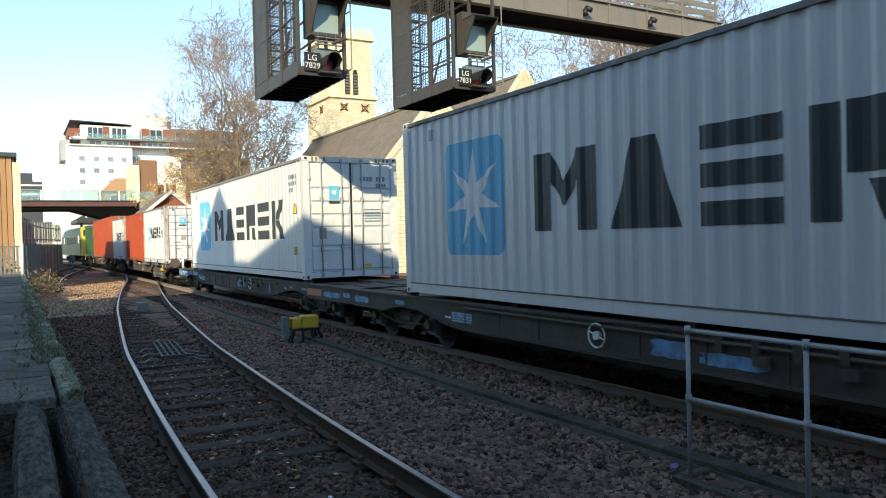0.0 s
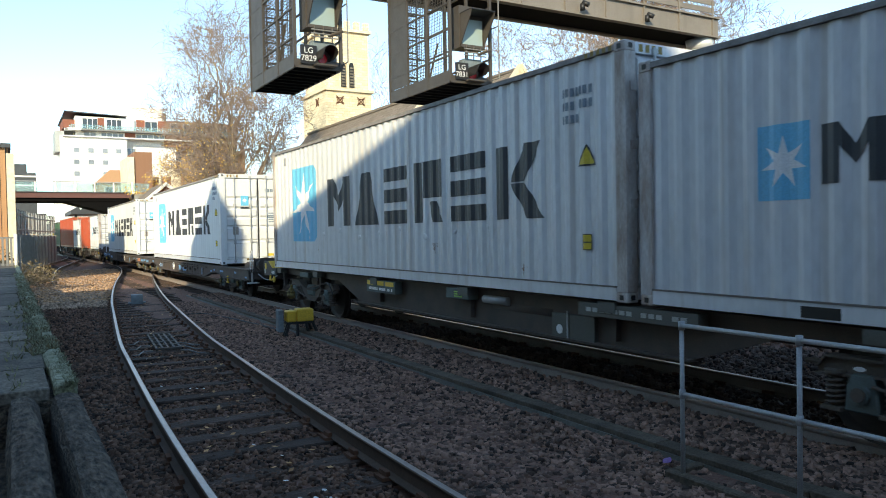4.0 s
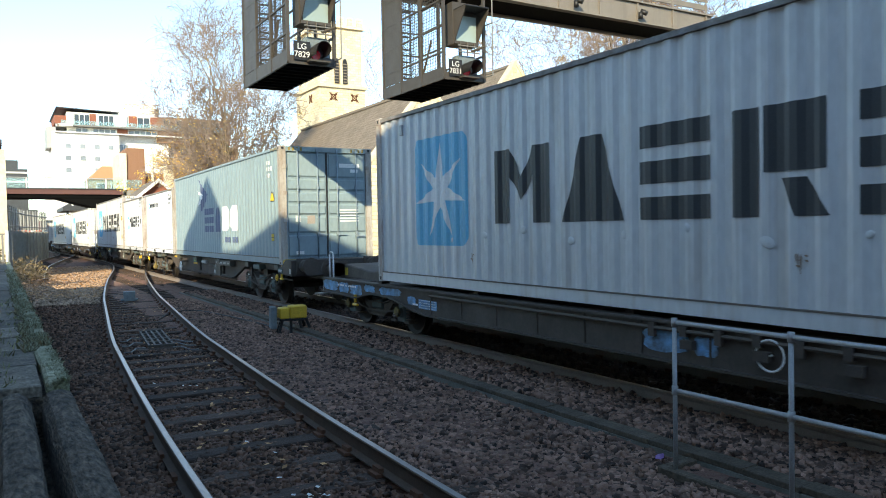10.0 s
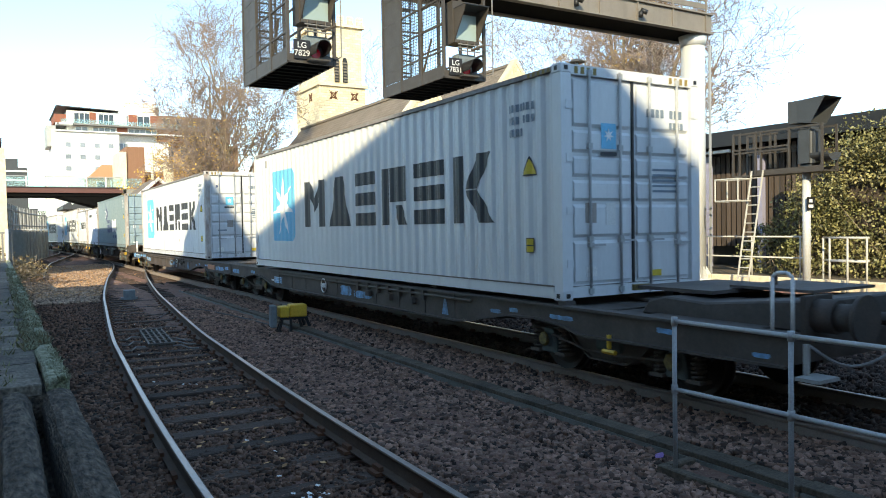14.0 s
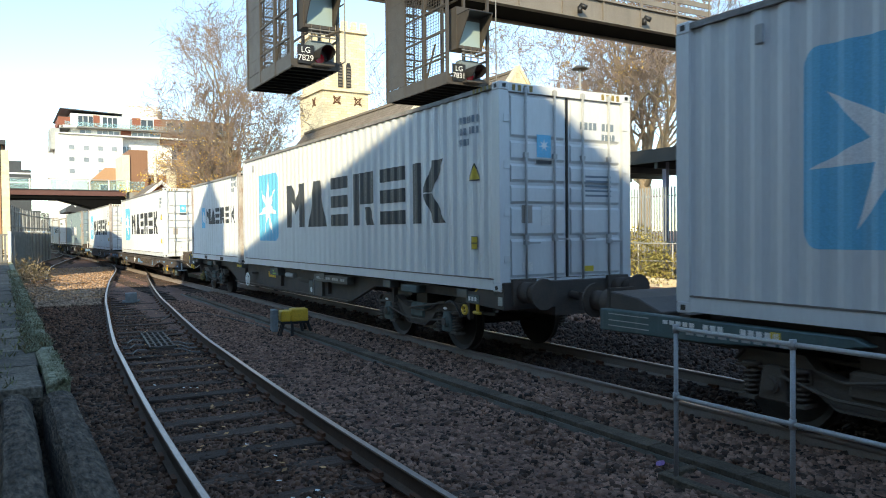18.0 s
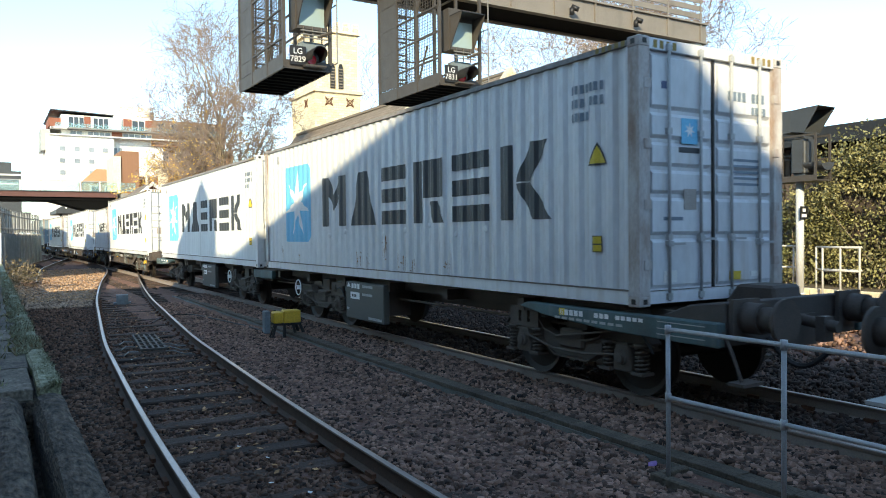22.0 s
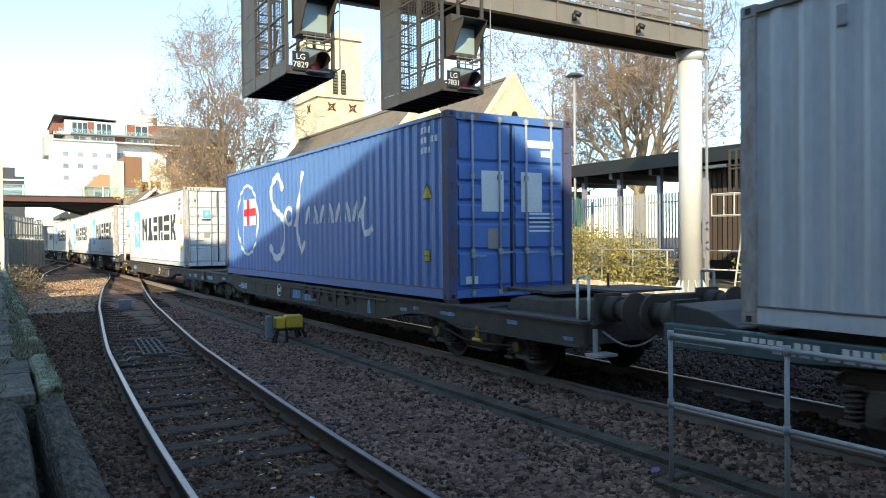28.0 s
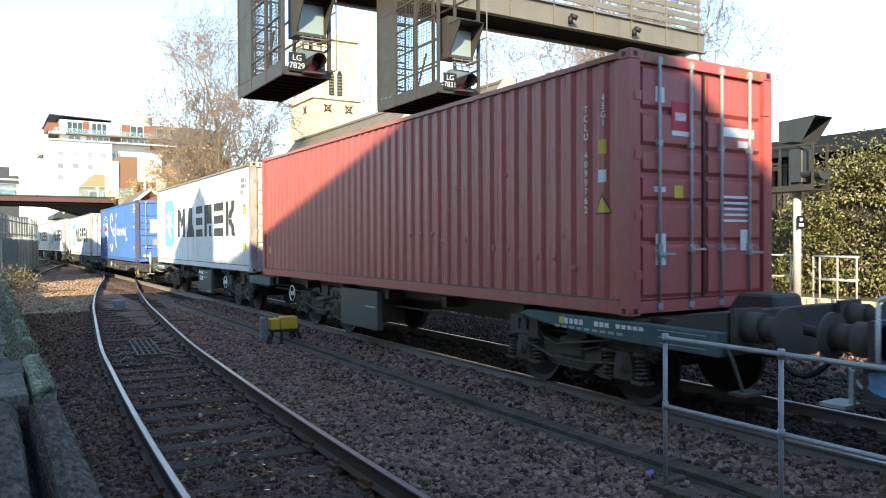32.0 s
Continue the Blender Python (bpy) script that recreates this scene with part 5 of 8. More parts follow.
for x in (26.6, 28.2, 29.8):
    for w, y, mat_ in ((0.5, 37.96, "stone_dark"), (0.33, 37.92, "pane")):
        bm = bmesh.new()
        prism_into(bm, [(x - w, 3.0), (x + w, 3.0), (x + w, 5.4), (x + w * 0.6, 5.95), (x, 6.2), (x - w * 0.6, 5.95), (x - w, 5.4)], "y", y, 38.0)
        part("lancet_surround" if mat_ != "pane" else "lancet_window", bm, mat_, nave)

# ---- far: bridge, flats, buildings ----
bridge = thing("footbridge", "maroon-edged road bridge with a glass parapet over the line", "bridge")
part("deck", boxes((-40, 12.6, 93, 99, 6.38, 6.95)), "deck_edge", bridge)
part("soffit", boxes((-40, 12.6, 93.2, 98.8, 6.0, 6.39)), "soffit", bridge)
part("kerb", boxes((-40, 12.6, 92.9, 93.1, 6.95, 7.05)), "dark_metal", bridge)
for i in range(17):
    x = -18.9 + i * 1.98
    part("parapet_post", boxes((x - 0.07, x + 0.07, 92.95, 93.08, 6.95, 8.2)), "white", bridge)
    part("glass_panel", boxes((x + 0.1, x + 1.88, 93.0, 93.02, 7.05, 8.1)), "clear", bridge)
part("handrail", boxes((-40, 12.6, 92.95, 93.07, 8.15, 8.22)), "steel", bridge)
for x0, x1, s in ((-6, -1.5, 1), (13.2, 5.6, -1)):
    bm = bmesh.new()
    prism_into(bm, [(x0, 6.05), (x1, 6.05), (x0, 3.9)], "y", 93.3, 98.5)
    part("haunch", bm, "soffit", bridge, "sloping underside of the bridge end, its shade put into the colour")
part("abutment", boxes((13.0, 20, 93, 99, -0.3, 6.9)), "concrete", bridge)
part("abutment", boxes((-40, -6, 93, 99, -0.3, 6.0)), "concrete", bridge)
shelter = thing("canopy", "dark folded canopy roof beyond the bridge", "canopy")
bm = bmesh.new()
prism_into(bm, [(7.5, 5.05), (7.5, 5.5), (9.9, 6.95), (12.2, 6.3), (16, 5.6), (16, 5.0)], "y", 110, 122)
part("roof", bm, "dark_metal", shelter)
for x in (8.2, 15.2):
    part("post", boxes((x - 0.15, x + 0.15, 112, 112.3, -0.25, 5.1)), "dark_metal", shelter)
for x in (8.75, 9.9):
    bm = bmesh.new()
    prism_into(bm, [(x - 0.42, 6.15), (x + 0.42, 6.35), (x - 0.1, 5.6)], "y", 109.9, 110)
    part("light_panel", bm, "render_white", shelter, "pale triangular panel")
shed = thing("far_building", "low brown building beyond the bridge", "building")
part("wall", boxes((1.5, 5.2, 128, 140, -0.2, 5.4)), "pale_buff", shed)
part("roof", boxes((1.3, 5.4, 127.7, 140.2, 5.4, 5.7)), "dark_metal", shed)

flats = thing("apartment_block", "white rendered block of flats with glazed upper storeys", "apartment building")
FY = 140.0
part("wall", boxes((8.2, 18.6, FY, 165, -0.2, 19.1)), "render_white", flats)
part("wall", boxes((18.6, 27, FY + 1.5, 165, -0.2, 19.1)), "render_white", flats)
part("wing", boxes((27, 40, 143, 165, -0.2, 18.0)), "cladding", flats)
part("upper_wall", boxes((10.6, 25.0, FY + 0.8, 163, 19.1, 22.6)), "render_white", flats)
part("upper_wing", boxes((25.0, 38, FY + 0.8, 163, 18.0, 22.6)), "render_brown", flats)
part("corner_wall", boxes((8.8, 11.2, FY + 1.4, 150, 20.6, 22.0)), "brick", flats, "red-brown corner panel")
part("floor_slab", boxes((9.0, 38, FY - 0.7, 160, 20.05, 20.3)), "dull_galv", flats)
part("floor_slab", boxes((8.6, 38, FY - 0.4, 160, 18.95, 19.15)), "white", flats)
bm = bmesh.new()
prism_into(bm, [(9.0, 23.3), (18.7, 22.92), (18.7, 22.82), (9.3, 23.13)], "y", FY + 0.2, 160)
part("roof_canopy", bm, "dark_metal", flats, "thin raking roof canopy")
part("penthouse", boxes((17.7, 24.9, FY + 2, 155, 22.6, 24.9)), "render_white", flats)
part("plant_box", boxes((24.9, 25.7, FY + 2.5, 150, 22.6, 24.2)), "dark_metal", flats)
part("lift_shaft", boxes((7.5, 8.9, FY + 0.5, 147, 16.4, 19.9)), "palisade", flats)


def flat_window(x0, x1, z0, z1, y=FY, n=1, glass="pane_pale"):
    """A white frame with n panes in the facade."""
    w = part("window", boxes((x0, x1, y - 0.06, y + 0.02, z0, z1)), "white", flats)
    step = (x1 - x0) / n
    for k in range(n):
        part("pane", boxes((x0 + k * step + 0.07, x0 + (k + 1) * step - 0.07, y - 0.1, y - 0.05, z0 + 0.08, z1 - 0.08)), glass, w)


for z, xs in ((12.3, (10.15, 14.6)), (14.3, (10.15, 12.37, 14.6)), (16.3, (10.15, 12.37, 14.6, 16.75))):
    for x in xs:
        flat_window(x, x + 0.95, z, z + 0.9)
for x0, x1, n in ((11.7, 14.1, 3), (15.5, 17.9, 3), (21.7, 23.8, 2)):
    flat_window(x0, x1, 20.45, 22.3, FY + 0.8, n, "pane")
for x0, x1 in ((14.1, 15.1), (20.3, 21.7), (23.9, 25.0)):
    part("timber_panel", boxes((x0, x1, FY + 0.72, FY + 0.8, 20.35, 22.45)), "brick", flats, "red-brown panel between the windows")
flat_window(19.9, 20.3, 20.45, 22.3, FY + 0.8)
for x0, x1, n in ((11.9, 13.8, 2), (14.6, 18.2, 4), (20.2, 25.0, 5)):
    flat_window(x0, x1, 19.2, 19.95, FY + 0.8, n)
part("timber_panel", boxes((18.4, 20.1, FY + 0.72, FY + 0.8, 19.15, 20.05)), "brick", flats)
for k in range(5):
    x = 26.0 + k * 2.2
    flat_window(x, x + 1.2, 20.4, 22.2, FY + 0.8, 1, "pane")
    flat_window(x + 1.2, x + 2.2, 15.6, 17.4, 143, 1, "pane")
flat_window(17.9, 20.2, 15.0, 17.5, FY + 1.5, 3)
bm = bmesh.new()
prism_into(bm, [(8.9, FY - 0.2), (9.6, FY - 0.9), (11.4, FY - 0.9), (11.4, FY + 0.8), (8.9, FY + 0.8)], "z", 20.0, 20.35)
part("balcony", bm, "white", flats)
part("balcony_glass", boxes((9.6, 38, FY - 0.68, FY - 0.65, 20.3, 21.0)), "clear", flats)

dark_block = thing("office_block", "distant dark block with banded floors", "office building")
part("wall", boxes((-6, 6.2, 190, 205, -0.2, 16.6), (-6, 4.4, 191, 205, 16.6, 18.6)), "dark_metal", dark_block)
for z in (11.6, 13.6, 15.6):
    part("band", boxes((-6.1, 6.3, 189.8, 190.0, z, z + 0.35)), "render_white", dark_block)
stair = thing("stair_tower", "brown clad stair tower at the bridge", "tower")
part("wall", boxes((13.35, 15.4, 95.2, 101, -0.2, 12.0)), "render_brown", stair)
part("edge", boxes((12.55, 13.35, 95.0, 101, -0.2, 11.35)), "stone", stair, "pale edge wall")
part("wing", boxes((15.4, 19.5, 97, 102, -0.2, 9.2)), "brick", stair)
villa = thing("house", "house with an orange tiled hipped roof beyond the bridge", "house")
part("wall", boxes((12.4, 18.0, 125, 133, -0.2, 10.2)), "pale_buff", villa)
bm = bmesh.new()
lo = [bm.verts.new(v) for v in ((12.1, 124.7, 10.2), (18.3, 124.7, 10.2), (18.3, 133.3, 10.2), (12.1, 133.3, 10.2))]
hi = [bm.verts.new(v) for v in ((14.4, 128.0, 12.5), (16.2, 128.0, 12.5), (16.2, 130.0, 12.5), (14.4, 130.0, 12.5))]
for k in range(4):
    bm.faces.new((lo[k], lo[(k + 1) % 4], hi[(k + 1) % 4], hi[k]))
bm.faces.new(hi)
part("roof", bm, "cladding", villa, "orange tiled hipped roof")
for x in (13.2, 15.2):
    w = part("window", boxes((x, x + 1.3, 124.93, 125.02, 8.4, 9.7)), "white", villa)
    part("pane", boxes((x + 0.12, x + 1.18, 124.9, 124.95, 8.5, 9.6)), "pane", w)
lodge = thing("lodge", "small building with white bargeboards and a brick chimney", "house")
part("wall", boxes((8.9, 12.3, 60, 66, -0.2, 4.4)), "brick", lodge)
for s in (-1, 1):
    bm = bmesh.new()
    prism_into(bm, [(10.6, 5.95), (10.6 + s * 2.0, 4.25), (10.6 + s * 2.0, 4.1), (10.6, 5.75)], "y", 59.7, 66.3)
    part("roof_slope", bm, "slates", lodge)
    bm = bmesh.new()
    prism_into(bm, [(10.6, 6.02), (10.6 + s * 2.05, 4.28), (10.6 + s * 2.05, 4.02), (10.6, 5.72)], "y", 59.6, 59.7)
    part("bargeboard", bm, "white", lodge)
bm = bmesh.new()
prism_into(bm, [(8.9, 4.4), (12.3, 4.4), (10.6, 5.8)], "y", 60, 60.3)
part("gable", bm, "brick", lodge)
part("chimney", boxes((11.71, 12.35, 63, 63.7, 4.0, 7.3), (11.64, 12.42, 62.93, 63.77, 7.05, 7.2)), "stone", lodge)
part("vent_pipe", tubes(0.12, ((11.25, 65.9, 4), (11.25, 65.9, 8.6))), "stone", lodge)

hut = thing("timber_building", "timber clad building beyond the platform end", "building")
part("wall", boxes((-8, 0.12, 40.12, 52, -0.2, 6.1)), "dark_metal", hut)
for i in range(34):
    x = -7.9 + i * 0.235
    part("board", boxes((x, x + 0.21, 40.06, 40.12, 0.9, 6.1)), "cladding", hut)
for i in range(30):
    y = 40.2 + i * 0.39
    part("board", boxes((0.12, 0.18, y, y + 0.35, 0.9, 6.1)), "cladding", hut)
part("corner_board", boxes((0.1, 0.42, 40.0, 40.3, -0.2, 5.85)), "stone", hut, "pale corner board")
part("roof_edge", boxes((-8.1, 0.3, 39.9, 52.1, 6.1, 6.3)), "dark_metal", hut)

# ---- boundary fence at the curve ----
fence = thing("palisade_fence", "grey steel palisade fence on a wall beside the curving line", "fence")
# one pale in two colours: bright for lit bars, dark for shaded ones
PALE = mesh_of("pale", boxes((-0.05, 0.05, -0.015, 0.015, 0, 1.5)), "palisade")
PALE_SHADED = mesh_of("pale", boxes((-0.05, 0.05, -0.015, 0.015, 0, 1.5)), "dark_metal")
fp = smooth_path([(-0.3, 41), (0.2, 46), (0.9, 54), (1.75, 62), (2.8, 68), (3.6, 72)], 0.3)
top_of = lambda y: 2.15 + 0.006 * (y - 41)
for i, p_ in enumerate(fp):
    # every fourth pale takes the lit colour
    same("pale", PALE if i % 4 == 0 else PALE_SHADED, fence, pose(p_.x, p_.y, top_of(p_.y) - 0.05 + random.uniform(-0.03, 0.03), 0, 0, 80))
    if i % 8 == 0:
        part("post", boxes((p_.x - 0.06, p_.x + 0.06, p_.y - 0.06, p_.y + 0.06, 1.9, top_of(p_.y) + 1.35)), "palisade", fence)
for z in (2.45, 3.35):
    bm = bmesh.new()
    sweep_into(bm, fp[::5] + [fp[-1]], [(0.02, z - 0.04), (0.07, z - 0.04), (0.07, z + 0.04), (0.02, z + 0.04)])
    part("rail", bm, "dull_galv", fence)

bank = thing("retaining_wall", "stained concrete post-and-panel wall under the palisade fence", "wall", kind="structure")
bm = bmesh.new()
sweep_into(bm, fp[::4] + [fp[-1]], [(-0.12, -0.3), (0.06, -0.3), (0.06, 2.1), (-0.12, 2.1)])
part("wall", bm, "old_concrete", bank)
for i, p_ in enumerate(fp[::5]):
    part("panel_post", boxes((p_.x - 0.02, p_.x + 0.17, p_.y - 0.1, p_.y + 0.1, -0.3, 2.15)), "concrete", bank)
end_fence = thing("platform_end_fence", "pale galvanised fence across the end of the platform", "fence")
for i in range(16):
    x = -1.6 + i * 0.135
    part("pale", boxes((x - 0.035, x + 0.035, 31.59, 31.61, 0.6, 1.95)), "dull_galv", end_fence)
for x in (-0.62, 0.3):
    part("post", tubes(0.06, ((x, 31.5, 0.5), (x, 31.5, 2.05)), n=10), "white", end_fence, "white tube post")
for z in (0.95, 1.92):
    part("rail", boxes((-1.7, 0.45, 31.61, 31.66, z - 0.03, z + 0.03)), "dull_galv", end_fence)

# ---- opposite platform ----
opp = thing("bank_opposite", "earth bank edged with worn sandstone kerbs beyond the far line", "bank", kind="structure")
part("wall", boxes((19.86, 40, -30, 36, -0.3, 0.1)), "earth", opp)
for i in range(40):
    y = 4.0 + i * 0.72
    bm = boxes((19.7 + random.uniform(-0.02, 0.02), 19.9, y, y + 0.7, -0.3, 0.2 + random.uniform(-0.03, 0.03)))
    bevel_all(bm, 0.02)
    part("kerb_stone", bm, "stone", opp)
canopy = thing("canopy", "long dark platform canopy on slim posts", "canopy")
part("roof", boxes((24.0, 30, -10, 33, 4.95, 5.3)), "black", canopy)
part("fascia", boxes((23.9, 24.0, -10, 33.2, 4.75, 5.32)), "black", canopy)
part("soffit", boxes((24.0, 30, -9, 32.8, 4.8, 4.94)), "soffit", canopy)
for i in range(9):
    y = 18.0 + i * 2.4 if i < 6 else -9 + (i - 6) * 6
    part("post", boxes((24.6, 24.8, y - 0.1, y + 0.1, 0.06, 4.8)), "lilac_post", canopy)
    part("beam", boxes((24.1, 29.8, y - 0.09, y + 0.09, 4.5, 4.8)), "dark_metal", canopy)
part("lamp", boxes((24.2, 24.5, 19, 20.6, 4.55, 4.66)), "white", canopy)
# added dark wall, standing in for the gloom under the canopy
part("back_wall", boxes((29.6, 29.9, -10, 20, 0.05, 4.9)), "dark_metal", canopy)
screen = thing("slatted_screen", "dark slatted timber screen under the canopy", "screen")
SLAT = mesh_of("slat", boxes((-0.02, 0.02, -0.085, 0.085, 0, 3.9)), "slat_brown")
for i in range(44):
    same("slat", SLAT, screen, pose(25.2, 10.5 + i * 0.24, 0.9, 0, 0, 0))
# added black sheet that makes the gaps between the slats read as shade
part("backing", boxes((25.6, 25.65, 10.3, 21.2, 0.1, 4.8)), "black", screen)
for z in (1.2, 4.5):
    part("rail", boxes((25.22, 25.28, 10.3, 21.2, z - 0.05, z + 0.05)), "dark_metal", screen)
for y in (10.4, 14.0, 17.6, 21.1):
    part("post", boxes((25.22, 25.32, y - 0.06, y + 0.06, 0.06, 4.8)), "dark_metal", screen)
# wall coloured dark brown so it does not show through the ivy
back = thing("brick_wall", "dark brown wall behind the ivy", "wall", kind="structure")
part("wall", boxes((23.2, 23.5, 2, 15.5, 0, 4.2)), "slat_brown", back)
for nm, lab, mat_, y0, y1, x, h in (("palisade_fence", "green steel palisade fence beyond the line", "palisade_green", 28.6, 33.2, 22.0, 2.75), ("palisade_fence", "pale galvanised palisade fence beside the platform", "palisade", 19.0, 28.5, 22.2, 2.5)):
    f = thing(nm, lab, "fence")
    me = mesh_of("pale", boxes((-0.012, 0.012, -0.035, 0.035, 0, h)), mat_)
    n = int((y1 - y0) / 0.15)
    for i in range(n):
        same("pale", me, f, pose(x, y0 + i * 0.15, 1.0 if x < 22.1 else 1.05))
    for z in (1.4, 3.2):
        part("rail", boxes((x + 0.012, x + 0.06, y0, y1, z - 0.03, z + 0.03)), mat_, f)
    for i in range(int((y1 - y0) / 2.7) + 1):
        part("post", boxes((x + 0.02, x + 0.1, y0 + i * 2.7 - 0.05, y0 + i * 2.7 + 0.05, 0.0, 3.4)), mat_, f)
kiosk = thing("cabin", "dark green lineside cabin", "cabin")
part("body", boxes((23.0, 25.5, 28.5, 33.5, 0.05, 4.0)), "palisade_green", kiosk)
part("roof", boxes((22.8, 25.7, 28.3, 33.7, 4.0, 4.15)), "dark_metal", kiosk)
low = thing("block_wall", "low rubble wall at the platform edge", "wall", kind="structure")
part("wall", boxes((21.2, 21.6, 24, 33, 0.0, 1.05)), "ashlar", low)

# ---- small signal with ladder ----
sig = thing("platform_signal", "grey platform signal on a pale post with a railed walkway", "signal")
SX = 19.5
part("post", tubes(0.11, ((SX, 12.77, 0.05), (SX, 12.77, 3.2)), n=16), "column", sig)
part("post_base", tubes(0.16, ((SX, 12.77, 0.05), (SX, 12.77, 0.09)), n=16), "column", sig)
part("walkway", boxes((SX - 0.35, SX + 0.35, 12.05, 14.95, 3.2, 3.24)), "cage", sig)
for sx in (-0.35, 0.35):
    part("toe_board", boxes((SX + sx - 0.015, SX + sx + 0.015, 12.05, 14.1, 3.2, 3.36)), "cage", sig)
bm = boxes((SX - 0.28, SX + 0.28, 12.42, 12.92, 3.36, 4.46))
bevel_all(bm, 0.09, 3)
part("signal_head", bm, "dark_metal", sig)
bm = bmesh.new()
prev = None
for i in range(13):
    a = math.pi * (1.0 + i / 12)
    c, q_ = math.cos(a), math.sin(a)
    cur = [bm.verts.new((SX + r * c, yy, 3.72 + r * q_ * 0.8)) for r, yy in ((0.27, 12.6), (0.3, 11.95), (0.285, 11.95), (0.255, 12.6))]
    if prev:
        for k in range(4):
            bm.faces.new((prev[k], cur[k], cur[(k + 1) % 4], prev[(k + 1) % 4]))
    prev = cur
part("lip", bm, "dark_metal", sig, "curved lower lip of the signal")
up = part("upper_case", boxes((SX - 0.3, SX + 0.3, 12.85, 13.14, 4.58, 5.2)), "dark_metal", sig)
bm = bmesh.new()
rim = [(-0.3, 12.86, 4.6), (0.3, 12.86, 4.6), (0.3, 12.86, 5.2), (-0.3, 12.86, 5.2)]
mouth = [(-0.36, 12.42, 4.53), (0.36, 12.42, 4.53), (0.4, 11.98, 5.22), (-0.4, 11.98, 5.22)]
for side in (0, 1, 2, 3):
    j = (side + 1) % 4
    quad = [rim[side], rim[j], mouth[j], mouth[side]]
    vs = [bm.verts.new((SX + p[0], p[1], p[2])) for p in quad] + [bm.verts.new((SX + p[0] * 0.95, p[1], 4.9 + (p[2] - 4.9) * 0.95)) for p in quad]
    for f_ in ((0, 1, 2, 3), (7, 6, 5, 4), (0, 4, 5, 1), (1, 5, 6, 2), (2, 6, 7, 3), (3, 7, 4, 0)):
        bm.faces.new([vs[k] for k in f_])
part("hood", bm, "dark_metal", up, "flared grey hood")
for y in (12.1, 13.08, 13.98, 14.15, 14.7, 14.93):
    for sx in (-0.33, 0.33):
        part("stanchion", boxes((SX + sx - 0.025, SX + sx + 0.025, y - 0.03, y + 0.03, 3.24, 4.5)), "cage", sig)
for z in (3.9, 4.0, 4.46):
    for sx in (-0.33, 0.33):
        part("rail", boxes((SX + sx - 0.022, SX + sx + 0.022, 13.05 if z < 4.2 else 12.1, 14.93, z - 0.025, z + 0.025)), "cage", sig)
lad = thing("ladder", "pale aluminium ladder leaning on the signal walkway", "ladder")
for dy in (-0.19, 0.19):
    part("stile", tubes(0.028, ((SX - 0.5, 14.5 + dy, 0.05), (SX - 0.36, 14.08 + dy, 3.35)), n=6), "pale_tube", lad)
for i in range(12):
    u = (i + 0.7) / 12.5
    part("rung", tubes(0.018, ((SX - 0.5 + 0.14 * u, 14.31 - 0.42 * u, 0.05 + 3.3 * u), (SX - 0.5 + 0.14 * u, 14.69 - 0.42 * u, 0.05 + 3.3 * u)), n=6), "pale_tube", lad)
for z in (2.48, 3.12):
    part("safety_hoop", tubes(0.028, ((SX - 0.4, 14.3, z), (SX - 0.4, 15.1, z)), ((SX - 0.95, 14.3, z), (SX - 0.95, 15.1, z)), ((SX - 0.4, 15.1, z), (SX - 0.95, 15.1, z)), ((SX - 0.4, 14.3, z), (SX - 0.95, 14.3, z)), n=6), "pale_tube", lad)
for x, y in ((-0.4, 15.1), (-0.95, 15.1), (-0.95, 14.3)):
    part("hoop_post", tubes(0.024, ((SX + x, y, 2.48), (SX + x, y, 3.12)), n=6), "pale_tube", lad)
rail2 = thing("guard_rail", "pale tube guard rail along the far bank", "railing")
for y in [13.3 + 1.62 * i for i in range(7)]:
    part("post", tubes(0.025, ((20.0, y, 0.05), (20.0, y, 1.4))), "pale_tube", rail2)
for z in (0.78, 1.4):
    part("rail", tubes(0.025, ((20.0, 12.95, z), (20.0, 23.1, z))), "pale_tube", rail2)
rail3 = thing("guard_rail", "short pale guard rail bay beside the signal post", "railing")
for x, y in ((20.0, 12.6), (19.5, 12.1), (19.5, 11.6), (19.5, 11.08)):
    part("post", tubes(0.028, ((x, y, -0.1), (x, y, 1.38))), "pale_tube", rail3)
for z in (0.75, 1.38):
    part("rail", tubes(0.026, ((19.5, 12.12, z), (19.5, 11.06, z))), "pale_tube", rail3)
    part("rail", tubes(0.026, ((20.0, 12.6, z), (20.0, 11.3, z))), "pale_tube", rail3)
sign = thing("signal_plate", "black signal plate on the pale post", "sign", pose(SX - 0.02, 12.645, 2.16))
part("plate", boxes((-0.17, 0.17, -0.015, 0, 0, 0.36)), "black", sign)
for z, u in ((0.06, 0.11), (0.21, 0.07)):
    part("bar", boxes((-u, u, -0.018, -0.015, z, z + 0.09)), "white", sign)
lamp = thing("lamp_post", "slim grey platform lamp post with a flat lantern", "street lamp")
part("pole", tubes(0.06, ((24.0, 27.5, 0.05), (24.0, 27.5, 9.6)), n=10), "steel", lamp)
bm = bmesh.new()
tube_into(bm, (24.0, 27.5, 9.6), (24.0, 27.5, 9.75), 0.42, 16, 0.2)
part("lantern", bm, "dark_metal", lamp)
cab = thing("junction_box", "yellow lineside box beyond the line", "junction box", pose(18.2, 24.5, -0.16))
bm = boxes((-0.25, 0.25, -0.2, 0.2, 0.0, 0.7))
bevel_all(bm, 0.02)
part("cover", bm, "yellow", cab)

# ---- freight train ----
PITCH = 0.278
MAT["hazard_stripe"] = surface("worn_hazard_stripe", (0.3, 0.21, 0.05), (0.16, 0.13, 0.08), 6.0, 0.7)


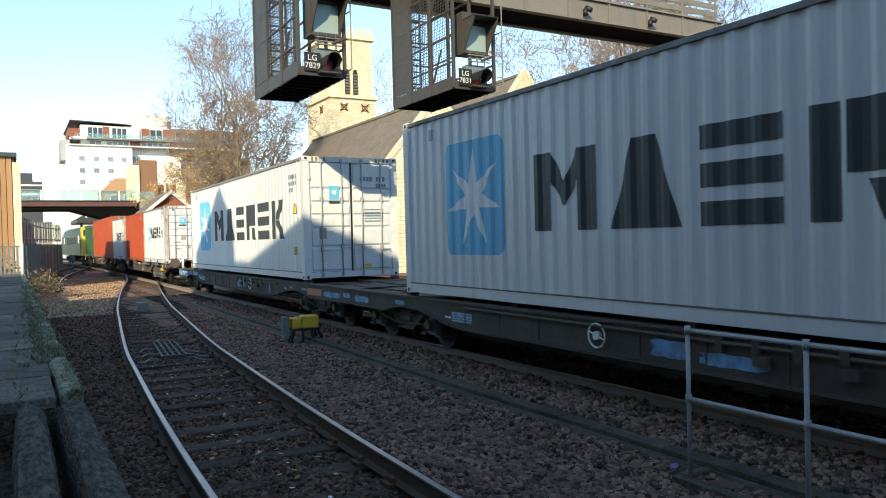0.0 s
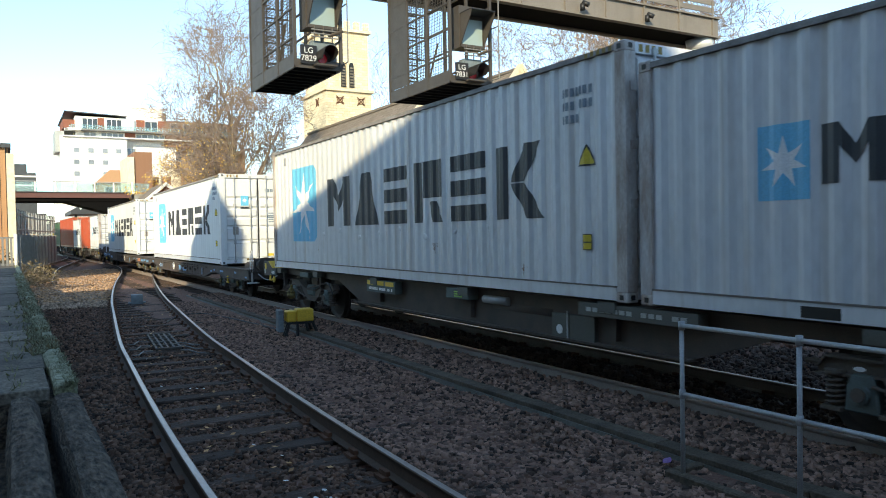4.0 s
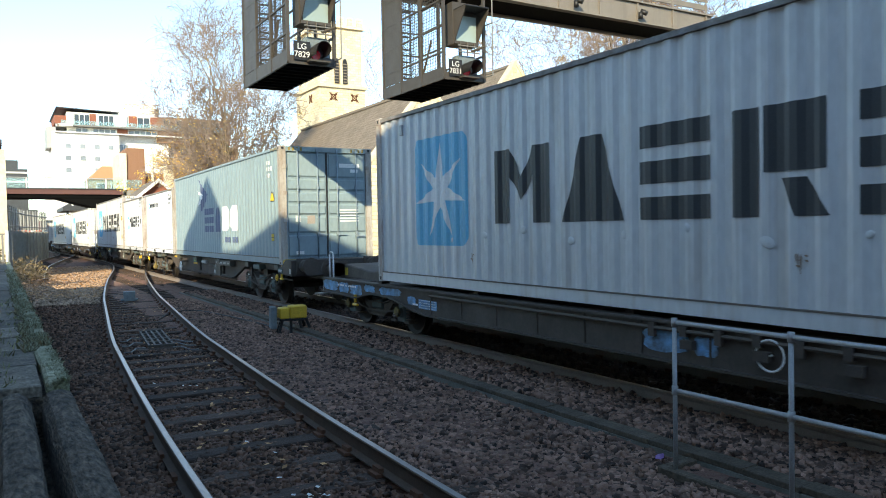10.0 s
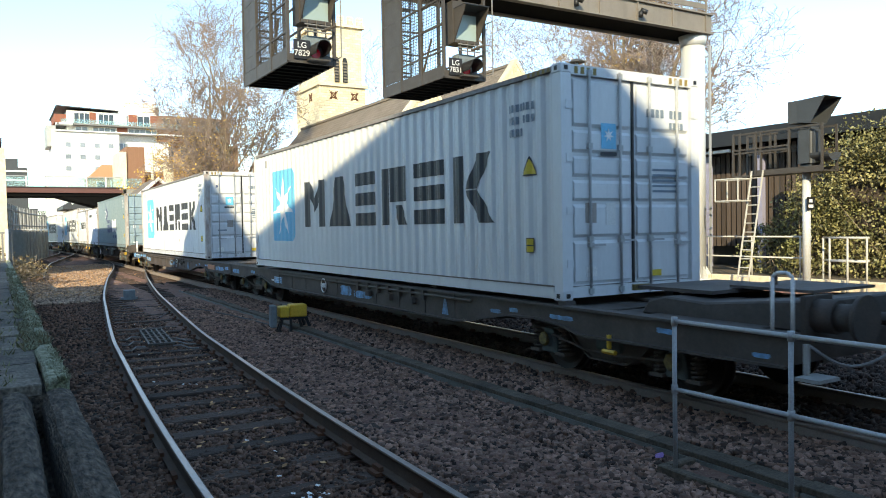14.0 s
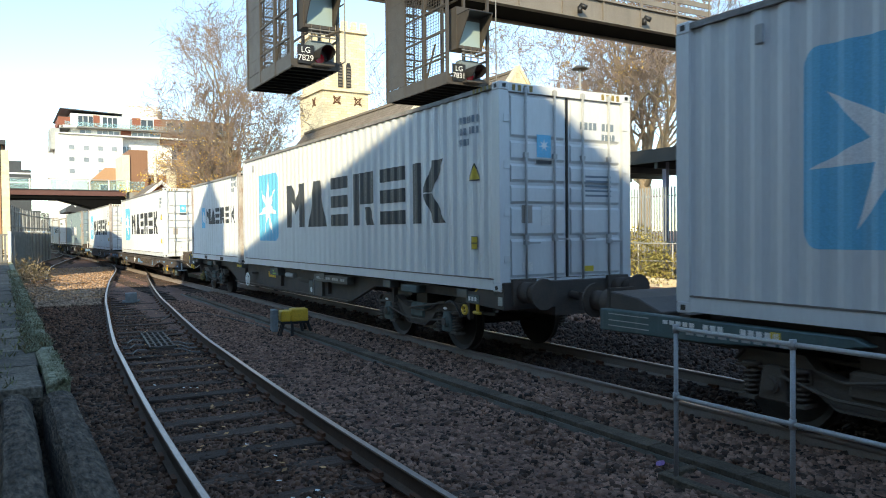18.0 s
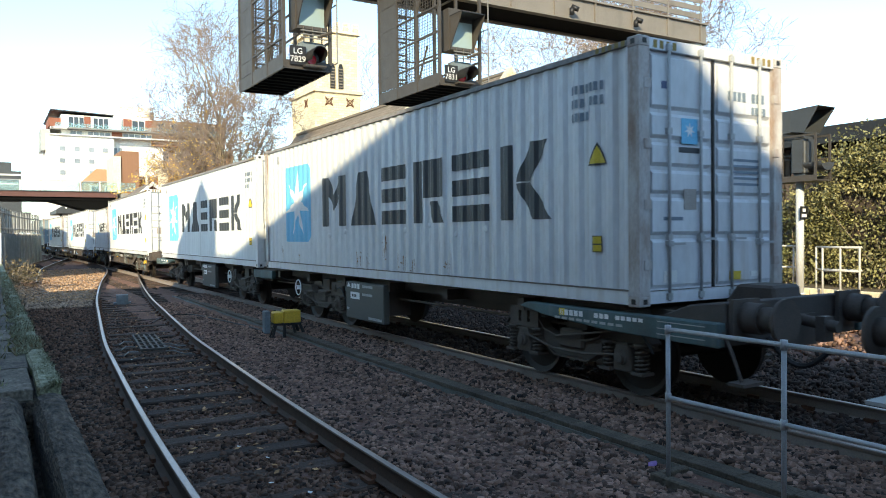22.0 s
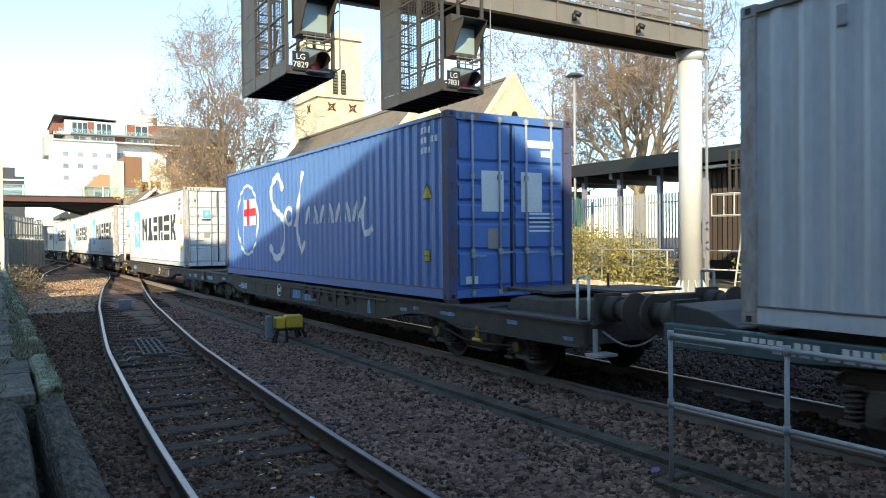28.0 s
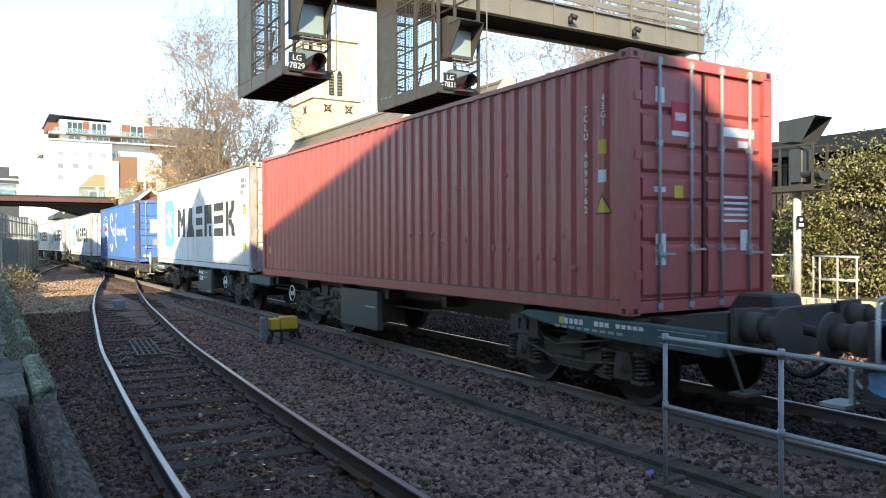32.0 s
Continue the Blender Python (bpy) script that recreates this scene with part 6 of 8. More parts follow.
def ripple(y):
    """How far the side sheet stands out at y along a container: flats and slopes of the pressed steel."""
    u = (y / PITCH) % 1.0
    if u < 0.26:
        return 0.0
    if u < 0.5:
        return -0.028 * (u - 0.26) / 0.24
    if u < 0.76:
        return -0.028
    return -0.028 * (1 - (u - 0.76) / 0.24)


def breaks(y0, y1):
    out = []
    k = math.floor(y0 / PITCH) - 1
    while k * PITCH < y1:
        for u in (0, 0.26, 0.5, 0.76):
            y = (k + u) * PITCH
            if y0 + 1e-4 < y < y1 - 1e-4:
                out.append(y)
        k += 1
    return out


W2 = 1.219
CH = 2.896


def sheet_bm(y0, y1, z0, z1, x, sign):
    """A corrugated wall sheet along y with depth."""
    bm = bmesh.new()
    ys = [y0] + breaks(y0, y1) + [y1]
    prev = None
    for y in ys:
        o = x + sign * ripple(y)
        cur = [bm.verts.new((o, y, z0)), bm.verts.new((o, y, z1)), bm.verts.new((o - sign * 0.004, y, z1)), bm.verts.new((o - sign * 0.004, y, z0))]
        if prev:
            for i in range(4):
                bm.faces.new((prev[i], cur[i], cur[(i + 1) % 4], prev[(i + 1) % 4]))
        prev = cur
    bmesh.ops.recalc_face_normals(bm, faces=bm.faces[:])
    return bm


def decal_bm(polys, x=-W2 + 0.018, lift=0.003):
    """Flat painted shapes (lists of (y, z)) laid over the corrugated near side."""
    bm = bmesh.new()
    for poly in polys:
        sub = bmesh.new()
        sub.faces.new([sub.verts.new((0, y, z)) for y, z in poly])
        ys = [p[0] for p in poly]
        for c in breaks(min(ys), max(ys)):
            bmesh.ops.bisect_plane(sub, geom=sub.verts[:] + sub.edges[:] + sub.faces[:], plane_co=(0, c, 0), plane_no=(0, 1, 0))
        idx = {}
        for v in sub.verts:
            idx[v] = bm.verts.new((x - ripple(v.co.y) - lift, v.co.y, v.co.z))
        for f in sub.faces:
            bm.faces.new([idx[v] for v in f.verts])
        sub.free()
    for f in bm.faces:
        f.normal_update()
        if f.normal.x > 0:
            f.normal_flip()
    return bm


def bar(y0, y1, z0, z1):
    return [(y0, z0), (y1, z0), (y1, z1), (y0, z1)]


def star(cy, cz, r, k=0.38, n=7, sx=1.0):
    out = []
    for i in range(2 * n):
        a = math.pi / 2 + math.pi * i / n
        q = r if i % 2 == 0 else r * k
        out.append((cy - q * math.cos(a) * sx, cz + q * math.sin(a)))
    return out


def rounded(y0, y1, z0, z1, r, n=5):
    out = []
    for cy, cz, a0 in ((y1 - r, z1 - r, 0), (y0 + r, z1 - r, 90), (y0 + r, z0 + r, 180), (y1 - r, z0 + r, 270)):
        for i in range(n + 1):
            a = radians(a0 + 90 * i / n)
            out.append((cy + r * math.cos(a), cz + r * math.sin(a)))
    return out


def star_faces(cy, cz, r, k=0.38, n=7):
    """The star as kites round its middle, so that each piece is convex."""
    p = star(cy, cz, r, k, n)
    return [[(cy, cz), p[i - 1], p[i], p[(i + 1) % (2 * n)]] for i in range(0, 2 * n, 2)]


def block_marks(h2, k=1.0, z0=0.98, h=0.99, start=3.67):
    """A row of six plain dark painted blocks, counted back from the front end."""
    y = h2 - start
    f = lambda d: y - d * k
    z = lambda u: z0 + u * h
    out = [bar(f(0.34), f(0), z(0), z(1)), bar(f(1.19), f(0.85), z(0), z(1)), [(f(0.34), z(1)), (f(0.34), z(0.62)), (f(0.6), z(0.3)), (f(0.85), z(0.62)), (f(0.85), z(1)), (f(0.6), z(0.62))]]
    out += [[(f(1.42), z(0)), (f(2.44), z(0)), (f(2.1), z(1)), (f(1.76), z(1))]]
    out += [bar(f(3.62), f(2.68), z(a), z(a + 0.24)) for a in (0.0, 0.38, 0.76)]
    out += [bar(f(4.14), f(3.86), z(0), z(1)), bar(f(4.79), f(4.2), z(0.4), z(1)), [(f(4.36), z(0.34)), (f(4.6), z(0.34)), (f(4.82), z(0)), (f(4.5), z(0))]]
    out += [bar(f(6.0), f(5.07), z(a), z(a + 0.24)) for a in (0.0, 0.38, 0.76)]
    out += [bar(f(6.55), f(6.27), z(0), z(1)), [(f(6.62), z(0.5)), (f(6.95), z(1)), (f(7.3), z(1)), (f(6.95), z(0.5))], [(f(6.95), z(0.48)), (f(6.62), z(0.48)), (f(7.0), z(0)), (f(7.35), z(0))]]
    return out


# notices on the doors: side of the door, then places on it from its middle
TEXT = [("notice_line", "logo_slate", (-0.2, 0.3, 1.62 - i * 0.07, 1.65 - i * 0.07)) for i in range(5)]
PALE_TEXT = [("notice_line", "logo_white", (-0.2, 0.3, 1.32 - i * 0.07, 1.35 - i * 0.07)) for i in range(5)]
ID_ROWS = [("id_mark", "logo_slate", (-0.3 + i * 0.085, -0.24 + i * 0.085, 2.32, 2.43)) for i in range(8) if i != 4] + [("id_mark", "logo_slate", (0.12 + i * 0.07, 0.17 + i * 0.07, 2.18, 2.27)) for i in range(4)]
NOTES = {("grey", -1): [("logo_sticker", "logo_blue", (-0.03, 0.22, 1.88, 2.2)), ("data_plate", "taupe", (-0.3, -0.12, 0.95, 1.2)), ("notice", "white", (0.04, 0.2, 0.92, 1.2)), ("sticker", "white", (-0.3, -0.12, 0.28, 0.4)), ("lettering", "logo_dark", (-0.04, 0.23, 1.79, 1.84))],
         ("grey", 1): TEXT + [("sticker", "hazard", (-0.25, -0.05, 0.24, 0.32))] + ID_ROWS,
         ("grey_old", -1): [("logo_sticker", "logo_blue", (-0.02, 0.24, 1.78, 2.06)), ("logo_line", "logo_dark", (-0.06, 0.28, 1.68, 1.74)), ("data_plate", "taupe", (0.02, 0.22, 1.05, 1.28)), ("sticker", "white", (-0.3, -0.1, 0.25, 0.38)), ("notice_line", "logo_slate", (-0.3, 0.0, 0.93, 0.97)), ("sticker", "logo_navy", (-0.33, -0.25, 2.36, 2.44))], ("grey_old", 1): TEXT + ID_ROWS + [("sticker", "hazard", (-0.28, -0.08, 0.24, 0.34)), ("sticker", "white", (0.1, 0.3, 0.27, 0.33))],
         ("steel_blue", -1): [("sticker", "white", (-0.3, -0.18, 1.05, 1.2)), ("data_plate", "taupe", (0.0, 0.2, 1.0, 1.2)), ("sticker", "white", (-0.3, -0.1, 0.25, 0.33))],
         ("steel_blue", 1): PALE_TEXT + [("id_mark", "logo_white", (-0.2, 0.35, 2.4, 2.5)), ("id_mark", "logo_white", (0.1, 0.3, 2.28, 2.36))],
         ("blue", -1): [("notice", "white", (-0.06, 0.36, 1.36, 2.0)), ("data_plate", "taupe", (0.05, 0.25, 0.78, 1.1)), ("sticker", "white", (-0.36, -0.14, 0.24, 0.36))],
         ("blue", 1): [("notice", "white", (-0.36, 0.06, 1.36, 2.0)), ("id_mark", "logo_white", (-0.25, 0.3, 2.4, 2.52)), ("id_mark", "logo_white", (0.05, 0.28, 2.26, 2.36))] + PALE_TEXT,
         ("red", -1): [("sticker", "logo_red", (-0.02, 0.26, 2.06, 2.38)), ("sticker_bar", "logo_white", (0.03, 0.21, 2.17, 2.26)), ("sticker_edge", "logo_white", (-0.02, 0.26, 2.0, 2.055)), ("warning_mark", "hazard", (0.02, 0.16, 1.3, 1.44)), ("notice", "white", (-0.3, -0.12, 1.36, 1.42)), ("data_plate", "white", (-0.28, -0.12, 0.55, 0.9)), ("sticker", "white", (-0.28, -0.14, 2.35, 2.52))],
         ("red", 1): [("id_mark", "logo_white", (-0.25, 0.35, 2.05, 2.16)), ("id_mark", "logo_white", (0.05, 0.3, 1.93, 2.01)), ("notice", "white", (0.1, 0.26, 0.7, 0.95))] + PALE_TEXT}


ROD = {"steel_blue": "rod_blue"}
# pale boxes whose top rail carries the painted roof-edge shadow
TOPS = {"grey": "top_shade", "grey_old": "top_shade", "lavender": "top_shade"}
POSTS = {"steel_blue": "post_grimy", "lavender": "post_grimy", "grey_old": "post_worn", "blue": "post_blue"}


def container(paint, length, label, marks):
    """A shipping container: origin at the middle of its base, doors at -y, the painted side at -x."""
    h2 = length / 2
    tall = CH if length > 7 else 2.591
    c = thing("shipping_container", label, "container", group="containers on the train")
    for s in (-1, 1):
        part("side_panel", sheet_bm(-h2 + 0.16, h2 - 0.16, 0.16, tall - 0.09, s * (W2 - 0.018), s), paint, c)
        part("top_rail", boxes((min(s * W2, s * (W2 - 0.06)), max(s * W2, s * (W2 - 0.06)), -h2 + 0.17, h2 - 0.17, tall - 0.085, tall - 0.025)), TOPS.get(paint, paint), c)
        part("rail_lip", boxes((min(s * (W2 + 0.006), s * (W2 - 0.03)), max(s * (W2 + 0.006), s * (W2 - 0.03)), -h2 + 0.17, h2 - 0.17, 0.165, 0.182)), "lip_shadow", c)
        part("bottom_rail", boxes((min(s * W2, s * (W2 - 0.05)), max(s * W2, s * (W2 - 0.05)), -h2 + 0.17, h2 - 0.17, 0.02, 0.165)), paint, c)
    bm = bmesh.new()
    n = int(length / 0.3)
    prev = None
    for i in range(2 * n + 1):
        y = -h2 + 0.1 + (length - 0.2) * i / (2 * n)
        z = tall - 0.03 + (0.02 if i % 2 else 0.0)
        cur = [bm.verts.new((-W2 + 0.04, y, z)), bm.verts.new((W2 - 0.04, y, z)), bm.verts.new((W2 - 0.04, y, z - 0.01)), bm.verts.new((-W2 + 0.04, y, z - 0.01))]
        if prev:
            for k in range(4):
                bm.faces.new((prev[k], cur[k], cur[(k + 1) % 4], prev[(k + 1) % 4]))
        prev = cur
    part("roof", bm, paint, c)
    part("underframe", boxes((-W2 + 0.06, W2 - 0.06, -h2 + 0.1, h2 - 0.1, 0.03, 0.15)), "frame", c)
    # front wall, vertical corrugations across
    bm = bmesh.new()
    for i in range(9):
        x = -W2 + 0.12 + i * 0.245
        box_into(bm, x, x + 0.13, h2 - 0.06, h2 - 0.02, 0.1, tall - 0.1)
    box_into(bm, -W2 + 0.08, W2 - 0.08, h2 - 0.085, h2 - 0.055, 0.05, tall - 0.05)
    part("front_panel", bm, paint, c)
    casting = boxes((-0.085, 0.085, -0.089, 0.089, 0, 0.118))
    bevel_all(casting, 0.012)
    me = mesh_of("corner_casting", casting, POSTS.get(paint, paint))
    for sx in (-1, 1):
        for sy in (-1, 1):
            for z in (0, tall - 0.118):
                same("corner_casting", me, c, pose(sx * (W2 - 0.082), sy * (h2 - 0.086), z))
            part("corner_post", boxes((sx * W2 - (0.16 if sx > 0 else 0), sx * W2 + (0 if sx > 0 else 0.16), sy * h2 - (0.16 if sy > 0 else 0.0), sy * h2 + (0.0 if sy > 0 else 0.16), 0.118, tall - 0.118)), POSTS.get(paint, paint), c)
            for z in (0.03, tall - 0.085):
                part("casting_hole", boxes((sx * (W2 - 0.082) - 0.03, sx * (W2 - 0.082) + 0.03, sy * (h2 + 0.004) - 0.003, sy * (h2 + 0.004) + 0.003, z, z + 0.055)), "black", c)
                part("casting_hole", boxes((sx * (W2 + 0.004) - 0.003, sx * (W2 + 0.004) + 0.003, sy * (h2 - 0.086) - 0.03, sy * (h2 - 0.086) + 0.03, z, z + 0.055)), "black", c)
    # door end
    part("door_header", boxes((-W2 + 0.16, W2 - 0.16, -h2 + 0.005, -h2 + 0.1, tall - 0.13, tall - 0.01)), paint, c)
    part("door_sill", boxes((-W2 + 0.16, W2 - 0.16, -h2 + 0.005, -h2 + 0.1, 0.03, 0.16)), paint, c)
    for s in (-1, 1):
        x0, x1 = (-W2 + 0.165, -0.012) if s < 0 else (0.012, W2 - 0.165)
        door = part("door", boxes((x0, x1, -h2 + 0.055, -h2 + 0.09, 0.17, tall - 0.14)), paint, c)
        edges = [0.17, 0.8, 1.25, 1.55, 1.85, 2.25, tall - 0.14] if paint == "red" else [0.17, 0.75, 1.2, 1.5, 1.8, 2.12, tall - 0.14]
        for z0, z1 in zip(edges[:-1], edges[1:]):
            bm = bmesh.new()
            prism_into(bm, [(-h2 + 0.054, z0 + 0.02), (-h2 + 0.018, z0 + 0.06), (-h2 + 0.018, z1 - 0.06), (-h2 + 0.054, z1 - 0.02)], "x", x0 + 0.05, x1 - 0.05)
            part("door_panel", bm, paint, door)
        xc = (x0 + x1) / 2
        for name_, mat_, (u0, u1, z0, z1) in NOTES.get((paint, s), ()):
            part(name_, boxes((xc + u0, xc + u1, -h2 + 0.012, -h2 + 0.0175, z0, z1)), mat_, door)
            if name_ == "logo_sticker":
                bm = bmesh.new()
                for kite in star_faces(xc + (u0 + u1) / 2, (z0 + z1) / 2 + 0.01, 0.085):
                    prism_into(bm, kite, "y", -h2 + 0.008, -h2 + 0.0119)
                part("sticker_star", bm, "logo_white", door)
        for fx in (0.27, 0.76):
            x = x0 + (x1 - x0) * fx if s < 0 else x1 - (x1 - x0) * fx
            bm = tubes(0.018, ((x, -h2 - 0.012, 0.05), (x, -h2 - 0.012, tall - 0.05)))
            for z in (0.1, 0.75, 1.9, tall - 0.1):
                box_into(bm, x - 0.034, x + 0.034, -h2 - 0.028, -h2 + 0.02, z - 0.035, z + 0.035)
            part("lock_rod", bm, ROD.get(paint, "rod_pale"), door, "galvanised locking rod")
            part("handle", boxes((x - 0.02, x + 0.22, -h2 - 0.045, -h2 - 0.03, 0.635 + 0.1 * fx, 0.66 + 0.1 * fx), (x - 0.035, x + 0.035, -h2 - 0.04, -h2 + 0.02, 0.62 + 0.1 * fx, 0.68 + 0.1 * fx)), ROD.get(paint, "rod_pale"), door)
        for z in (0.45, 1.1, 1.75, tall - 0.5):
            xh = -W2 + 0.12 if s < 0 else W2 - 0.12
            part("hinge", boxes((xh - 0.05, xh + 0.05, -h2 - 0.012, -h2 + 0.03, z - 0.05, z + 0.05)), POSTS.get(paint, paint), door)
    part("door_seal", boxes((-0.018, 0.018, -h2 + 0.03, -h2 + 0.052, 0.17, tall - 0.14)), "black", c, "dark rubber seal between the doors")
    for k, (name, material, polys) in enumerate(marks):
        if name in ("lettering_block", "lettering_pale"):
            for poly in polys:
                part("letter_block", decal_bm([poly], lift=0.003 + 0.002 * k), material, c)
            continue
        ob = part(name, decal_bm(polys, lift=0.003 + 0.002 * k), material, c)
        if name in ("id_mark", "lettering_small", "rust_stain", "crease", "lettering_stroke"):
            tagged(ob, kind="stuff")
    if length < 7:
        for y in (-1.02, 1.02):
            part("fork_pocket", boxes((-W2 - 0.003, -W2 + 0.01, y - 0.18, y + 0.18, 0.035, 0.135)), "black", c)
    for y in ([-h2 + 0.36] if length < 7 else [h2 - 0.95] if paint.startswith("grey") else []):
        bm = boxes((-W2 - 0.004, -W2 + 0.03, y - 0.045, y + 0.045, tall - 0.4, tall - 0.22))
        bevel_all(bm, 0.01)
        part("vent_cover", bm, "steel", c)
    # striped edge markings on high containers
    bm = bmesh.new()
    for i in range(5):
        y = -h2 + 0.2 + i * 0.1
        box_into(bm, -W2 - 0.003, -W2, y, y + 0.055, tall - 0.085, tall - 0.025)
    for sx in (-1, 1):
        for i in range(4):
            x = sx * (W2 - 0.25 - i * 0.1)
            box_into(bm, x - 0.028, x + 0.028, -h2 + 0.002, -h2 + 0.006, tall - 0.115, tall - 0.03)
    tagged(part("height_stripe", bm, "hazard_stripe", c), kind="stuff")
    return c


def stain(y, z, w, h, rng):
    """A rust run: wide at its head and thin at its foot, broken into small pieces."""
    out = []
    for k in range(4):
        u, v = y + rng.uniform(-w, w), z + rng.uniform(-0.2, 0.3) * h
        a, b = rng.uniform(0.005, 0.013), rng.uniform(0.3, 0.9) * h
        out.append([(u - a, v), (u - a * 0.3, v - b), (u + a * 0.3, v - b * 0.9), (u + a, v + 0.01), (u, v + 0.03)])
    for k in range(3):
        u, v, q_ = y + rng.uniform(-w, w) * 1.3, z + rng.uniform(-0.5, 0.3) * h, rng.uniform(0.01, 0.026)
        out.append([(u - q_, v), (u, v - q_ * 0.6), (u + q_ * 1.3, v + 0.01), (u + q_ * 0.2, v + q_ * 0.7)])
    return out


def dents(c, length, paint, places, seed):
    """Small knocks in the side sheet: shallow domes in the container's own paint."""
    rng = random.Random(seed)
    if ("dent", paint) not in DENT:
        bm = bmesh.new()
        bmesh.ops.create_icosphere(bm, subdivisions=2, radius=1.0)
        for f in bm.faces:
            f.smooth = True
        DENT[("dent", paint)] = mesh_of("dent", bm, paint)
    for d, z in places:
        y = length / 2 - d
        same("dent", DENT[("dent", paint)], c, pose(-W2 + 0.018 - ripple(y), y, z, rng.uniform(-30, 30)) @ Matrix.Diagonal((0.014, rng.uniform(0.04, 0.09), rng.uniform(0.03, 0.055), 1)))


DENT = {}


def stroke(points, width):
    """A flowing painted stroke through points, as a row of short bars."""
    path = smooth_path(points, 0.18)
    out = []
    for a, b in zip(path[:-1], path[1:]):
        d = (b - a).normalized()
        nrm = Vector((-d.y, d.x)) * width / 2
        out.append([tuple(a - nrm), tuple(b - nrm + d * 0.02), tuple(b + nrm + d * 0.02), tuple(a + nrm)])
    return out


def id_bars(y, z, rows, w=0.55):
    """Rows of small character-sized bars."""
    out = []
    for i, f in enumerate(rows):
        n = max(2, round(7 * f))
        for k in range(n):
            if (k, i) != (3, 1):
                out.append(bar(y - k * w / 7 - w / 7 * 0.68, y - k * w / 7, z - i * 0.16, z - i * 0.16 + 0.1))
    return out


L40, L20 = 12.5, 6.15
H40 = L40 / 2
logo40 = [("logo_panel", "logo_blue", [rounded(H40 - 2.96, H40 - 1.36, 0.66, 2.36, 0.16)]), ("logo_star", "logo_white", star_faces(H40 - 2.16, 1.5, 0.76, 0.31)),
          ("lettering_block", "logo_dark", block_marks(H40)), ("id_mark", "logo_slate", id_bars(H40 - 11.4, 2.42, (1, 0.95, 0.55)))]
warn = [("warning_border", "logo_dark", [[(H40 - 12.0, 1.57), (H40 - 11.68, 1.57), (H40 - 11.84, 1.83)]]), ("warning_mark", "hazard", [[(H40 - 11.965, 1.59), (H40 - 11.715, 1.59), (H40 - 11.84, 1.79)]]), ("data_border", "logo_dark", [bar(H40 - 11.9, H40 - 11.77, 0.58, 0.77)]), ("data_mark", "hazard", [bar(H40 - 11.89, H40 - 11.78, 0.59, 0.665), bar(H40 - 11.89, H40 - 11.78, 0.68, 0.76)])]
made = {}


def build(key, *args):
    made[key] = container(*args)
    return made[key]


build("grey40", "grey", L40, "light grey forty-foot container with dark block lettering and star panel", logo40 + warn)
rng_ = random.Random(77)
rusty = [("rust_stain", "rust_stain", sum([stain(H40 - d, z, 0.08, 0.3, rng_) for d, z in ((5.8, 0.4), (5.4, 0.42), (6.5, 0.5), (6.48, 0.75), (6.97, 0.38), (7.22, 0.36), (7.52, 0.34), (8.6, 0.3), (2.3, 0.35), (1.2, 0.5))], []))]
build("rusty40", "grey_old", L40, "rust-streaked light grey forty-foot container with star panel", logo40 + warn + rusty)
light_rust = [("rust_stain", "rust_stain", sum([stain(H40 - d, z, 0.06, 0.15, rng_) for d, z in ((3.1, 0.5), (8.2, 0.6), (10.6, 0.35))], []))]
logo40w = logo40 + warn + light_rust
build("worn40", "grey_old", L40, "rust-spotted light grey forty-foot container with star panel", logo40w)
H20 = L20 / 2
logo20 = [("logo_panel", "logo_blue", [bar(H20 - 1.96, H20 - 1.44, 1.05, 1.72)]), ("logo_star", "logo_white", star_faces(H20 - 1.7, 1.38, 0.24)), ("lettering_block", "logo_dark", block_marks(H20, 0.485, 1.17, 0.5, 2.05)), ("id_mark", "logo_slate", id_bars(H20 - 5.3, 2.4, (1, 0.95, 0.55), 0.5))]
build("grey20", "grey_old", L20, "light grey twenty-foot container with small dark block lettering", logo20)
line20 = [("logo_panel", "logo_blue", [bar(H20 - 0.98, H20 - 0.7, 1.92, 2.18)]), ("logo_star", "logo_white", star_faces(H20 - 0.84, 2.05, 0.12)), ("lettering_block", "logo_dark", [bar(H20 - 1.25 - i * 0.2, H20 - 1.09 - i * 0.2, 1.96, 2.13) for i in range(6)] + [bar(H20 - 2.55 - i * 0.14, H20 - 2.43 - i * 0.14, 1.95, 2.12) for i in range(4)]), ("id_mark", "logo_dark", id_bars(H20 - 5.18, 2.3, (0.6, 1, 0.45), 0.55))]
creases = [stroke([(H20 - d, z), (H20 - d - 0.2, z + 0.015), (H20 - d - w, z - 0.02)], 0.009) for d, z, w in ((3.4, 1.2, 0.9), (4.3, 1.16, 0.75), (3.0, 1.0, 0.35), (4.0, 0.98, 0.3), (4.5, 0.98, 0.35), (5.0, 0.96, 0.3), (5.45, 0.95, 0.35), (5.5, 1.25, 0.3), (3.9, 0.75, 0.35), (4.6, 0.7, 0.3))]
line20 = line20 + [("crease", "crease", sum(creases, [])), ("rust_stain", "rust_stain", sum([stain(H20 - d, z, 0.06, 0.16, rng_) for d, z in ((0.9, 1.22), (1.81, 0.97), (4.24, 0.42), (5.5, 1.2), (3.2, 0.5), (2.9, 1.35), (5.6, 0.5), (0.5, 0.5))], []))]
build("line20", "lavender", L20, "rust-stained pale grey twenty-foot container with dents", line20)
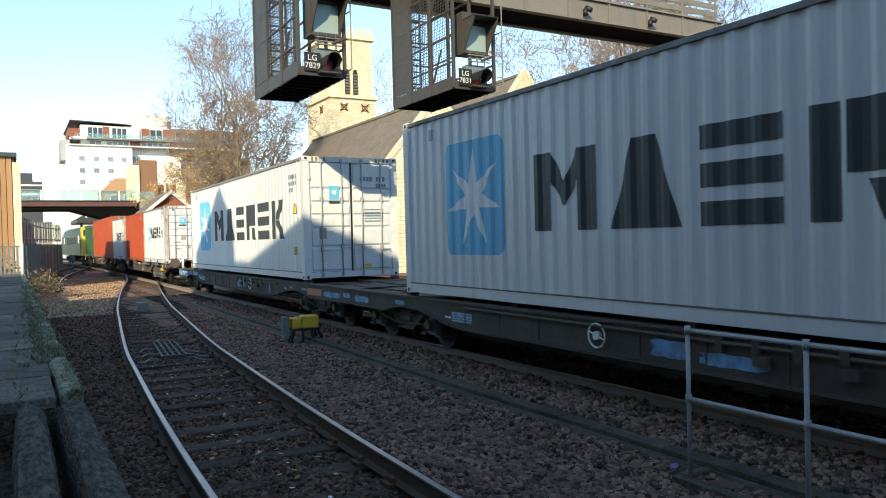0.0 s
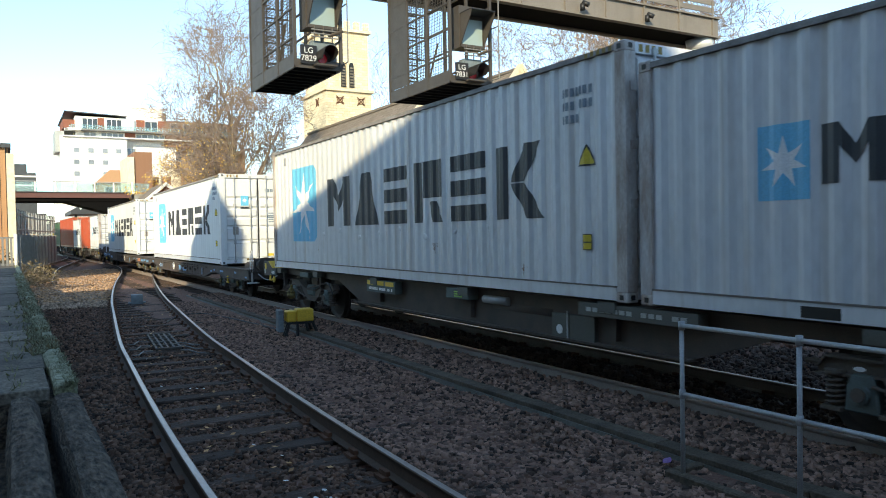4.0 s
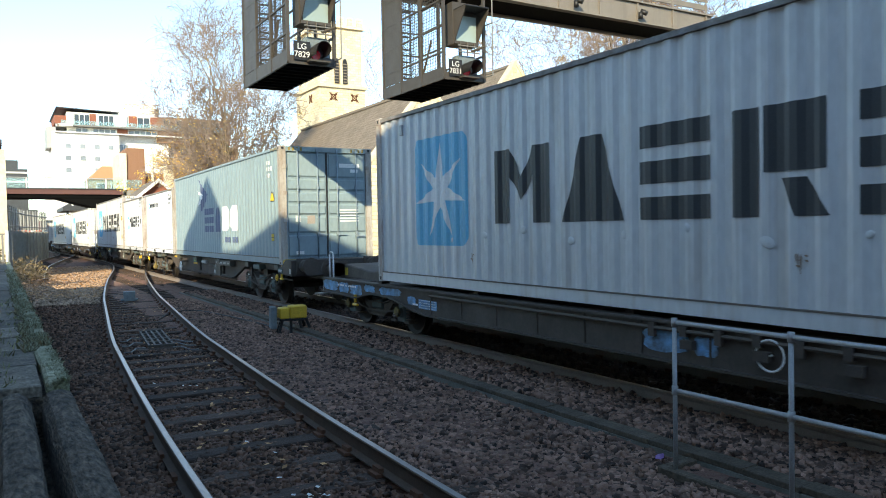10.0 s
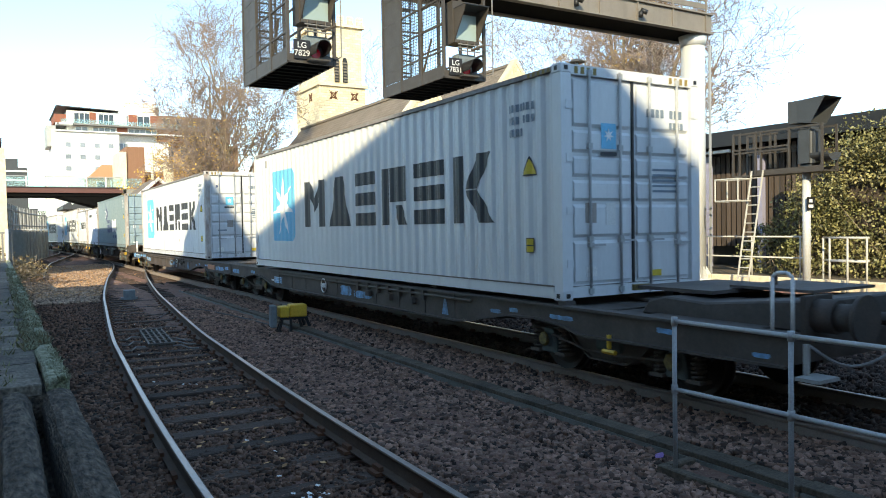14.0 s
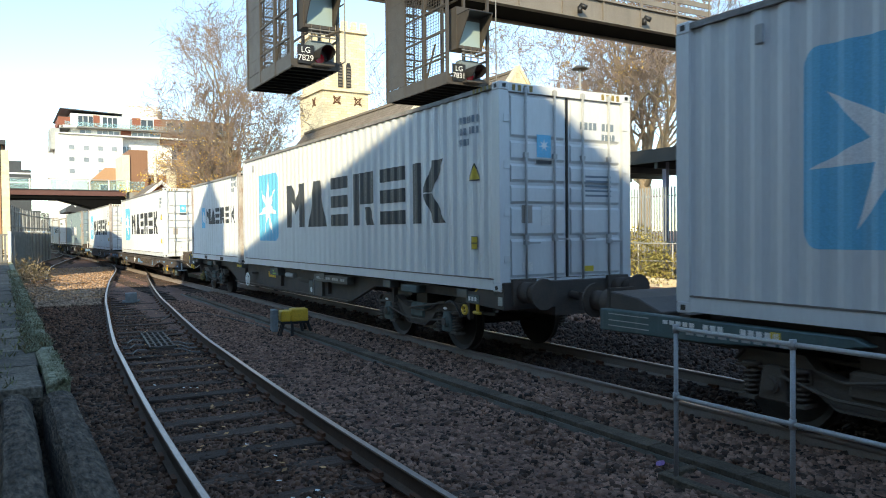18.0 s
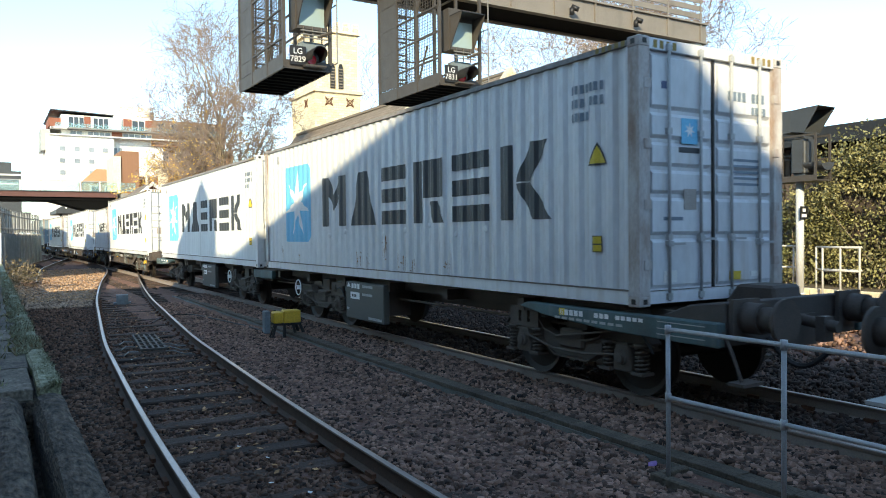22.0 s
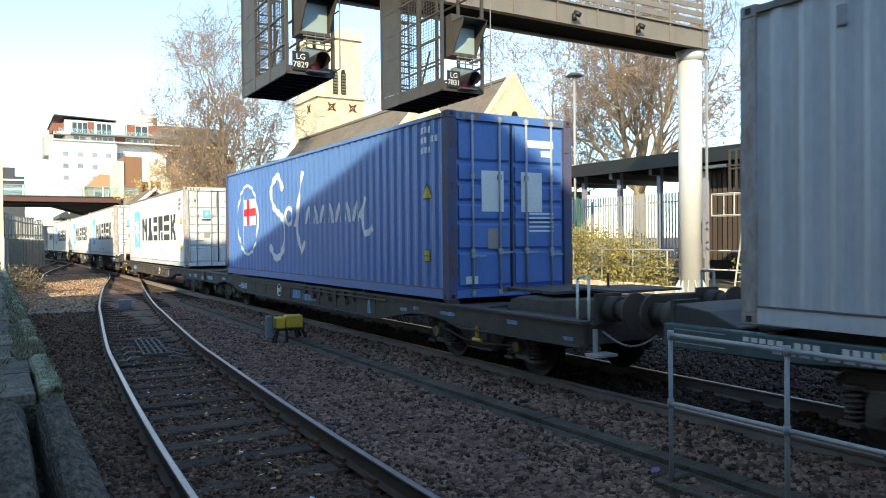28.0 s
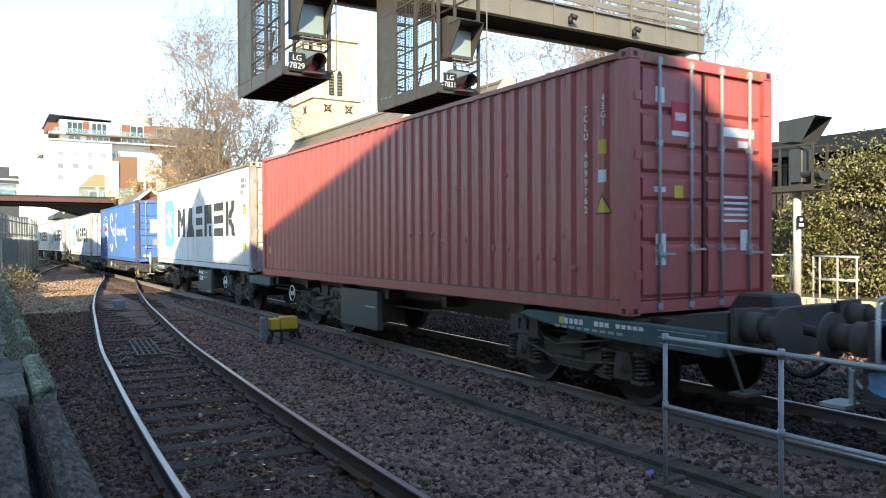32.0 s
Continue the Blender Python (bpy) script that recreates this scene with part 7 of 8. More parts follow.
sea = [("logo_arrow", "logo_navy", [[(H40 - 4.0, 2.62), (H40 - 4.5, 2.35), (H40 - 5.18, 2.07), (H40 - 4.3, 2.1)], [(H40 - 5.18, 2.07), (H40 - 4.8, 1.75), (H40 - 4.1, 1.45), (H40 - 4.3, 2.1)]]), ("logo_arrow_white", "logo_white", [[(H40 - 3.76, 2.25), (H40 - 4.6, 2.07), (H40 - 4.2, 2.02)], [(H40 - 4.2, 2.02), (H40 - 4.6, 2.07), (H40 - 3.82, 1.64)]]),
       ("lettering_block", "logo_navy", [bar(H40 - 5.28, H40 - 4.65, z, z + 0.2) for z in (0.84, 1.12, 1.4)] + [bar(H40 - 5.98, H40 - 5.4, z, z + 0.2) for z in (0.84, 1.12, 1.4)] + [[(H40 - 6.05, 0.84), (H40 - 6.8, 0.84), (H40 - 6.55, 1.6), (H40 - 6.3, 1.6)]]), ("lettering_pale", "logo_white", [rounded(H40 - 7.72, H40 - 6.9, 0.86, 1.6, 0.2), rounded(H40 - 8.75, H40 - 7.9, 0.86, 1.6, 0.25)]), ("lettering_small", "logo_navy", [bar(H40 - 7.5 - i * 0.4, H40 - 7.25 - i * 0.4, 0.52, 0.68) for i in range(4)]), ("id_mark", "logo_white", id_bars(H40 - 11.4, 2.5, (0.55, 0.9, 0.5)))]
build("sea40", "steel_blue", L40, "grey-blue forty-foot container with a white arrow and pale lettering blocks", sea + warn)


def oval(cy, cz, ry, rz, w, n=28):
    return stroke([(cy + ry * math.cos(2 * math.pi * i / n), cz + rz * math.sin(2 * math.pi * i / n)) for i in range(n + 1)], w)


q = lambda d: H40 - d
saf = [("logo_ring", "logo_white", oval(q(2.05), 1.5, 0.92, 0.93, 0.07)), ("logo_flag", "logo_white", [bar(q(1.75), q(1.62), 0.7, 2.15), bar(q(2.75), q(1.8), 1.35, 2.05)]), ("logo_cross", "logo_red", [bar(q(2.75), q(1.8), 1.6, 1.8), bar(q(2.25), q(2.05), 1.35, 2.05)]),
       ("lettering_stroke", "logo_white", stroke([(q(4.95), 2.15), (q(4.6), 2.5), (q(4.1), 2.2), (q(4.3), 1.75), (q(5.0), 1.4), (q(4.95), 0.75), (q(4.4), 0.5), (q(4.0), 0.8)], 0.16) + stroke([(q(5.75), 1.25), (q(6.3), 2.45), (q(6.05), 1.9), (q(5.95), 1.1), (q(6.2), 0.65), (q(6.35), 0.9)], 0.1) + [seg for i in range(7) for seg in stroke([(q(6.5 + i * 0.42), 1.3), (q(6.62 + i * 0.42), 1.66), (q(6.72 + i * 0.42), 1.3)], 0.08)] + oval(q(5.35), 1.5, 0.22, 0.2, 0.09, 14) + stroke([(q(9.3), 1.35), (q(9.55), 1.72), (q(9.4), 1.4), (q(9.5), 1.05), (q(9.85), 1.15)], 0.12)), ("id_mark", "logo_white", id_bars(q(11.63), 2.62, (0.6, 1, 0.5)))]
build("blue40", "blue", L40, "deep blue forty-foot container with white flowing marks and rusty posts", saf + warn)
red_marks = [("warning_border", "logo_dark", [[(q(12.2), 1.12), (q(11.92), 1.12), (q(12.06), 1.36)]]), ("warning_mark", "hazard", [[(q(12.17), 1.14), (q(11.95), 1.14), (q(12.06), 1.32)]]), ("data_plate", "hazard", [bar(q(12.12), q(12.0), 1.8, 1.96)]), ("notice", "logo_white", [bar(q(12.12), q(12.0), 1.48, 1.62)]), ("data_mark", "hazard", [bar(q(0.56), q(0.44), 0.54, 0.7)])]
red = build("red40", "red", L40, "red-brown forty-foot container with scuffed side and a red sticker", red_marks)
writing("characters", "T\nC\nL\nU\n \n4\n0\n9\n9\n7\n6\n2", 0.11, "logo_white", red, pose(-W2 + 0.004, q(11.81), 1.75, 0, 0, -90), gap=0.95)
writing("characters", "4\n5\nG\n1", 0.11, "logo_white", red, pose(-W2 + 0.004, q(12.09), 2.28, 0, 0, -90), gap=0.85)
dents(red, L40, "red", [(7.6 + 0.33 * i, 0.93 - 0.035 * i + 0.04 * (i % 3)) for i in range(13)] + [(9.0, 1.6), (10.2, 1.7), (3.1, 0.8), (11.4, 0.9)], 31)
dents(made["worn40"], L40, "grey_old", [(2.5 + 0.9 * i, 0.75 + 0.07 * (i % 3)) for i in range(9)], 32)
dents(made["rusty40"], L40, "grey_old", [(4.0 + 0.8 * i, 0.8 + 0.07 * (i % 3)) for i in range(8)], 33)
dents(made["line20"], L20, "lavender", [(2.6 + 0.45 * i, 0.85 + 0.1 * (i % 3)) for i in range(7)], 34)
build("orange20", "orange", L20, "plain orange-red twenty-foot container on the train", [])
build("red40b", "orange", L40, "orange-red forty-foot container far along the train", [])
build("green20", "green", L20, "dark green twenty-foot container far along the train", [])

LOAD = [("green20", 74.2, 1.0), ("red40b", 67.7, 1.0), ("grey20", 54.8, 1.0), ("orange20", 47.9, 1.0), ("grey20", 41.1, 1.0), ("grey40", 29.15, 0.95), ("grey40", 11.48, 0.93), ("worn40", -6.45, 1.03), ("grey20", -19.15, 1.03),
        ("line20", -26.2, 1.03), ("sea40", -32.7, 1.03), ("worn40", -50.55, 0.93), ("grey40", -68.55, 0.93), ("grey20", -86.35, 1.03), ("grey40", -92.9, 1.03), ("grey40", -108.5, 1.03), ("rusty40", -121.7, 1.05),
        ("worn40", -139.6, 0.93), ("blue40", -157.75, 0.92), ("worn40", -175.4, 1.05), ("red40", -188.85, 1.03)]
moving = []
used = set()
for key, front, z in LOAD:
    src = made[key]
    L = L20 if key.endswith("20") else L40
    ob = src if key not in used else copy_thing(src, Matrix())
    used.add(key)
    moving.append((ob, front - L / 2, z))


# ---- wagons ----
MAT["panel_dark"] = surface("dark_green_panel", (0.085, 0.088, 0.078), (0.11, 0.108, 0.094), 2.0, 0.6)
MAT["hazard_dim"] = surface("grimy_yellow", (0.26, 0.19, 0.05), (0.05, 0.04, 0.03), 14.0, 0.8, mix=1.0, detail=8.0)
MAT["sill"] = surface("brown_grey_sill_paint", (0.088, 0.07, 0.06), (0.045, 0.036, 0.03), 1.6, 0.7, bump=0.003, fine=25, mix=0.9, streak=((0.05, 0.04, 0.035), 0.7, 6.0))
MAT["deck"] = surface("dirty_deck_plate", (0.105, 0.088, 0.078), (0.055, 0.047, 0.042), 1.4, 0.75, bump=0.004, fine=18, mix=0.9)
MAT["patch_blue"] = surface("flaking_blue_paint", (0.17, 0.42, 0.72), (0.1, 0.13, 0.16), 7.0, 0.65, mix=1.0, detail=6.0)
MAT["patch_orange"] = surface("faded_orange_paint", (0.5, 0.22, 0.12), (0.36, 0.15, 0.08), 2.0, 0.7)
MAT["axle_green"] = surface("grey_green_casting", (0.1, 0.13, 0.125), (0.06, 0.065, 0.06), 6.0, 0.75, bump=0.002)
MAT["wagon_teal"] = surface("teal_green_sill_paint", (0.06, 0.125, 0.13), (0.05, 0.06, 0.058), 1.8, 0.6, mix=0.8, streak=((0.2, 0.23, 0.23), 0.4, 7.0))
SHARED = {}


def spring_mesh():
    """A coil spring with its turns, built once."""
    if "spring" not in SHARED:
        bm = bmesh.new()
        turns, n = 5.5, 66
        pts = [(0.07 * math.cos(2 * math.pi * turns * i / n), 0.07 * math.sin(2 * math.pi * turns * i / n), 0.015 + 0.25 * i / n) for i in range(n + 1)]
        for a, b in zip(pts[:-1], pts[1:]):
            tube_into(bm, a, b, 0.016, 5, caps=False)
        tube_into(bm, (0, 0, 0), (0, 0, 0.28), 0.045, 8)
        SHARED["spring"] = mesh_of("spring", bm, "bogie")
    return SHARED["spring"]


def wheel_mesh(r):
    """A dished wheel with its flange on the inner side, facing +x; built once for each size."""
    key = ("wheel", r)
    if key not in SHARED:
        bm = bmesh.new()
        tube_into(bm, (0.72, 0, 0), (0.815, 0, 0), r, 32, caps=False)
        tube_into(bm, (0.69, 0, 0), (0.72, 0, 0), r + 0.03, 32)
        tube_into(bm, (0.815, 0, 0), (0.775, 0, 0), r, 32, r - 0.07, caps=False)
        tube_into(bm, (0.775, 0, 0), (0.81, 0, 0), r - 0.07, 32, 0.12, caps=False)
        tube_into(bm, (0.78, 0, 0), (0.9, 0, 0), 0.12, 14)
        SHARED[key] = mesh_of("wheel", bm, "wheel")
    return SHARED[key]


def bogie_parts(w, y, r, half, lift, box="bogie", plates=True, tower=0):
    """A two-axle bogie under a wagon at y; tower names the axle (-1, 1) over which a slotted block stands."""
    for dy in (-half, half):
        ws = part("axle", tubes(0.08, ((-0.9, y + dy, r), (0.9, y + dy, r)), n=10), "wheel", w)
        for turn in (0, 180):
            same("wheel", wheel_mesh(r), ws, pose(0, y + dy, r, 0, 0, turn))
        for sx in (-1, 1):
            bm = bmesh.new()
            prism_into(bm, [(y + dy - 0.15, r - 0.16), (y + dy + 0.15, r - 0.16), (y + dy + 0.13, r + 0.05), (y + dy + 0.09, r + 0.16), (y + dy - 0.09, r + 0.16), (y + dy - 0.13, r + 0.05)], "x", sx * 1.0 - 0.09, sx * 1.0 + 0.09)
            bevel_all(bm, 0.015)
            tube_into(bm, (sx * 1.02, y + dy, r), (sx * 1.13, y + dy, r), 0.085, 14)
            ab = part("axle_box", bm, box, w)
            part("axle_cap", tubes(0.06, ((sx * 1.12, y + dy, r), (sx * 1.15, y + dy, r)), n=12), "hazard_dim" if box == "hazard_dim" else "bogie", ab)
            if plates and sx < 0:
                bm = bmesh.new()
                tube_into(bm, (sx * 1.1, y + dy, r + 0.21), (sx * 1.112, y + dy, r + 0.21), 0.05, 14)
                for v in bm.verts:
                    v.co.z = r + 0.21 + (v.co.z - r - 0.21) * 0.4
                part("name_plate", bm, "white", w)
            for k in (-0.25, 0.25):
                same("spring", spring_mesh(), w, pose(sx * 1.03, y + dy + k, r - 0.14))
                part("spring_cap", tubes(0.09, ((sx * 1.03, y + dy + k, r + 0.13), (sx * 1.03, y + dy + k, r + 0.17)), n=10), "bogie", w)
                part("spring_seat", boxes((sx * 1.03 - 0.09, sx * 1.03 + 0.09, y + dy + k - 0.09, y + dy + k + 0.09, r - 0.17, r - 0.135)), "bogie", w)
            if tower:
                a = y + tower * half
                if dy == tower * half:
                    bm = bmesh.new()
                    for u0, u1, z0, z1 in ((-0.3, 0.3, 0.17, 0.23), (-0.3, 0.3, 0.38, 0.43), (-0.3, -0.13, 0.23, 0.38), (-0.07, 0.05, 0.23, 0.38), (0.11, 0.3, 0.23, 0.38)):
                        box_into(bm, sx * 1.06 - 0.02, sx * 1.06 + 0.02, a + u0, a + u1, r + z0, min(r + z1, lift + 0.06))
                    part("slotted_block", bm, "bogie", w)
    for sx in (-1, 1):
        # the side frame: high over the axle boxes, dropped between them, with flanges and a window
        up = [(-half - 0.42, 0.17), (-half - 0.32, 0.27), (-half + 0.3, 0.27), (-0.5, 0.16), (-0.28, 0.1)]
        lo = [(-half - 0.42, 0.13), (-half + 0.34, 0.17), (-0.55, 0.03), (-0.3, -0.12)]
        top = up + [(-u, v) for u, v in up[::-1]]
        bot = lo + [(-u, v) for u, v in lo[::-1]]
        prof = [(y + u, r + v) for u, v in top] + [(y + u, r + v) for u, v in bot[::-1]]
        bm = bmesh.new()
        prism_into(bm, prof, "x", sx * 0.99 - 0.03, sx * 0.99 + 0.03)
        sf = part("side_frame", bm, "bogie", w)
        bm = bmesh.new()
        for line, s in ((top, 1), (bot, -1)):
            for (u0, v0), (u1, v1) in zip(line[:-1], line[1:]):
                prism_into(bm, [(y + u0, r + v0), (y + u1, r + v1), (y + u1, r + v1 + s * 0.022), (y + u0, r + v0 + s * 0.022)], "x", sx * 0.99 - 0.075, sx * 0.99 + 0.075)
        part("flange", bm, "bogie", sf)
        bm = boxes((sx * 0.98 - 0.08, sx * 0.98 + 0.08, y - 0.22, y + 0.22, r - 0.02, r + 0.22))
        bevel_all(bm, 0.03)
        part("side_bearer", bm, box if tower else "axle_green", w)
        part("brake_rod", tubes(0.016, ((sx * 1.1, y - half + 0.1, r + 0.02), (sx * 1.1, y - 0.3, r - 0.04)), ((sx * 1.1, y - 0.3, r - 0.04), (sx * 1.1, y + 0.3, r - 0.04)), ((sx * 1.1, y + 0.3, r - 0.04), (sx * 1.1, y + half - 0.1, r + 0.08)), ((sx * 1.12, y - half, r + 0.3), (sx * 1.12, y + 0.2, r + 0.12)), n=6), "bogie", w)
        for dy in (-half + 0.38 + 0.1, half - 0.38 - 0.1):
            part("brake_block", boxes((sx * 0.78 - 0.05, sx * 0.78 + 0.05, y + dy - 0.05, y + dy + 0.05, r - 0.15, r + 0.15)), "bogie", w)
    part("bolster", boxes((-0.95, 0.95, y - 0.18, y + 0.18, r + 0.05, lift)), "bogie", w)
    part("hose", sagging((-1.12, y - half - 0.05, r + 0.3), (-1.12, y - half - 0.5, r + 0.1), 0.12), "black", w)


def sagging(a, b, rise, r=0.014, n=8):
    """A bent pipe from a to b that bulges upward."""
    a, b = Vector(a), Vector(b)
    pts = [a.lerp(b, i / n) + Vector((0, 0, rise * math.sin(math.pi * i / n))) for i in range(n + 1)]
    return tubes(r, *zip(pts[:-1], pts[1:]), n=6)


def ring_bm(x, y, z, r, tube=0.015, spokes=5):
    bm = bmesh.new()
    n = 24
    for i in range(n):
        a, b = 2 * math.pi * i / n, 2 * math.pi * (i + 1) / n
        tube_into(bm, (x, y + r * math.cos(a), z + r * math.sin(a)), (x, y + r * math.cos(b), z + r * math.sin(b)), tube, 6)
    for i in range(spokes):
        a = 2 * math.pi * i / spokes + 0.3
        tube_into(bm, (x, y, z), (x, y + r * math.cos(a), z + r * math.sin(a)), tube * 0.9, 6)
    tube_into(bm, (x - 0.02, y, z), (x + 0.05, y, z), 0.05 if spokes else 0.01, 10)
    return bm


def buffers(w, y, sy):
    """Two large round buffers with their casings, and the hook between."""
    for sx in (-1, 1):
        bm = bmesh.new()
        box_into(bm, sx * 0.87 - 0.2, sx * 0.87 + 0.2, min(y, y + sy * 0.05), max(y, y + sy * 0.05), 0.84, 1.2)
        tube_into(bm, (sx * 0.87, y, 1.02), (sx * 0.87, y + sy * 0.24, 1.02), 0.15, 18)
        tube_into(bm, (sx * 0.87, y + sy * 0.24, 1.02), (sx * 0.87, y + sy * 0.44, 1.02), 0.12, 18)
        tube_into(bm, (sx * 0.87, y + sy * 0.44, 1.02), (sx * 0.87, y + sy * 0.48, 1.02), 0.21, 20)
        part("buffer", bm, "frame", w)
    bm = bmesh.new()
    tube_into(bm, (0, y, 0.95), (0, y + sy * 0.45, 0.9), 0.06, 8)
    box_into(bm, -0.08, 0.08, y + sy * 0.3 - 0.05, y + sy * 0.3 + 0.05, 0.75, 1.0)
    part("coupling", bm, "frame", w)


def blob(y0, y1, z0, z1, rng, n=20):
    """An uneven painted patch as an outline round its middle."""
    cy, cz, ry, rz = (y0 + y1) / 2, (z0 + z1) / 2, abs(y1 - y0) / 2, abs(z1 - z0) / 2
    out = []
    for i in range(n):
        a = 2 * math.pi * i / n
        c, s = math.cos(a), math.sin(a)
        k = rng.uniform(0.8, 1.0) / max(abs(c) ** 9 + abs(s) ** 9, 1e-3) ** (1 / 9)
        out.append((cy + ry * c * k, cz + rz * s * k))
    return out


def low_wagon(label, wheel_y, front_outer, rear_outer, patches, seed):
    """A low-deck container flat with small wheels, one of a close-coupled pair; origin on the rails."""
    w = thing("container_wagon", label, "railway wagon", group="wagons of the train")
    rng = random.Random(seed)
    f, b = (8.75 if front_outer else 8.55), (-9.42 if rear_outer else -9.35)
    low = [(f, 0.6), (6.95, 0.58), (6.62, 0.66), (6.2, 0.7), (5.6, 0.68), (5.1, 0.6), (4.75, 0.53), (4.3, 0.48), (-4.0, 0.48), (-4.35, 0.52), (-4.8, 0.6), (-5.3, 0.68), (-5.9, 0.7), (-6.4, 0.66), (-6.75, 0.58), (b, 0.6)]
    for sx in (-1, 1):
        bm = bmesh.new()
        prism_into(bm, [(b, 0.85), (f, 0.85)] + low, "x", sx * 1.2 - 0.03, sx * 1.2 + 0.03)
        sill = part("side_sill", bm, "sill", w)
        bm = bmesh.new()
        for (u0, v0), (u1, v1) in zip(low[:-1], low[1:]):
            prism_into(bm, [(u0, v0 - 0.025), (u1, v1 - 0.025), (u1, v1), (u0, v0)], "x", sx * 1.2 - 0.09, sx * 1.2 + 0.045)
        part("bottom_flange", bm, "sill", sill)
        part("top_flange", boxes((sx * 1.17 - 0.1, sx * 1.17 + 0.075, b, f, 0.85, 0.88)), "deck", w)
        for i in range(10):
            y = -3.9 + i * 0.9
            if abs(y - wheel_y) > 0.4:
                part("rib", boxes((sx * 1.235 - 0.006, sx * 1.235 + 0.006, y - 0.012, y + 0.012, 0.49, 0.84)), "sill", sill)
        part("pipe", tubes(0.022, ((sx * 1.26, -4.4, 0.79), (sx * 1.26, 4.2, 0.79)), n=6), "bogie", w)
        for i in range(7):
            y = -3.0 + i * 0.42
            part("pipe_clip", boxes((sx * 1.255 - 0.03, sx * 1.255 + 0.03, y - 0.04, y + 0.04, 0.7 + 0.04 * (i % 2), 0.845)), "frame", w)
            if i % 2:
                part("valve", boxes((sx * 1.27 - 0.035, sx * 1.27 + 0.035, y - 0.13, y + 0.02, 0.62, 0.71)), "frame", w)
    # paint: blue remnants, an orange patch, the lettered table
    for mat_, y0, y1, z0, z1 in patches:
        bm = bmesh.new()
        pts = bar(y0, y1, z0, z1) if mat_ == "patch_orange" else blob(y0, y1, z0, z1, rng)
        prism_into(bm, pts, "x", -1.2345, -1.2305)
        part("paint_patch", bm, mat_, w)
    part("data_table", boxes((-1.237, -1.231, 4.02, 4.6, 0.56, 0.71)), "patch_blue", w)
    for i in range(4):
        part("table_line", boxes((-1.2385, -1.2365, 4.04, 4.58, 0.575 + i * 0.04, 0.58 + i * 0.04)), "logo_white", w)
    part("table_line", boxes((-1.2385, -1.2365, 4.62, 4.8, 0.6, 0.63)), "logo_white", w)
    bm = bmesh.new()
    prism_into(bm, [(-3.72, 0.52), (-3.54, 0.52), (-3.6, 0.76), (-3.66, 0.76)], "x", -1.2365, -1.2325)
    part("mark", bm, "patch_blue", w)
    if front_outer:
        for i in range(12):
            y = 7.95 - i * 0.075
            if i not in (4, 6):
                part("stencil_bar", boxes((-1.2385, -1.2355, y - 0.052, y, 0.745, 0.78)), "logo_white", w)
    # deck plates at both ends, open frame between
    for y0, y1 in ((4.9, f), (b, -5.2)):
        part("deck", boxes((-1.08, 1.08, y0, y1, 0.8, 0.83)), "deck", w)
        for x0, x1, a0, a1, dz in ((-1.0, -0.2, 0.12, 0.46, 0.012), (-0.15, 0.6, 0.1, 0.5, 0.02), (0.2, 1.0, 0.55, 0.8, 0.03), (-0.9, -0.1, 0.6, 0.88, 0.008)):
            bm = boxes((x0, x1, y0 + (y1 - y0) * a0, y0 + (y1 - y0) * a1, 0.83, 0.842 + dz))
            bevel_all(bm, 0.005)
            part("deck_plate", bm, "deck", w)
        bm = bmesh.new()
        ym = y0 + (y1 - y0) * 0.52
        tube_into(bm, (-0.35, ym, 0.855), (-0.35, ym, 0.86), 0.2, 16)
        part("access_hole", bm, "black", w)
    part("centre_sill", boxes((-0.3, 0.3, -5.2, 4.9, 0.5, 0.78)), "frame", w)
    for i in range(9):
        y = -4.8 + 9.4 * i / 8
        part("cross_member", boxes((-1.15, 1.15, y - 0.08, y + 0.08, 0.56, 0.8)), "frame", w)
    for y in (6.55, -6.99):
        bogie_parts(w, y, 0.4, 1.04, 0.8, "axle_green", plates=False)
        for dy in (-1.04, 1.04):
            bm = bmesh.new()
            tube_into(bm, (-1.16, y + dy, 0.42), (-1.19, y + dy, 0.42), 0.095, 14, 0.07)
            part("axle_cover", bm, "hazard_dim", w, "grimy yellow axle-box cover")
    for y in [7.06] * front_outer + [-7.23] * rear_outer:
        part("hook", tubes(0.028, ((-1.26, y, 0.62), (-1.26, y, 0.47)), ((-1.26, y - 0.1, 0.43), (-1.26, y + 0.1, 0.43)), n=6), "yellow", w, "yellow tie-down hook")
    part("handwheel", ring_bm(-1.27, wheel_y, 0.68, 0.14, 0.011, spokes=0 if wheel_y < 0 else 2), "white", w, "white brake handwheel")
    for y in (-H40 - 0.1, H40 - 0.15):
        for sx in (-1, 1):
            part("spigot", boxes((sx * 1.12 - 0.08, sx * 1.12 + 0.08, y - 0.07, y + 0.07, 0.84, 0.93)), "brown_head", w)
    for y in (-3.1, 0, 3.1):
        part("container_rest", boxes((-1.1, 1.1, y - 0.06, y + 0.06, 0.8, 0.925)), "frame", w)
    for sy, end, outer in ((1, f, front_outer), (-1, b, rear_outer)):
        at = lambda d: end - sy * d
        span = lambda d0, d1: (min(at(d0), at(d1)), max(at(d0), at(d1)))
        part("headstock", boxes((-1.16, 1.16, *span(0.0, 0.12), 0.6, 0.815)), "sill", w)
        if outer:
            bm = bmesh.new()
            prof = [(at(0.02), 0.83), (at(2.2), 0.83), (at(2.1), 0.98), (at(1.85), 1.05), (at(1.3), 1.02), (at(0.9), 1.06), (at(0.02), 1.14)]
            prism_into(bm, prof, "x", -0.75, 0.75)
            bevel_all(bm, 0.02)
            part("draft_housing", bm, "deck", w, "raised dark draft gear housing")
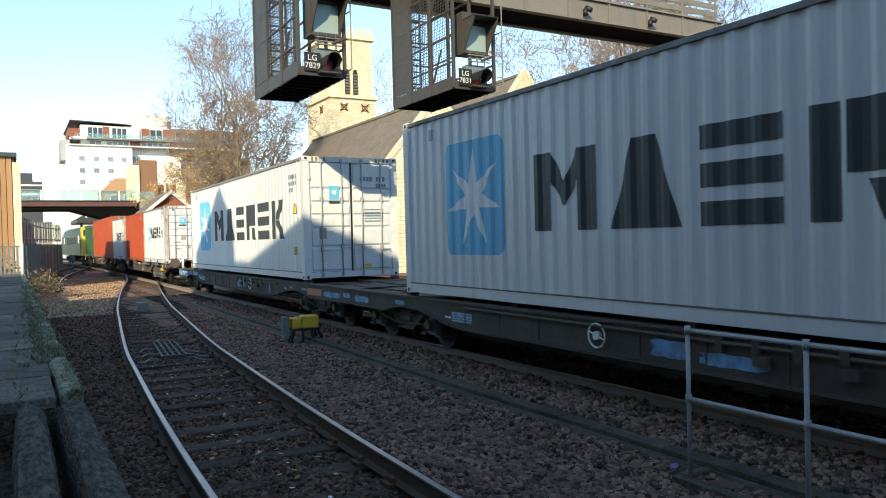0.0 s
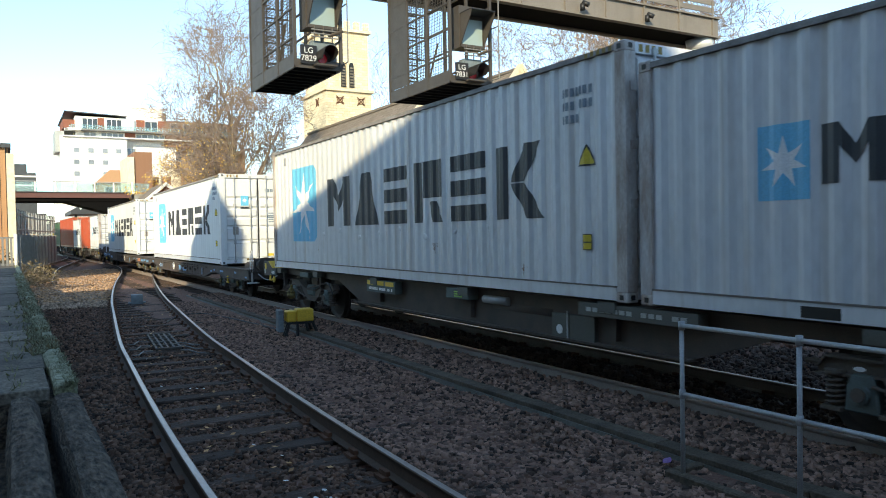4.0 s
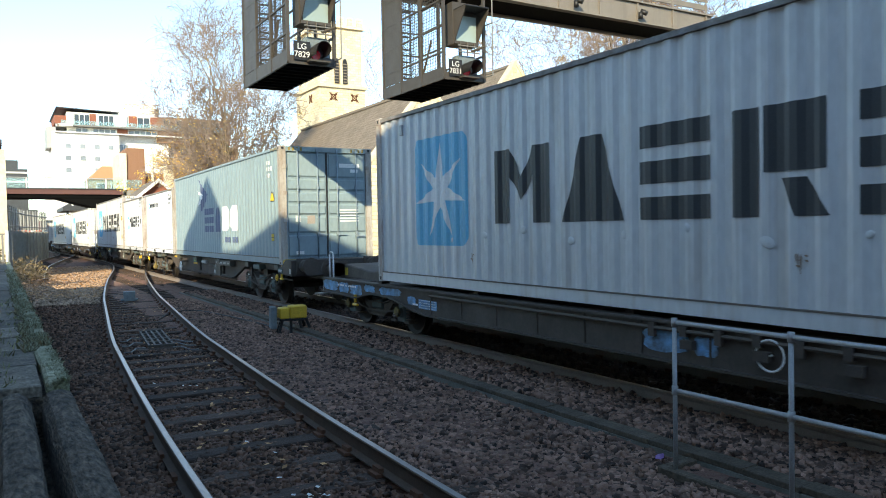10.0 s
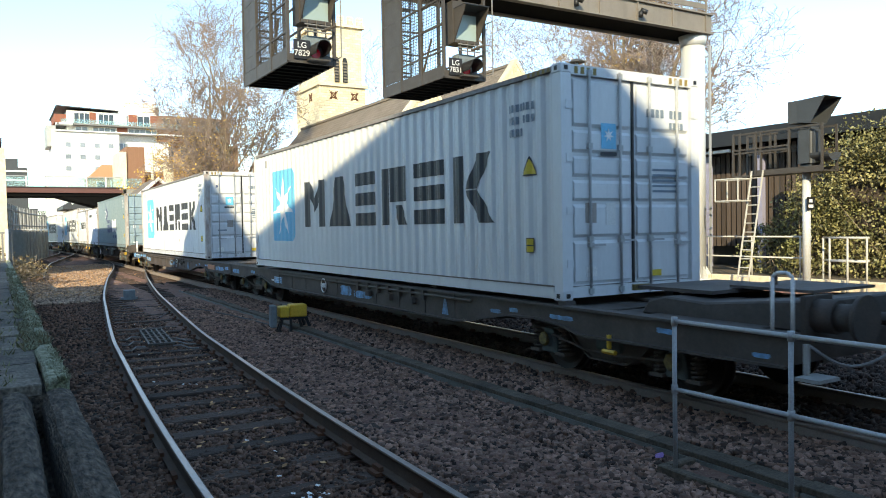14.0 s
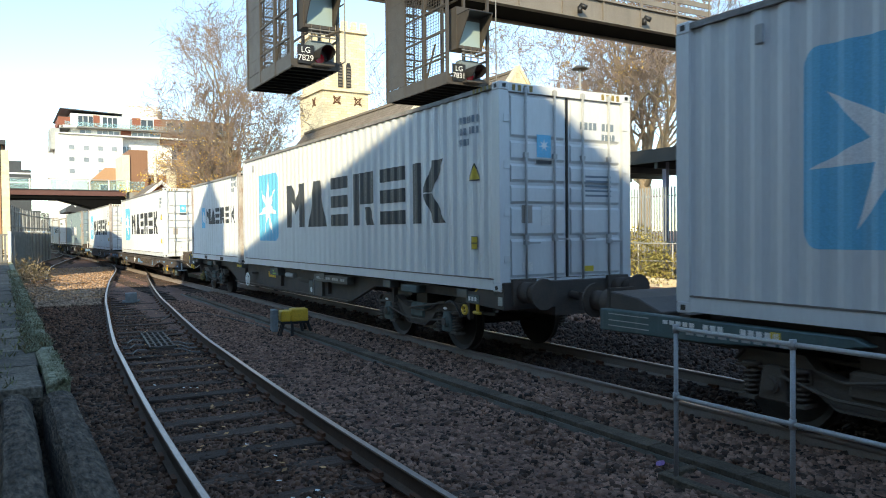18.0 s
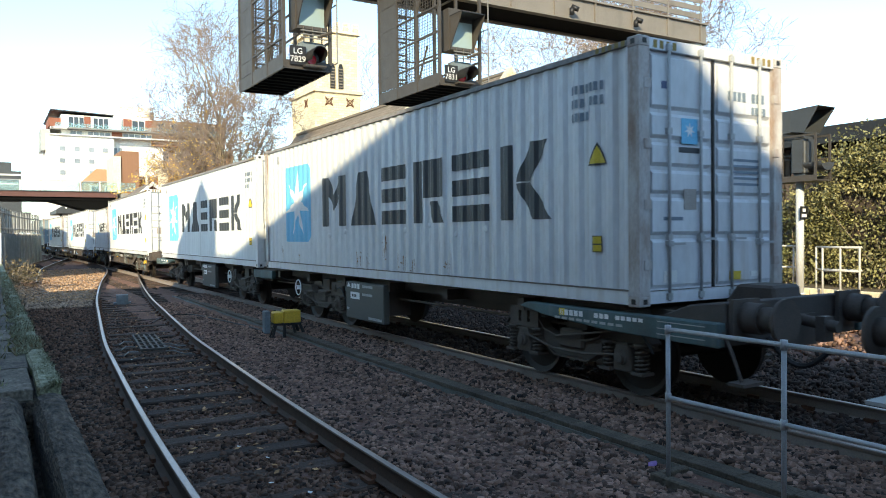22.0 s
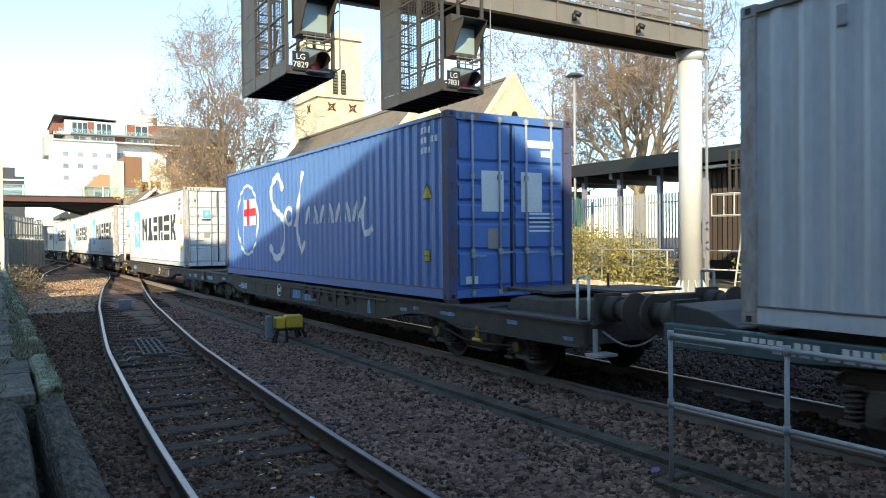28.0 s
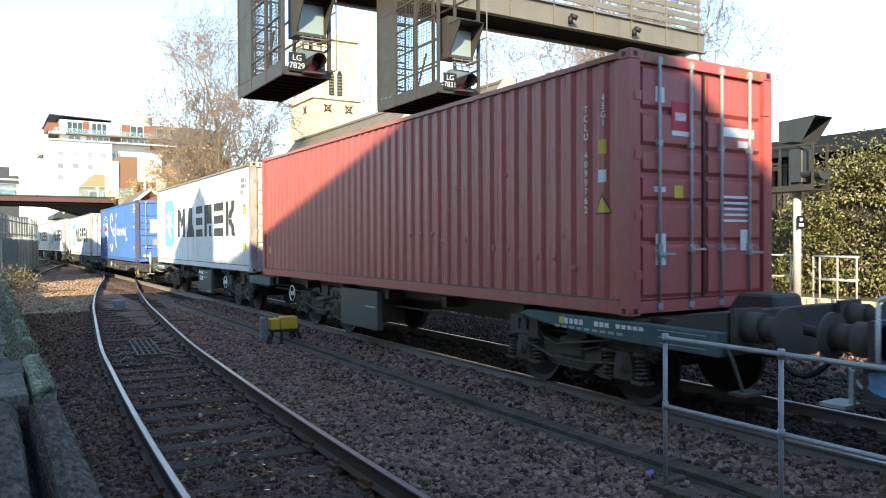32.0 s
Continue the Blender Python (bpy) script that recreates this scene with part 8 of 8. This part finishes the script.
            part("cover_plate", boxes((-0.5, 0.9, *span(1.4, 2.5), 1.08, 1.12)), "deck", w)
            part("cover_plate", boxes((-0.1, 1.0, *span(0.5, 1.5), 1.13, 1.16)), "deck", w)
            part("cover_leg", boxes((-0.1, 0.0, *span(2.3, 2.45), 0.83, 1.08), (0.7, 0.8, *span(2.3, 2.45), 0.83, 1.08)), "deck", w)
            part("yellow_edge", boxes((-0.56, -0.3, *span(2.49, 2.53), 1.06, 1.13)), "hazard_dim", w)
            part("post", tubes(0.02, ((0.3, at(1.2), 1.12), (0.3, at(1.2), 1.36)), n=6), "frame", w)
            part("handhold", tubes(0.017, ((-1.1, at(0.05), 0.82), (-1.1, at(0.05), 1.36)), ((-1.1, at(0.05), 1.36), (-1.1, at(0.1), 1.4)), ((-1.1, at(0.1), 1.4), (-1.1, at(0.2), 1.4)), ((-1.1, at(0.2), 1.4), (-1.1, at(0.25), 1.36)), ((-1.1, at(0.25), 1.36), (-1.1, at(0.25), 0.82))), "white", w, "bent white handhold")
            part("handhold", tubes(0.017, ((1.1, at(0.05), 0.82), (1.1, at(0.05), 1.4)), ((1.1, at(0.05), 1.4), (1.1, at(0.25), 1.4)), ((1.1, at(0.25), 1.4), (1.1, at(0.25), 0.82))), "steel", w)
            part("step", boxes((-1.3, -1.0, *span(-0.32, -0.1), 0.5, 0.53), (-1.18, -1.14, *span(-0.14, -0.1), 0.53, 0.8)), "palisade", w, "pale grey footstep")
            part("label_plate", boxes((-0.756, -0.75, *span(0.06, 0.2), 0.9, 1.06)), "hazard", w)
            part("hose", sagging((-0.95, at(-0.02), 0.75), (-0.55, at(-0.5), 0.72), -0.15), "steel", w)
            buffers(w, end, sy)
        else:
            part("drawbar", tubes(0.09, ((0, end, 0.7), (0, end + sy * 0.3, 0.7)), n=12), "frame", w)
            for x0, x1, d0, d1, z in ((-0.7, 0.0, 0.3, 1.3, 0.875), (0.1, 0.9, 0.5, 1.8, 0.885)):
                bm = boxes((x0, x1, *span(d0, d1), z - 0.02, z))
                part("loose_plate", bm, "deck", w)
            part("opening", boxes((-0.6, 0.7, *span(0.0, 0.28), 0.826, 0.836)), "black", w)
    return w


def bogie_wagon(label, plain=False):
    """A long container flat on two full-size sprung bogies."""
    w = thing("container_wagon", label, "railway wagon", group="wagons of the train")
    f, b = 10.05, -9.75
    for sx in (-1, 1):
        bm = bmesh.new()
        prism_into(bm, [(b, 1.0), (f, 1.0), (f, 0.86), (5.3, 0.86), (4.2, 0.5), (-4.2, 0.5), (-5.3, 0.86), (b, 0.86)], "x", sx * 0.98 - 0.04, sx * 0.98 + 0.04)
        part("side_sill", bm, "frame", w)
        part("bottom_flange", boxes((sx * 1.0 - 0.1, sx * 1.0 + 0.1, -4.2, 4.2, 0.475, 0.5)), "frame", w)
        for y in (-8.7, -6.2, -3.1, 0.0, 3.15, 6.2, 8.7):
            bm = boxes((sx * 1.13 - 0.09, sx * 1.13 + 0.09, y - 0.14, y + 0.14, 0.9, 1.02))
            part("container_bracket", bm, "panel_dark", w)
            bm = bmesh.new()
            prism_into(bm, [(y - 0.05, 0.9), (y + 0.05, 0.9), (y + 0.03, 0.56), (y - 0.03, 0.56)], "x", sx * 1.06 - 0.04, sx * 1.06 + 0.04)
            part("gusset", bm, "frame", w)
    part("centre_sill", boxes((-0.3, 0.3, b, f, 0.66, 0.98)), "frame", w)
    for i in range(9):
        y = -8.9 + 17.8 * i / 8
        part("cross_member", boxes((-1.0, 1.0, y - 0.07, y + 0.07, 0.78, 0.98)), "frame", w)
    for y in (6.95, -7.0):
        bogie_parts(w, y, 0.46, 1.03, 0.9, "axle_green", plates=y < 0)
        bm = boxes((-1.2, -0.95, y - 0.25, y + 0.3, 0.86, 0.98))
        bevel_all(bm, 0.015)
        part("side_box", bm, "axle_green", w)
    part("gas_bottle", turned_bm(-1.16, 7.98, 0.3), "hazard_dim", w, "grimy yellow bottle-shaped reservoir")
    if plain:
        pn = part("curve_panel", boxes((-1.2, -1.05, 2.3, 3.48, 0.76, 0.98)), "axle_green", w, "green panel with yellow labels")
        for y0, y1 in ((3.2, 3.45), (2.75, 3.02), (2.35, 2.68)):
            part("label", boxes((-1.205, -1.2, y0, y1, 0.89, 0.97)), "yellow", pn)
        for i in range(18):
            if i not in (7, 13, 16):
                part("letter_bar", boxes((-1.204, -1.2, 3.34 - i * 0.055, 3.38 - i * 0.055, 0.8, 0.85)), "white", pn)
    else:
        part("handwheel", ring_bm(-1.22, 2.45, 0.62, 0.17), "white", w, "white five-spoke brake handwheel")
        part("wheel_bracket", boxes((-1.2, -0.98, 2.1, 2.42, 0.78, 0.83)), "frame", w)
        part("yellow_patch", boxes((-1.23, -1.222, 3.05, 3.5, 0.93, 0.99)), "yellow", w)
        for i, y in enumerate((1.18, 1.07, 0.98, 0.88, 0.79, 0.69)):
            part("letter_bar", boxes((-1.028, -1.021, y - 0.075, y, 0.74, 0.88 if i in (0, 3, 5) else 0.84)), "yellow", w)
    bm = boxes((-1.2, -1.0, -0.13, 0.52, 0.83, 0.99))
    bevel_all(bm, 0.01)
    bx = part("control_box", bm, "axle_green", w)
    for i in range(3):
        part("label_line", boxes((-1.206, -1.2, 0.05, 0.27, 0.86 + i * 0.035, 0.88 + i * 0.035)), "label_green", bx)
    bm = bmesh.new()
    tube_into(bm, (-0.9, -1.9, 0.78), (-0.9, -0.5, 0.78), 0.13, 16)
    part("air_tank", bm, "frame", w)
    part("tank_end", tubes(0.06, ((-1.05, -0.95, 0.86), (-1.05, -0.35, 0.86)), n=10), "steel", w)
    pn = part("equipment_panel", boxes((-1.08, -1.02, -2.75, -1.95, 0.5, 0.8)), "panel_dark", w)
    bm = bmesh.new()
    tube_into(bm, (-1.085, -2.1, 0.6), (-1.08, -2.1, 0.6), 0.06, 14)
    part("dial", bm, "white", pn)
    part("lever", boxes((-1.1, -1.085, -2.28, -2.26, 0.5, 0.84)), "palisade", w)
    pn = part("lettered_panel", boxes((-1.2, -1.05, -4.4, -2.6, 0.84, 0.99)), "panel_dark", w)
    for i in range(14):
        if i not in (7, 11):
            part("stencil_bar", boxes((-1.206, -1.2, -2.75 - i * 0.11 - 0.08, -2.75 - i * 0.11, 0.89, 0.94)), "palisade", pn)
    part("brake_pipe", tubes(0.025, ((-0.95, -9.2, 0.66), (-0.95, -5.4, 0.66)), ((-0.95, -4.2, 0.44), (-0.95, 4.2, 0.44)), n=6), "bogie", w)
    for sy, end in ((1, f), (-1, b)):
        at = lambda d: end - sy * d
        span = lambda d0, d1: (min(at(d0), at(d1)), max(at(d0), at(d1)))
        # raised end with a wedge, lettered plates and lashing rings
        bm = bmesh.new()
        prism_into(bm, [(at(0), 0.78), (at(0), 1.16), (at(0.5), 1.17), (at(0.72), 1.0), (at(1.0), 1.0), (at(1.0), 0.82)], "x", -1.19, 1.19)
        bevel_all(bm, 0.012)
        head = part("headstock", bm, "brown_head", w, "dark brown raised end beam")
        bm = bmesh.new()
        prism_into(bm, [(at(0.5), 1.172), (at(0.74), 1.0), (at(0.7), 1.0), (at(0.38), 1.172)], "x", -1.195, -0.9)
        part("end_wedge", bm, "yellow", head, "yellow painted wedge")
        bm = bmesh.new()
        tube_into(bm, (-1.1915, at(0.2), 1.03), (-1.19, at(0.2), 1.03), 0.06, 14)
        part("hand_hole", bm, "black", head)
        part("label_plate", boxes((-1.197, -1.19, *span(0.04, 0.14), 0.84, 0.96)), "palisade", head)
        part("label_plate", boxes((-1.2, -1.19, *span(0.62, 0.95), 0.83, 0.95)), "axle_green", head)
        for i in range(3):
            part("letter_bar", boxes((-1.204, -1.2, *span(0.68 + i * 0.08, 0.73 + i * 0.08), 0.86, 0.92)), "white", head)
        if sy > 0:
            part("label_plate", boxes((-1.197, -1.19, *span(0.08, 0.22), 0.96, 1.1)), "hazard", head)
        part("lashing_ring", ring_bm(-1.23, at(0.95), 0.72, 0.06, 0.022, 0), "yellow", w, "yellow lashing ring")
        part("lashing_hook", tubes(0.025, ((-1.22, at(0.62), 0.82), (-1.22, at(0.62), 0.72)), ((-1.22, at(0.55), 0.7), (-1.22, at(0.72), 0.7)), n=6), "yellow", w)
        buffers(w, end, sy)
    return w


def turned_bm(x, y, z):
    """A small bottle shape standing on its base."""
    bm = bmesh.new()
    prof = [(0.05, 0.0), (0.1, 0.04), (0.11, 0.14), (0.08, 0.22), (0.03, 0.27), (0.03, 0.34)]
    for (r0, z0), (r1, z1) in zip(prof[:-1], prof[1:]):
        tube_into(bm, (x, y, z + z0), (x, y, z + z1), r0, 12, r1)
    return bm


def short_wagon(label, bogies, panel, wheel_y=None, lettered=True, inner=1):
    """A short container flat: lettered end panels, an open middle and one deep equipment panel."""
    w = thing("container_wagon", label, "railway wagon", group="wagons of the train")
    f, b = 6.92, -7.1
    part("centre_sill", boxes((-0.35, 0.35, b, f, 0.66, 0.99)), "frame", w)
    for sx in (-1, 1):
        part("inner_rail", boxes((sx * 0.75 - 0.05, sx * 0.75 + 0.05, b, f, 0.86, 1.0)), "frame", w)
        for sy, end in ((1, f), (-1, b)):
            at = lambda d: end - sy * d
            if sy == inner:
                bm = boxes((sx * 1.15 - 0.05, sx * 1.15 + 0.05, min(at(0), at(0.85)), max(at(0), at(0.85)), 0.78, 0.98))
                bevel_all(bm, 0.012)
                part("end_plate", bm, "wagon_teal", w)
                continue
            bm = bmesh.new()
            prism_into(bm, [(at(0), 0.98), (at(2.95), 0.98), (at(3.1), 0.92), (at(2.6), 0.84), (at(1.5), 0.76), (at(0), 0.74)], "x", sx * 1.17 - 0.06, sx * 1.17 + 0.06)
            bevel_all(bm, 0.012)
            p = part("end_panel", bm, "wagon_teal", w, "teal green sill end with stencilled lettering")
            if sx < 0:
                for i in range(16):
                    if i not in (5, 9, 10):
                        d = 0.95 + i * 0.085
                        part("stencil_bar", boxes((-1.234, -1.23, min(at(d), at(d + 0.06)), max(at(d), at(d + 0.06)), 0.9 - 0.002 * i, 0.94)), "white", p)
                for i in range(9):
                    d = 1.25 + i * 0.13
                    part("stencil_bar", boxes((-1.234, -1.23, min(at(d), at(d + 0.09)), max(at(d), at(d + 0.09)), 0.82, 0.85)), "palisade", p)
                for z0, z1, d0, d1 in ((0.93, 0.94, 0.15, 0.75), (0.8, 0.81, 0.15, 0.75), (0.86, 0.87, 0.15, 0.75)):
                    part("table_line", boxes((-1.234, -1.23, min(at(d0), at(d1)), max(at(d0), at(d1)), z0, z1)), "palisade", p)
                part("mark", boxes((-1.234, -1.23, min(at(2.2), at(2.3)), max(at(2.2), at(2.3)), 0.87, 0.95)), "hazard", p)
    for i in range(7):
        y = -5.8 + 11.6 * i / 6
        part("cross_member", boxes((-1.1, 1.1, y - 0.07, y + 0.07, 0.84, 1.0)), "frame", w)
    for k, y in enumerate(bogies):
        bogie_parts(w, y, 0.46, 0.9, 0.92, "bogie", plates=False, tower=-1 if k == 0 else 1)
    y0, y1 = panel
    bm = boxes((-1.2, -1.08, y1, y0, 0.26, 0.96))
    bevel_all(bm, 0.015)
    box = part("equipment_panel", bm, "panel_dark", w, "dark green side panel with pale marks")
    part("panel_frame", boxes((-1.08, -0.6, y1 + 0.1, y0 - 0.1, 0.4, 0.9)), "frame", box)
    if lettered:
        bm = bmesh.new()
        prism_into(bm, [(y0 - 0.06, 0.86), (y0 - 0.14, 0.94), (y0 - 0.22, 0.86)], "x", -1.204, -1.2)
        part("mark", bm, "white", box)
        for i in range(3):
            part("mark", boxes((-1.204, -1.2, y0 - 0.36 - i * 0.13, y0 - 0.27 - i * 0.13, 0.84, 0.93)), "white", box)
        bm = boxes((-1.204, -1.2, y0 - 0.62, y0 - 0.22, 0.64, 0.77))
        part("sign", bm, "white", box)
        for i in range(3):
            part("letter_bar", boxes((-1.206, -1.204, y0 - 0.34 - i * 0.07, y0 - 0.29 - i * 0.07, 0.68, 0.73)), "panel_dark", box)
        for z, u0, u1 in ((0.87, 0.75, 1.2), (0.72, 0.74, 1.22), (0.3, 1.0, 1.58), (0.42, 0.05, 0.2)):
            n = int((u1 - u0) / 0.055)
            for i in range(n):
                part("letter_bar", boxes((-1.204, -1.2, y0 - u0 - i * 0.055 - 0.042, y0 - u0 - i * 0.055, z, z + 0.045)), "palisade", box)
    else:
        part("scrape", boxes((-1.204, -1.2, y1 + 0.08, y1 + 0.5, 0.66, 0.69)), "palisade", box)
    bm = boxes((-1.05, -0.9, y0 + 0.22, y0 + 0.77, 0.72, 0.92))
    bevel_all(bm, 0.01)
    part("small_panel", bm, "axle_green", w)
    ya = bogies[0] - 1.9
    if lettered:
        bm = bmesh.new()
        tube_into(bm, (-0.95, ya, 0.72), (-0.55, ya, 0.72), 0.14, 16)
        part("brake_cylinder", bm, "bogie", w)
        part("brake_lever", tubes(0.025, ((-1.0, ya + 0.75, 0.86), (-1.0, ya + 0.45, 0.86)), ((-1.0, ya + 0.45, 0.86), (-1.0, ya + 0.15, 0.6)), ((-1.0, ya + 0.15, 0.6), (-1.0, ya - 0.2, 0.58)), n=6), "bogie", w)
        part("valve", boxes((-1.1, -0.95, ya + 0.7, ya + 0.9, 0.7, 0.9)), "bogie", w)
        part("pipe_joint", boxes((-1.05, -0.9, ya + 0.35, ya + 0.5, 0.8, 0.95)), "bogie", w)
    part("brake_pipe", tubes(0.022, ((-0.85, b + 0.3, 0.7), (-0.85, f - 0.3, 0.7)), n=6), "bogie", w)
    if wheel_y is not None:
        part("handwheel", ring_bm(-1.25, wheel_y, 0.7, 0.165, 0.013, 2), "white", w, "white brake handwheel")
    for sy, end in ((1, f), (-1, b)):
        at = lambda d: end - sy * d
        bm = bmesh.new()
        top = 1.0 if sy == inner else 1.17
        prism_into(bm, [(at(0.02), 0.74), (at(0.02), top), (at(0.45), min(top, 1.12)), (at(0.8), 0.99), (at(0.8), 0.8)], "x", -1.09, 1.09)
        bevel_all(bm, 0.012)
        part("headstock", bm, "brown_head", w, "dark raised end beam")
        if sy == inner:
            part("drawbar", tubes(0.09, ((0, end, 0.85), (0, end + sy * 0.1, 0.85)), n=12), "frame", w)
            continue
        bm = bmesh.new()
        prism_into(bm, [(at(0.3), 1.0), (at(1.0), 1.0), (at(0.8), 1.26), (at(0.35), 1.26)], "x", 0.1, 0.6)
        bevel_all(bm, 0.03)
        part("end_hump", bm, "frame", w)
        if sy > 0:
            buffers(w, end, sy)
            continue
        part("step", boxes((-1.25, -0.95, min(at(-0.3), at(-0.12)), max(at(-0.3), at(-0.12)), 0.42, 0.45)), "frame", w)
        part("step_iron", sagging((-1.15, at(-0.2), 0.45), (-1.15, at(0.02), 0.9), 0.05, 0.018), "frame", w)
        part("hose", sagging((-0.5, at(-0.02), 0.8), (-0.3, at(-0.55), 0.72), -0.22, 0.03), "black", w)
        buffers(w, end, sy)
    return w


MAT["brown_head"] = surface("dark_brown_beam_paint", (0.07, 0.056, 0.05), (0.04, 0.035, 0.032), 2.0, 0.65, bump=0.002, mix=0.8)
MAT["label_green"] = surface("bright_green_label", (0.3, 0.55, 0.1), None, 5.0, 0.5)
B = "patch_blue"
ENDS = [(B, 8.72, 7.95, 0.62, 0.84), (B, 7.9, 7.42, 0.62, 0.83), (B, 7.36, 6.8, 0.6, 0.82), (B, 6.72, 6.25, 0.7, 0.84), (B, 6.1, 5.2, 0.69, 0.83), (B, 5.0, 4.7, 0.6, 0.74)]
MID = [(B, -0.3, -0.95, 0.54, 0.8), (B, -1.0, -1.3, 0.56, 0.76), (B, -4.85, -5.1, 0.66, 0.72), (B, -5.3, -5.5, 0.71, 0.77), (B, -6.15, -6.4, 0.7, 0.76), (B, -6.35, -6.6, 0.7, 0.76)]
TAIL = [("patch_orange", -7.45, -6.56, 0.63, 0.78), (B, -7.6, -8.6, 0.63, 0.76), (B, -8.7, -9.1, 0.68, 0.78)]
PAIR_FRONT = low_wagon("low container flat with flaking blue and orange paint", -1.87, True, False, ENDS + MID + TAIL, 5)
PAIR_REAR = low_wagon("low container flat with grimy brown sills and white handhold", 1.25, False, True, MID[2:] + [(B, 8.4, 7.7, 0.63, 0.76), (B, 6.6, 6.2, 0.7, 0.78), (B, -7.9, -8.15, 0.72, 0.78), (B, -9.05, -9.25, 0.63, 0.68), (B, 0.45, -0.1, 0.54, 0.74), (B, -0.2, -1.05, 0.54, 0.68)], 6)
PLAIN_FRONT = low_wagon("low container flat with dull brown sills and few blue marks", -1.87, True, False, [(B, 4.9, 4.6, 0.6, 0.68), (B, -7.1, -7.5, 0.62, 0.74), (B, -7.85, -8.35, 0.63, 0.76), (B, -8.95, -9.25, 0.6, 0.72), (B, 8.4, 8.1, 0.66, 0.72), (B, -5.2, -5.4, 0.7, 0.76)], 7)
LONG = bogie_wagon("long container flat on sprung bogies with yellow end wedges")
LONG_PLAIN = bogie_wagon("long container flat on sprung bogies with a green label panel", True)
SHORT = short_wagon("short container flat on bogies with a lettered green side panel", (3.9, -4.8), (-0.71, -2.31), -4.13, inner=-1)
SHORT_PLAIN = short_wagon("short container flat on bogies with a plain dark side panel", (3.2, -4.8), (1.79, 0.17), 4.36, False)
SHORT_LETTERED = short_wagon("short container flat on bogies with a panel beside its handwheel", (3.2, -4.8), (1.6, -0.02), 4.1)
WAGONS = [(LONG, 65.6), (LONG_PLAIN, 44.8), (PAIR_FRONT, 23.05), (PAIR_REAR, 5.35), (LONG_PLAIN, -15.5), (LONG, -36.05), (PAIR_FRONT, -56.65), (PAIR_REAR, -74.65), (LONG, -95.7), (SHORT, -114.3), (SHORT_LETTERED, -128.1), (PLAIN_FRONT, -145.7), (PAIR_REAR, -163.85), (SHORT, -181.4), (SHORT_PLAIN, -195.4), (PAIR_FRONT, -212.6)]
seen_w = set()
for src, mid in WAGONS:
    ob = src if src.name not in seen_w else copy_thing(src, Matrix())
    seen_w.add(src.name)
    moving.append((ob, mid, 0.0))


def locomotive():
    e = thing("locomotive", "dark green diesel locomotive with a yellow cab end", "locomotive")
    bm = bmesh.new()
    prism_into(bm, [(-1.32, 1.0), (1.32, 1.0), (1.34, 2.9), (1.0, 3.65), (0.5, 3.85), (-0.5, 3.85), (-1.0, 3.65), (-1.34, 2.9)], "y", -8.6, 9.5)
    part("body", bm, "loco_green", e)
    bm = bmesh.new()
    prism_into(bm, [(-9.9, 1.0), (-8.58, 1.0), (-8.58, 3.7), (-9.2, 3.6), (-9.75, 2.7), (-9.9, 2.0)], "x", -1.3, 1.3)
    cab = part("cab", bm, "hazard", e, "yellow cab end")
    for x in (-0.65, 0.65):
        part("windscreen", boxes((x - 0.5, x + 0.5, -9.66, -9.5, 2.75, 3.4)), "pane", cab)
    for y in (-8.2, 6.0):
        part("side_window", boxes((-1.36, -1.33, y, y + 0.8, 2.2, 2.9)), "pane", e)
    for i in range(6):
        part("grille", boxes((-1.36, -1.33, -5 + i * 1.6, -3.9 + i * 1.6, 2.1, 2.8)), "black", e)
    part("fuel_tank", boxes((-1.2, 1.2, -2.5, 2.5, 0.35, 1.0)), "frame", e)
    for y in (-6.2, 6.2):
        bogie_parts(e, y, 0.5, 1.3, 1.0)
    buffers(e, -9.9, -1)
    return e


MAT["loco_green"] = surface("dark_green_loco_paint", (0.03, 0.06, 0.045), (0.05, 0.065, 0.05), 1.0, 0.45)
moving.append((locomotive(), 86.6, 0.0))

# along the line: seconds and the metres run since the start
RUN = [(0, 0.0), (2, 12.51), (4, 25.02), (6, 37.55), (8, 50.08), (10, 62.66), (12, 75.34), (14, 88.09), (16, 100.92), (18, 113.82), (20, 126.78), (22, 139.86), (24, 153.08), (26, 166.42), (28, 179.87), (30, 193.45), (32, 207.13)]
GAIT = np.polyfit([t for t, _ in RUN], [d for _, d in RUN], 4)


def motions():
    for ob, mid, z in moving:
        rows = []
        for t in range(33):
            y = mid + float(np.polyval(GAIT, t))
            rows.append((t, pose(line_x(y), y, z, 0, 0, line_turn(y))))
        walk(ob, rows)


motions()
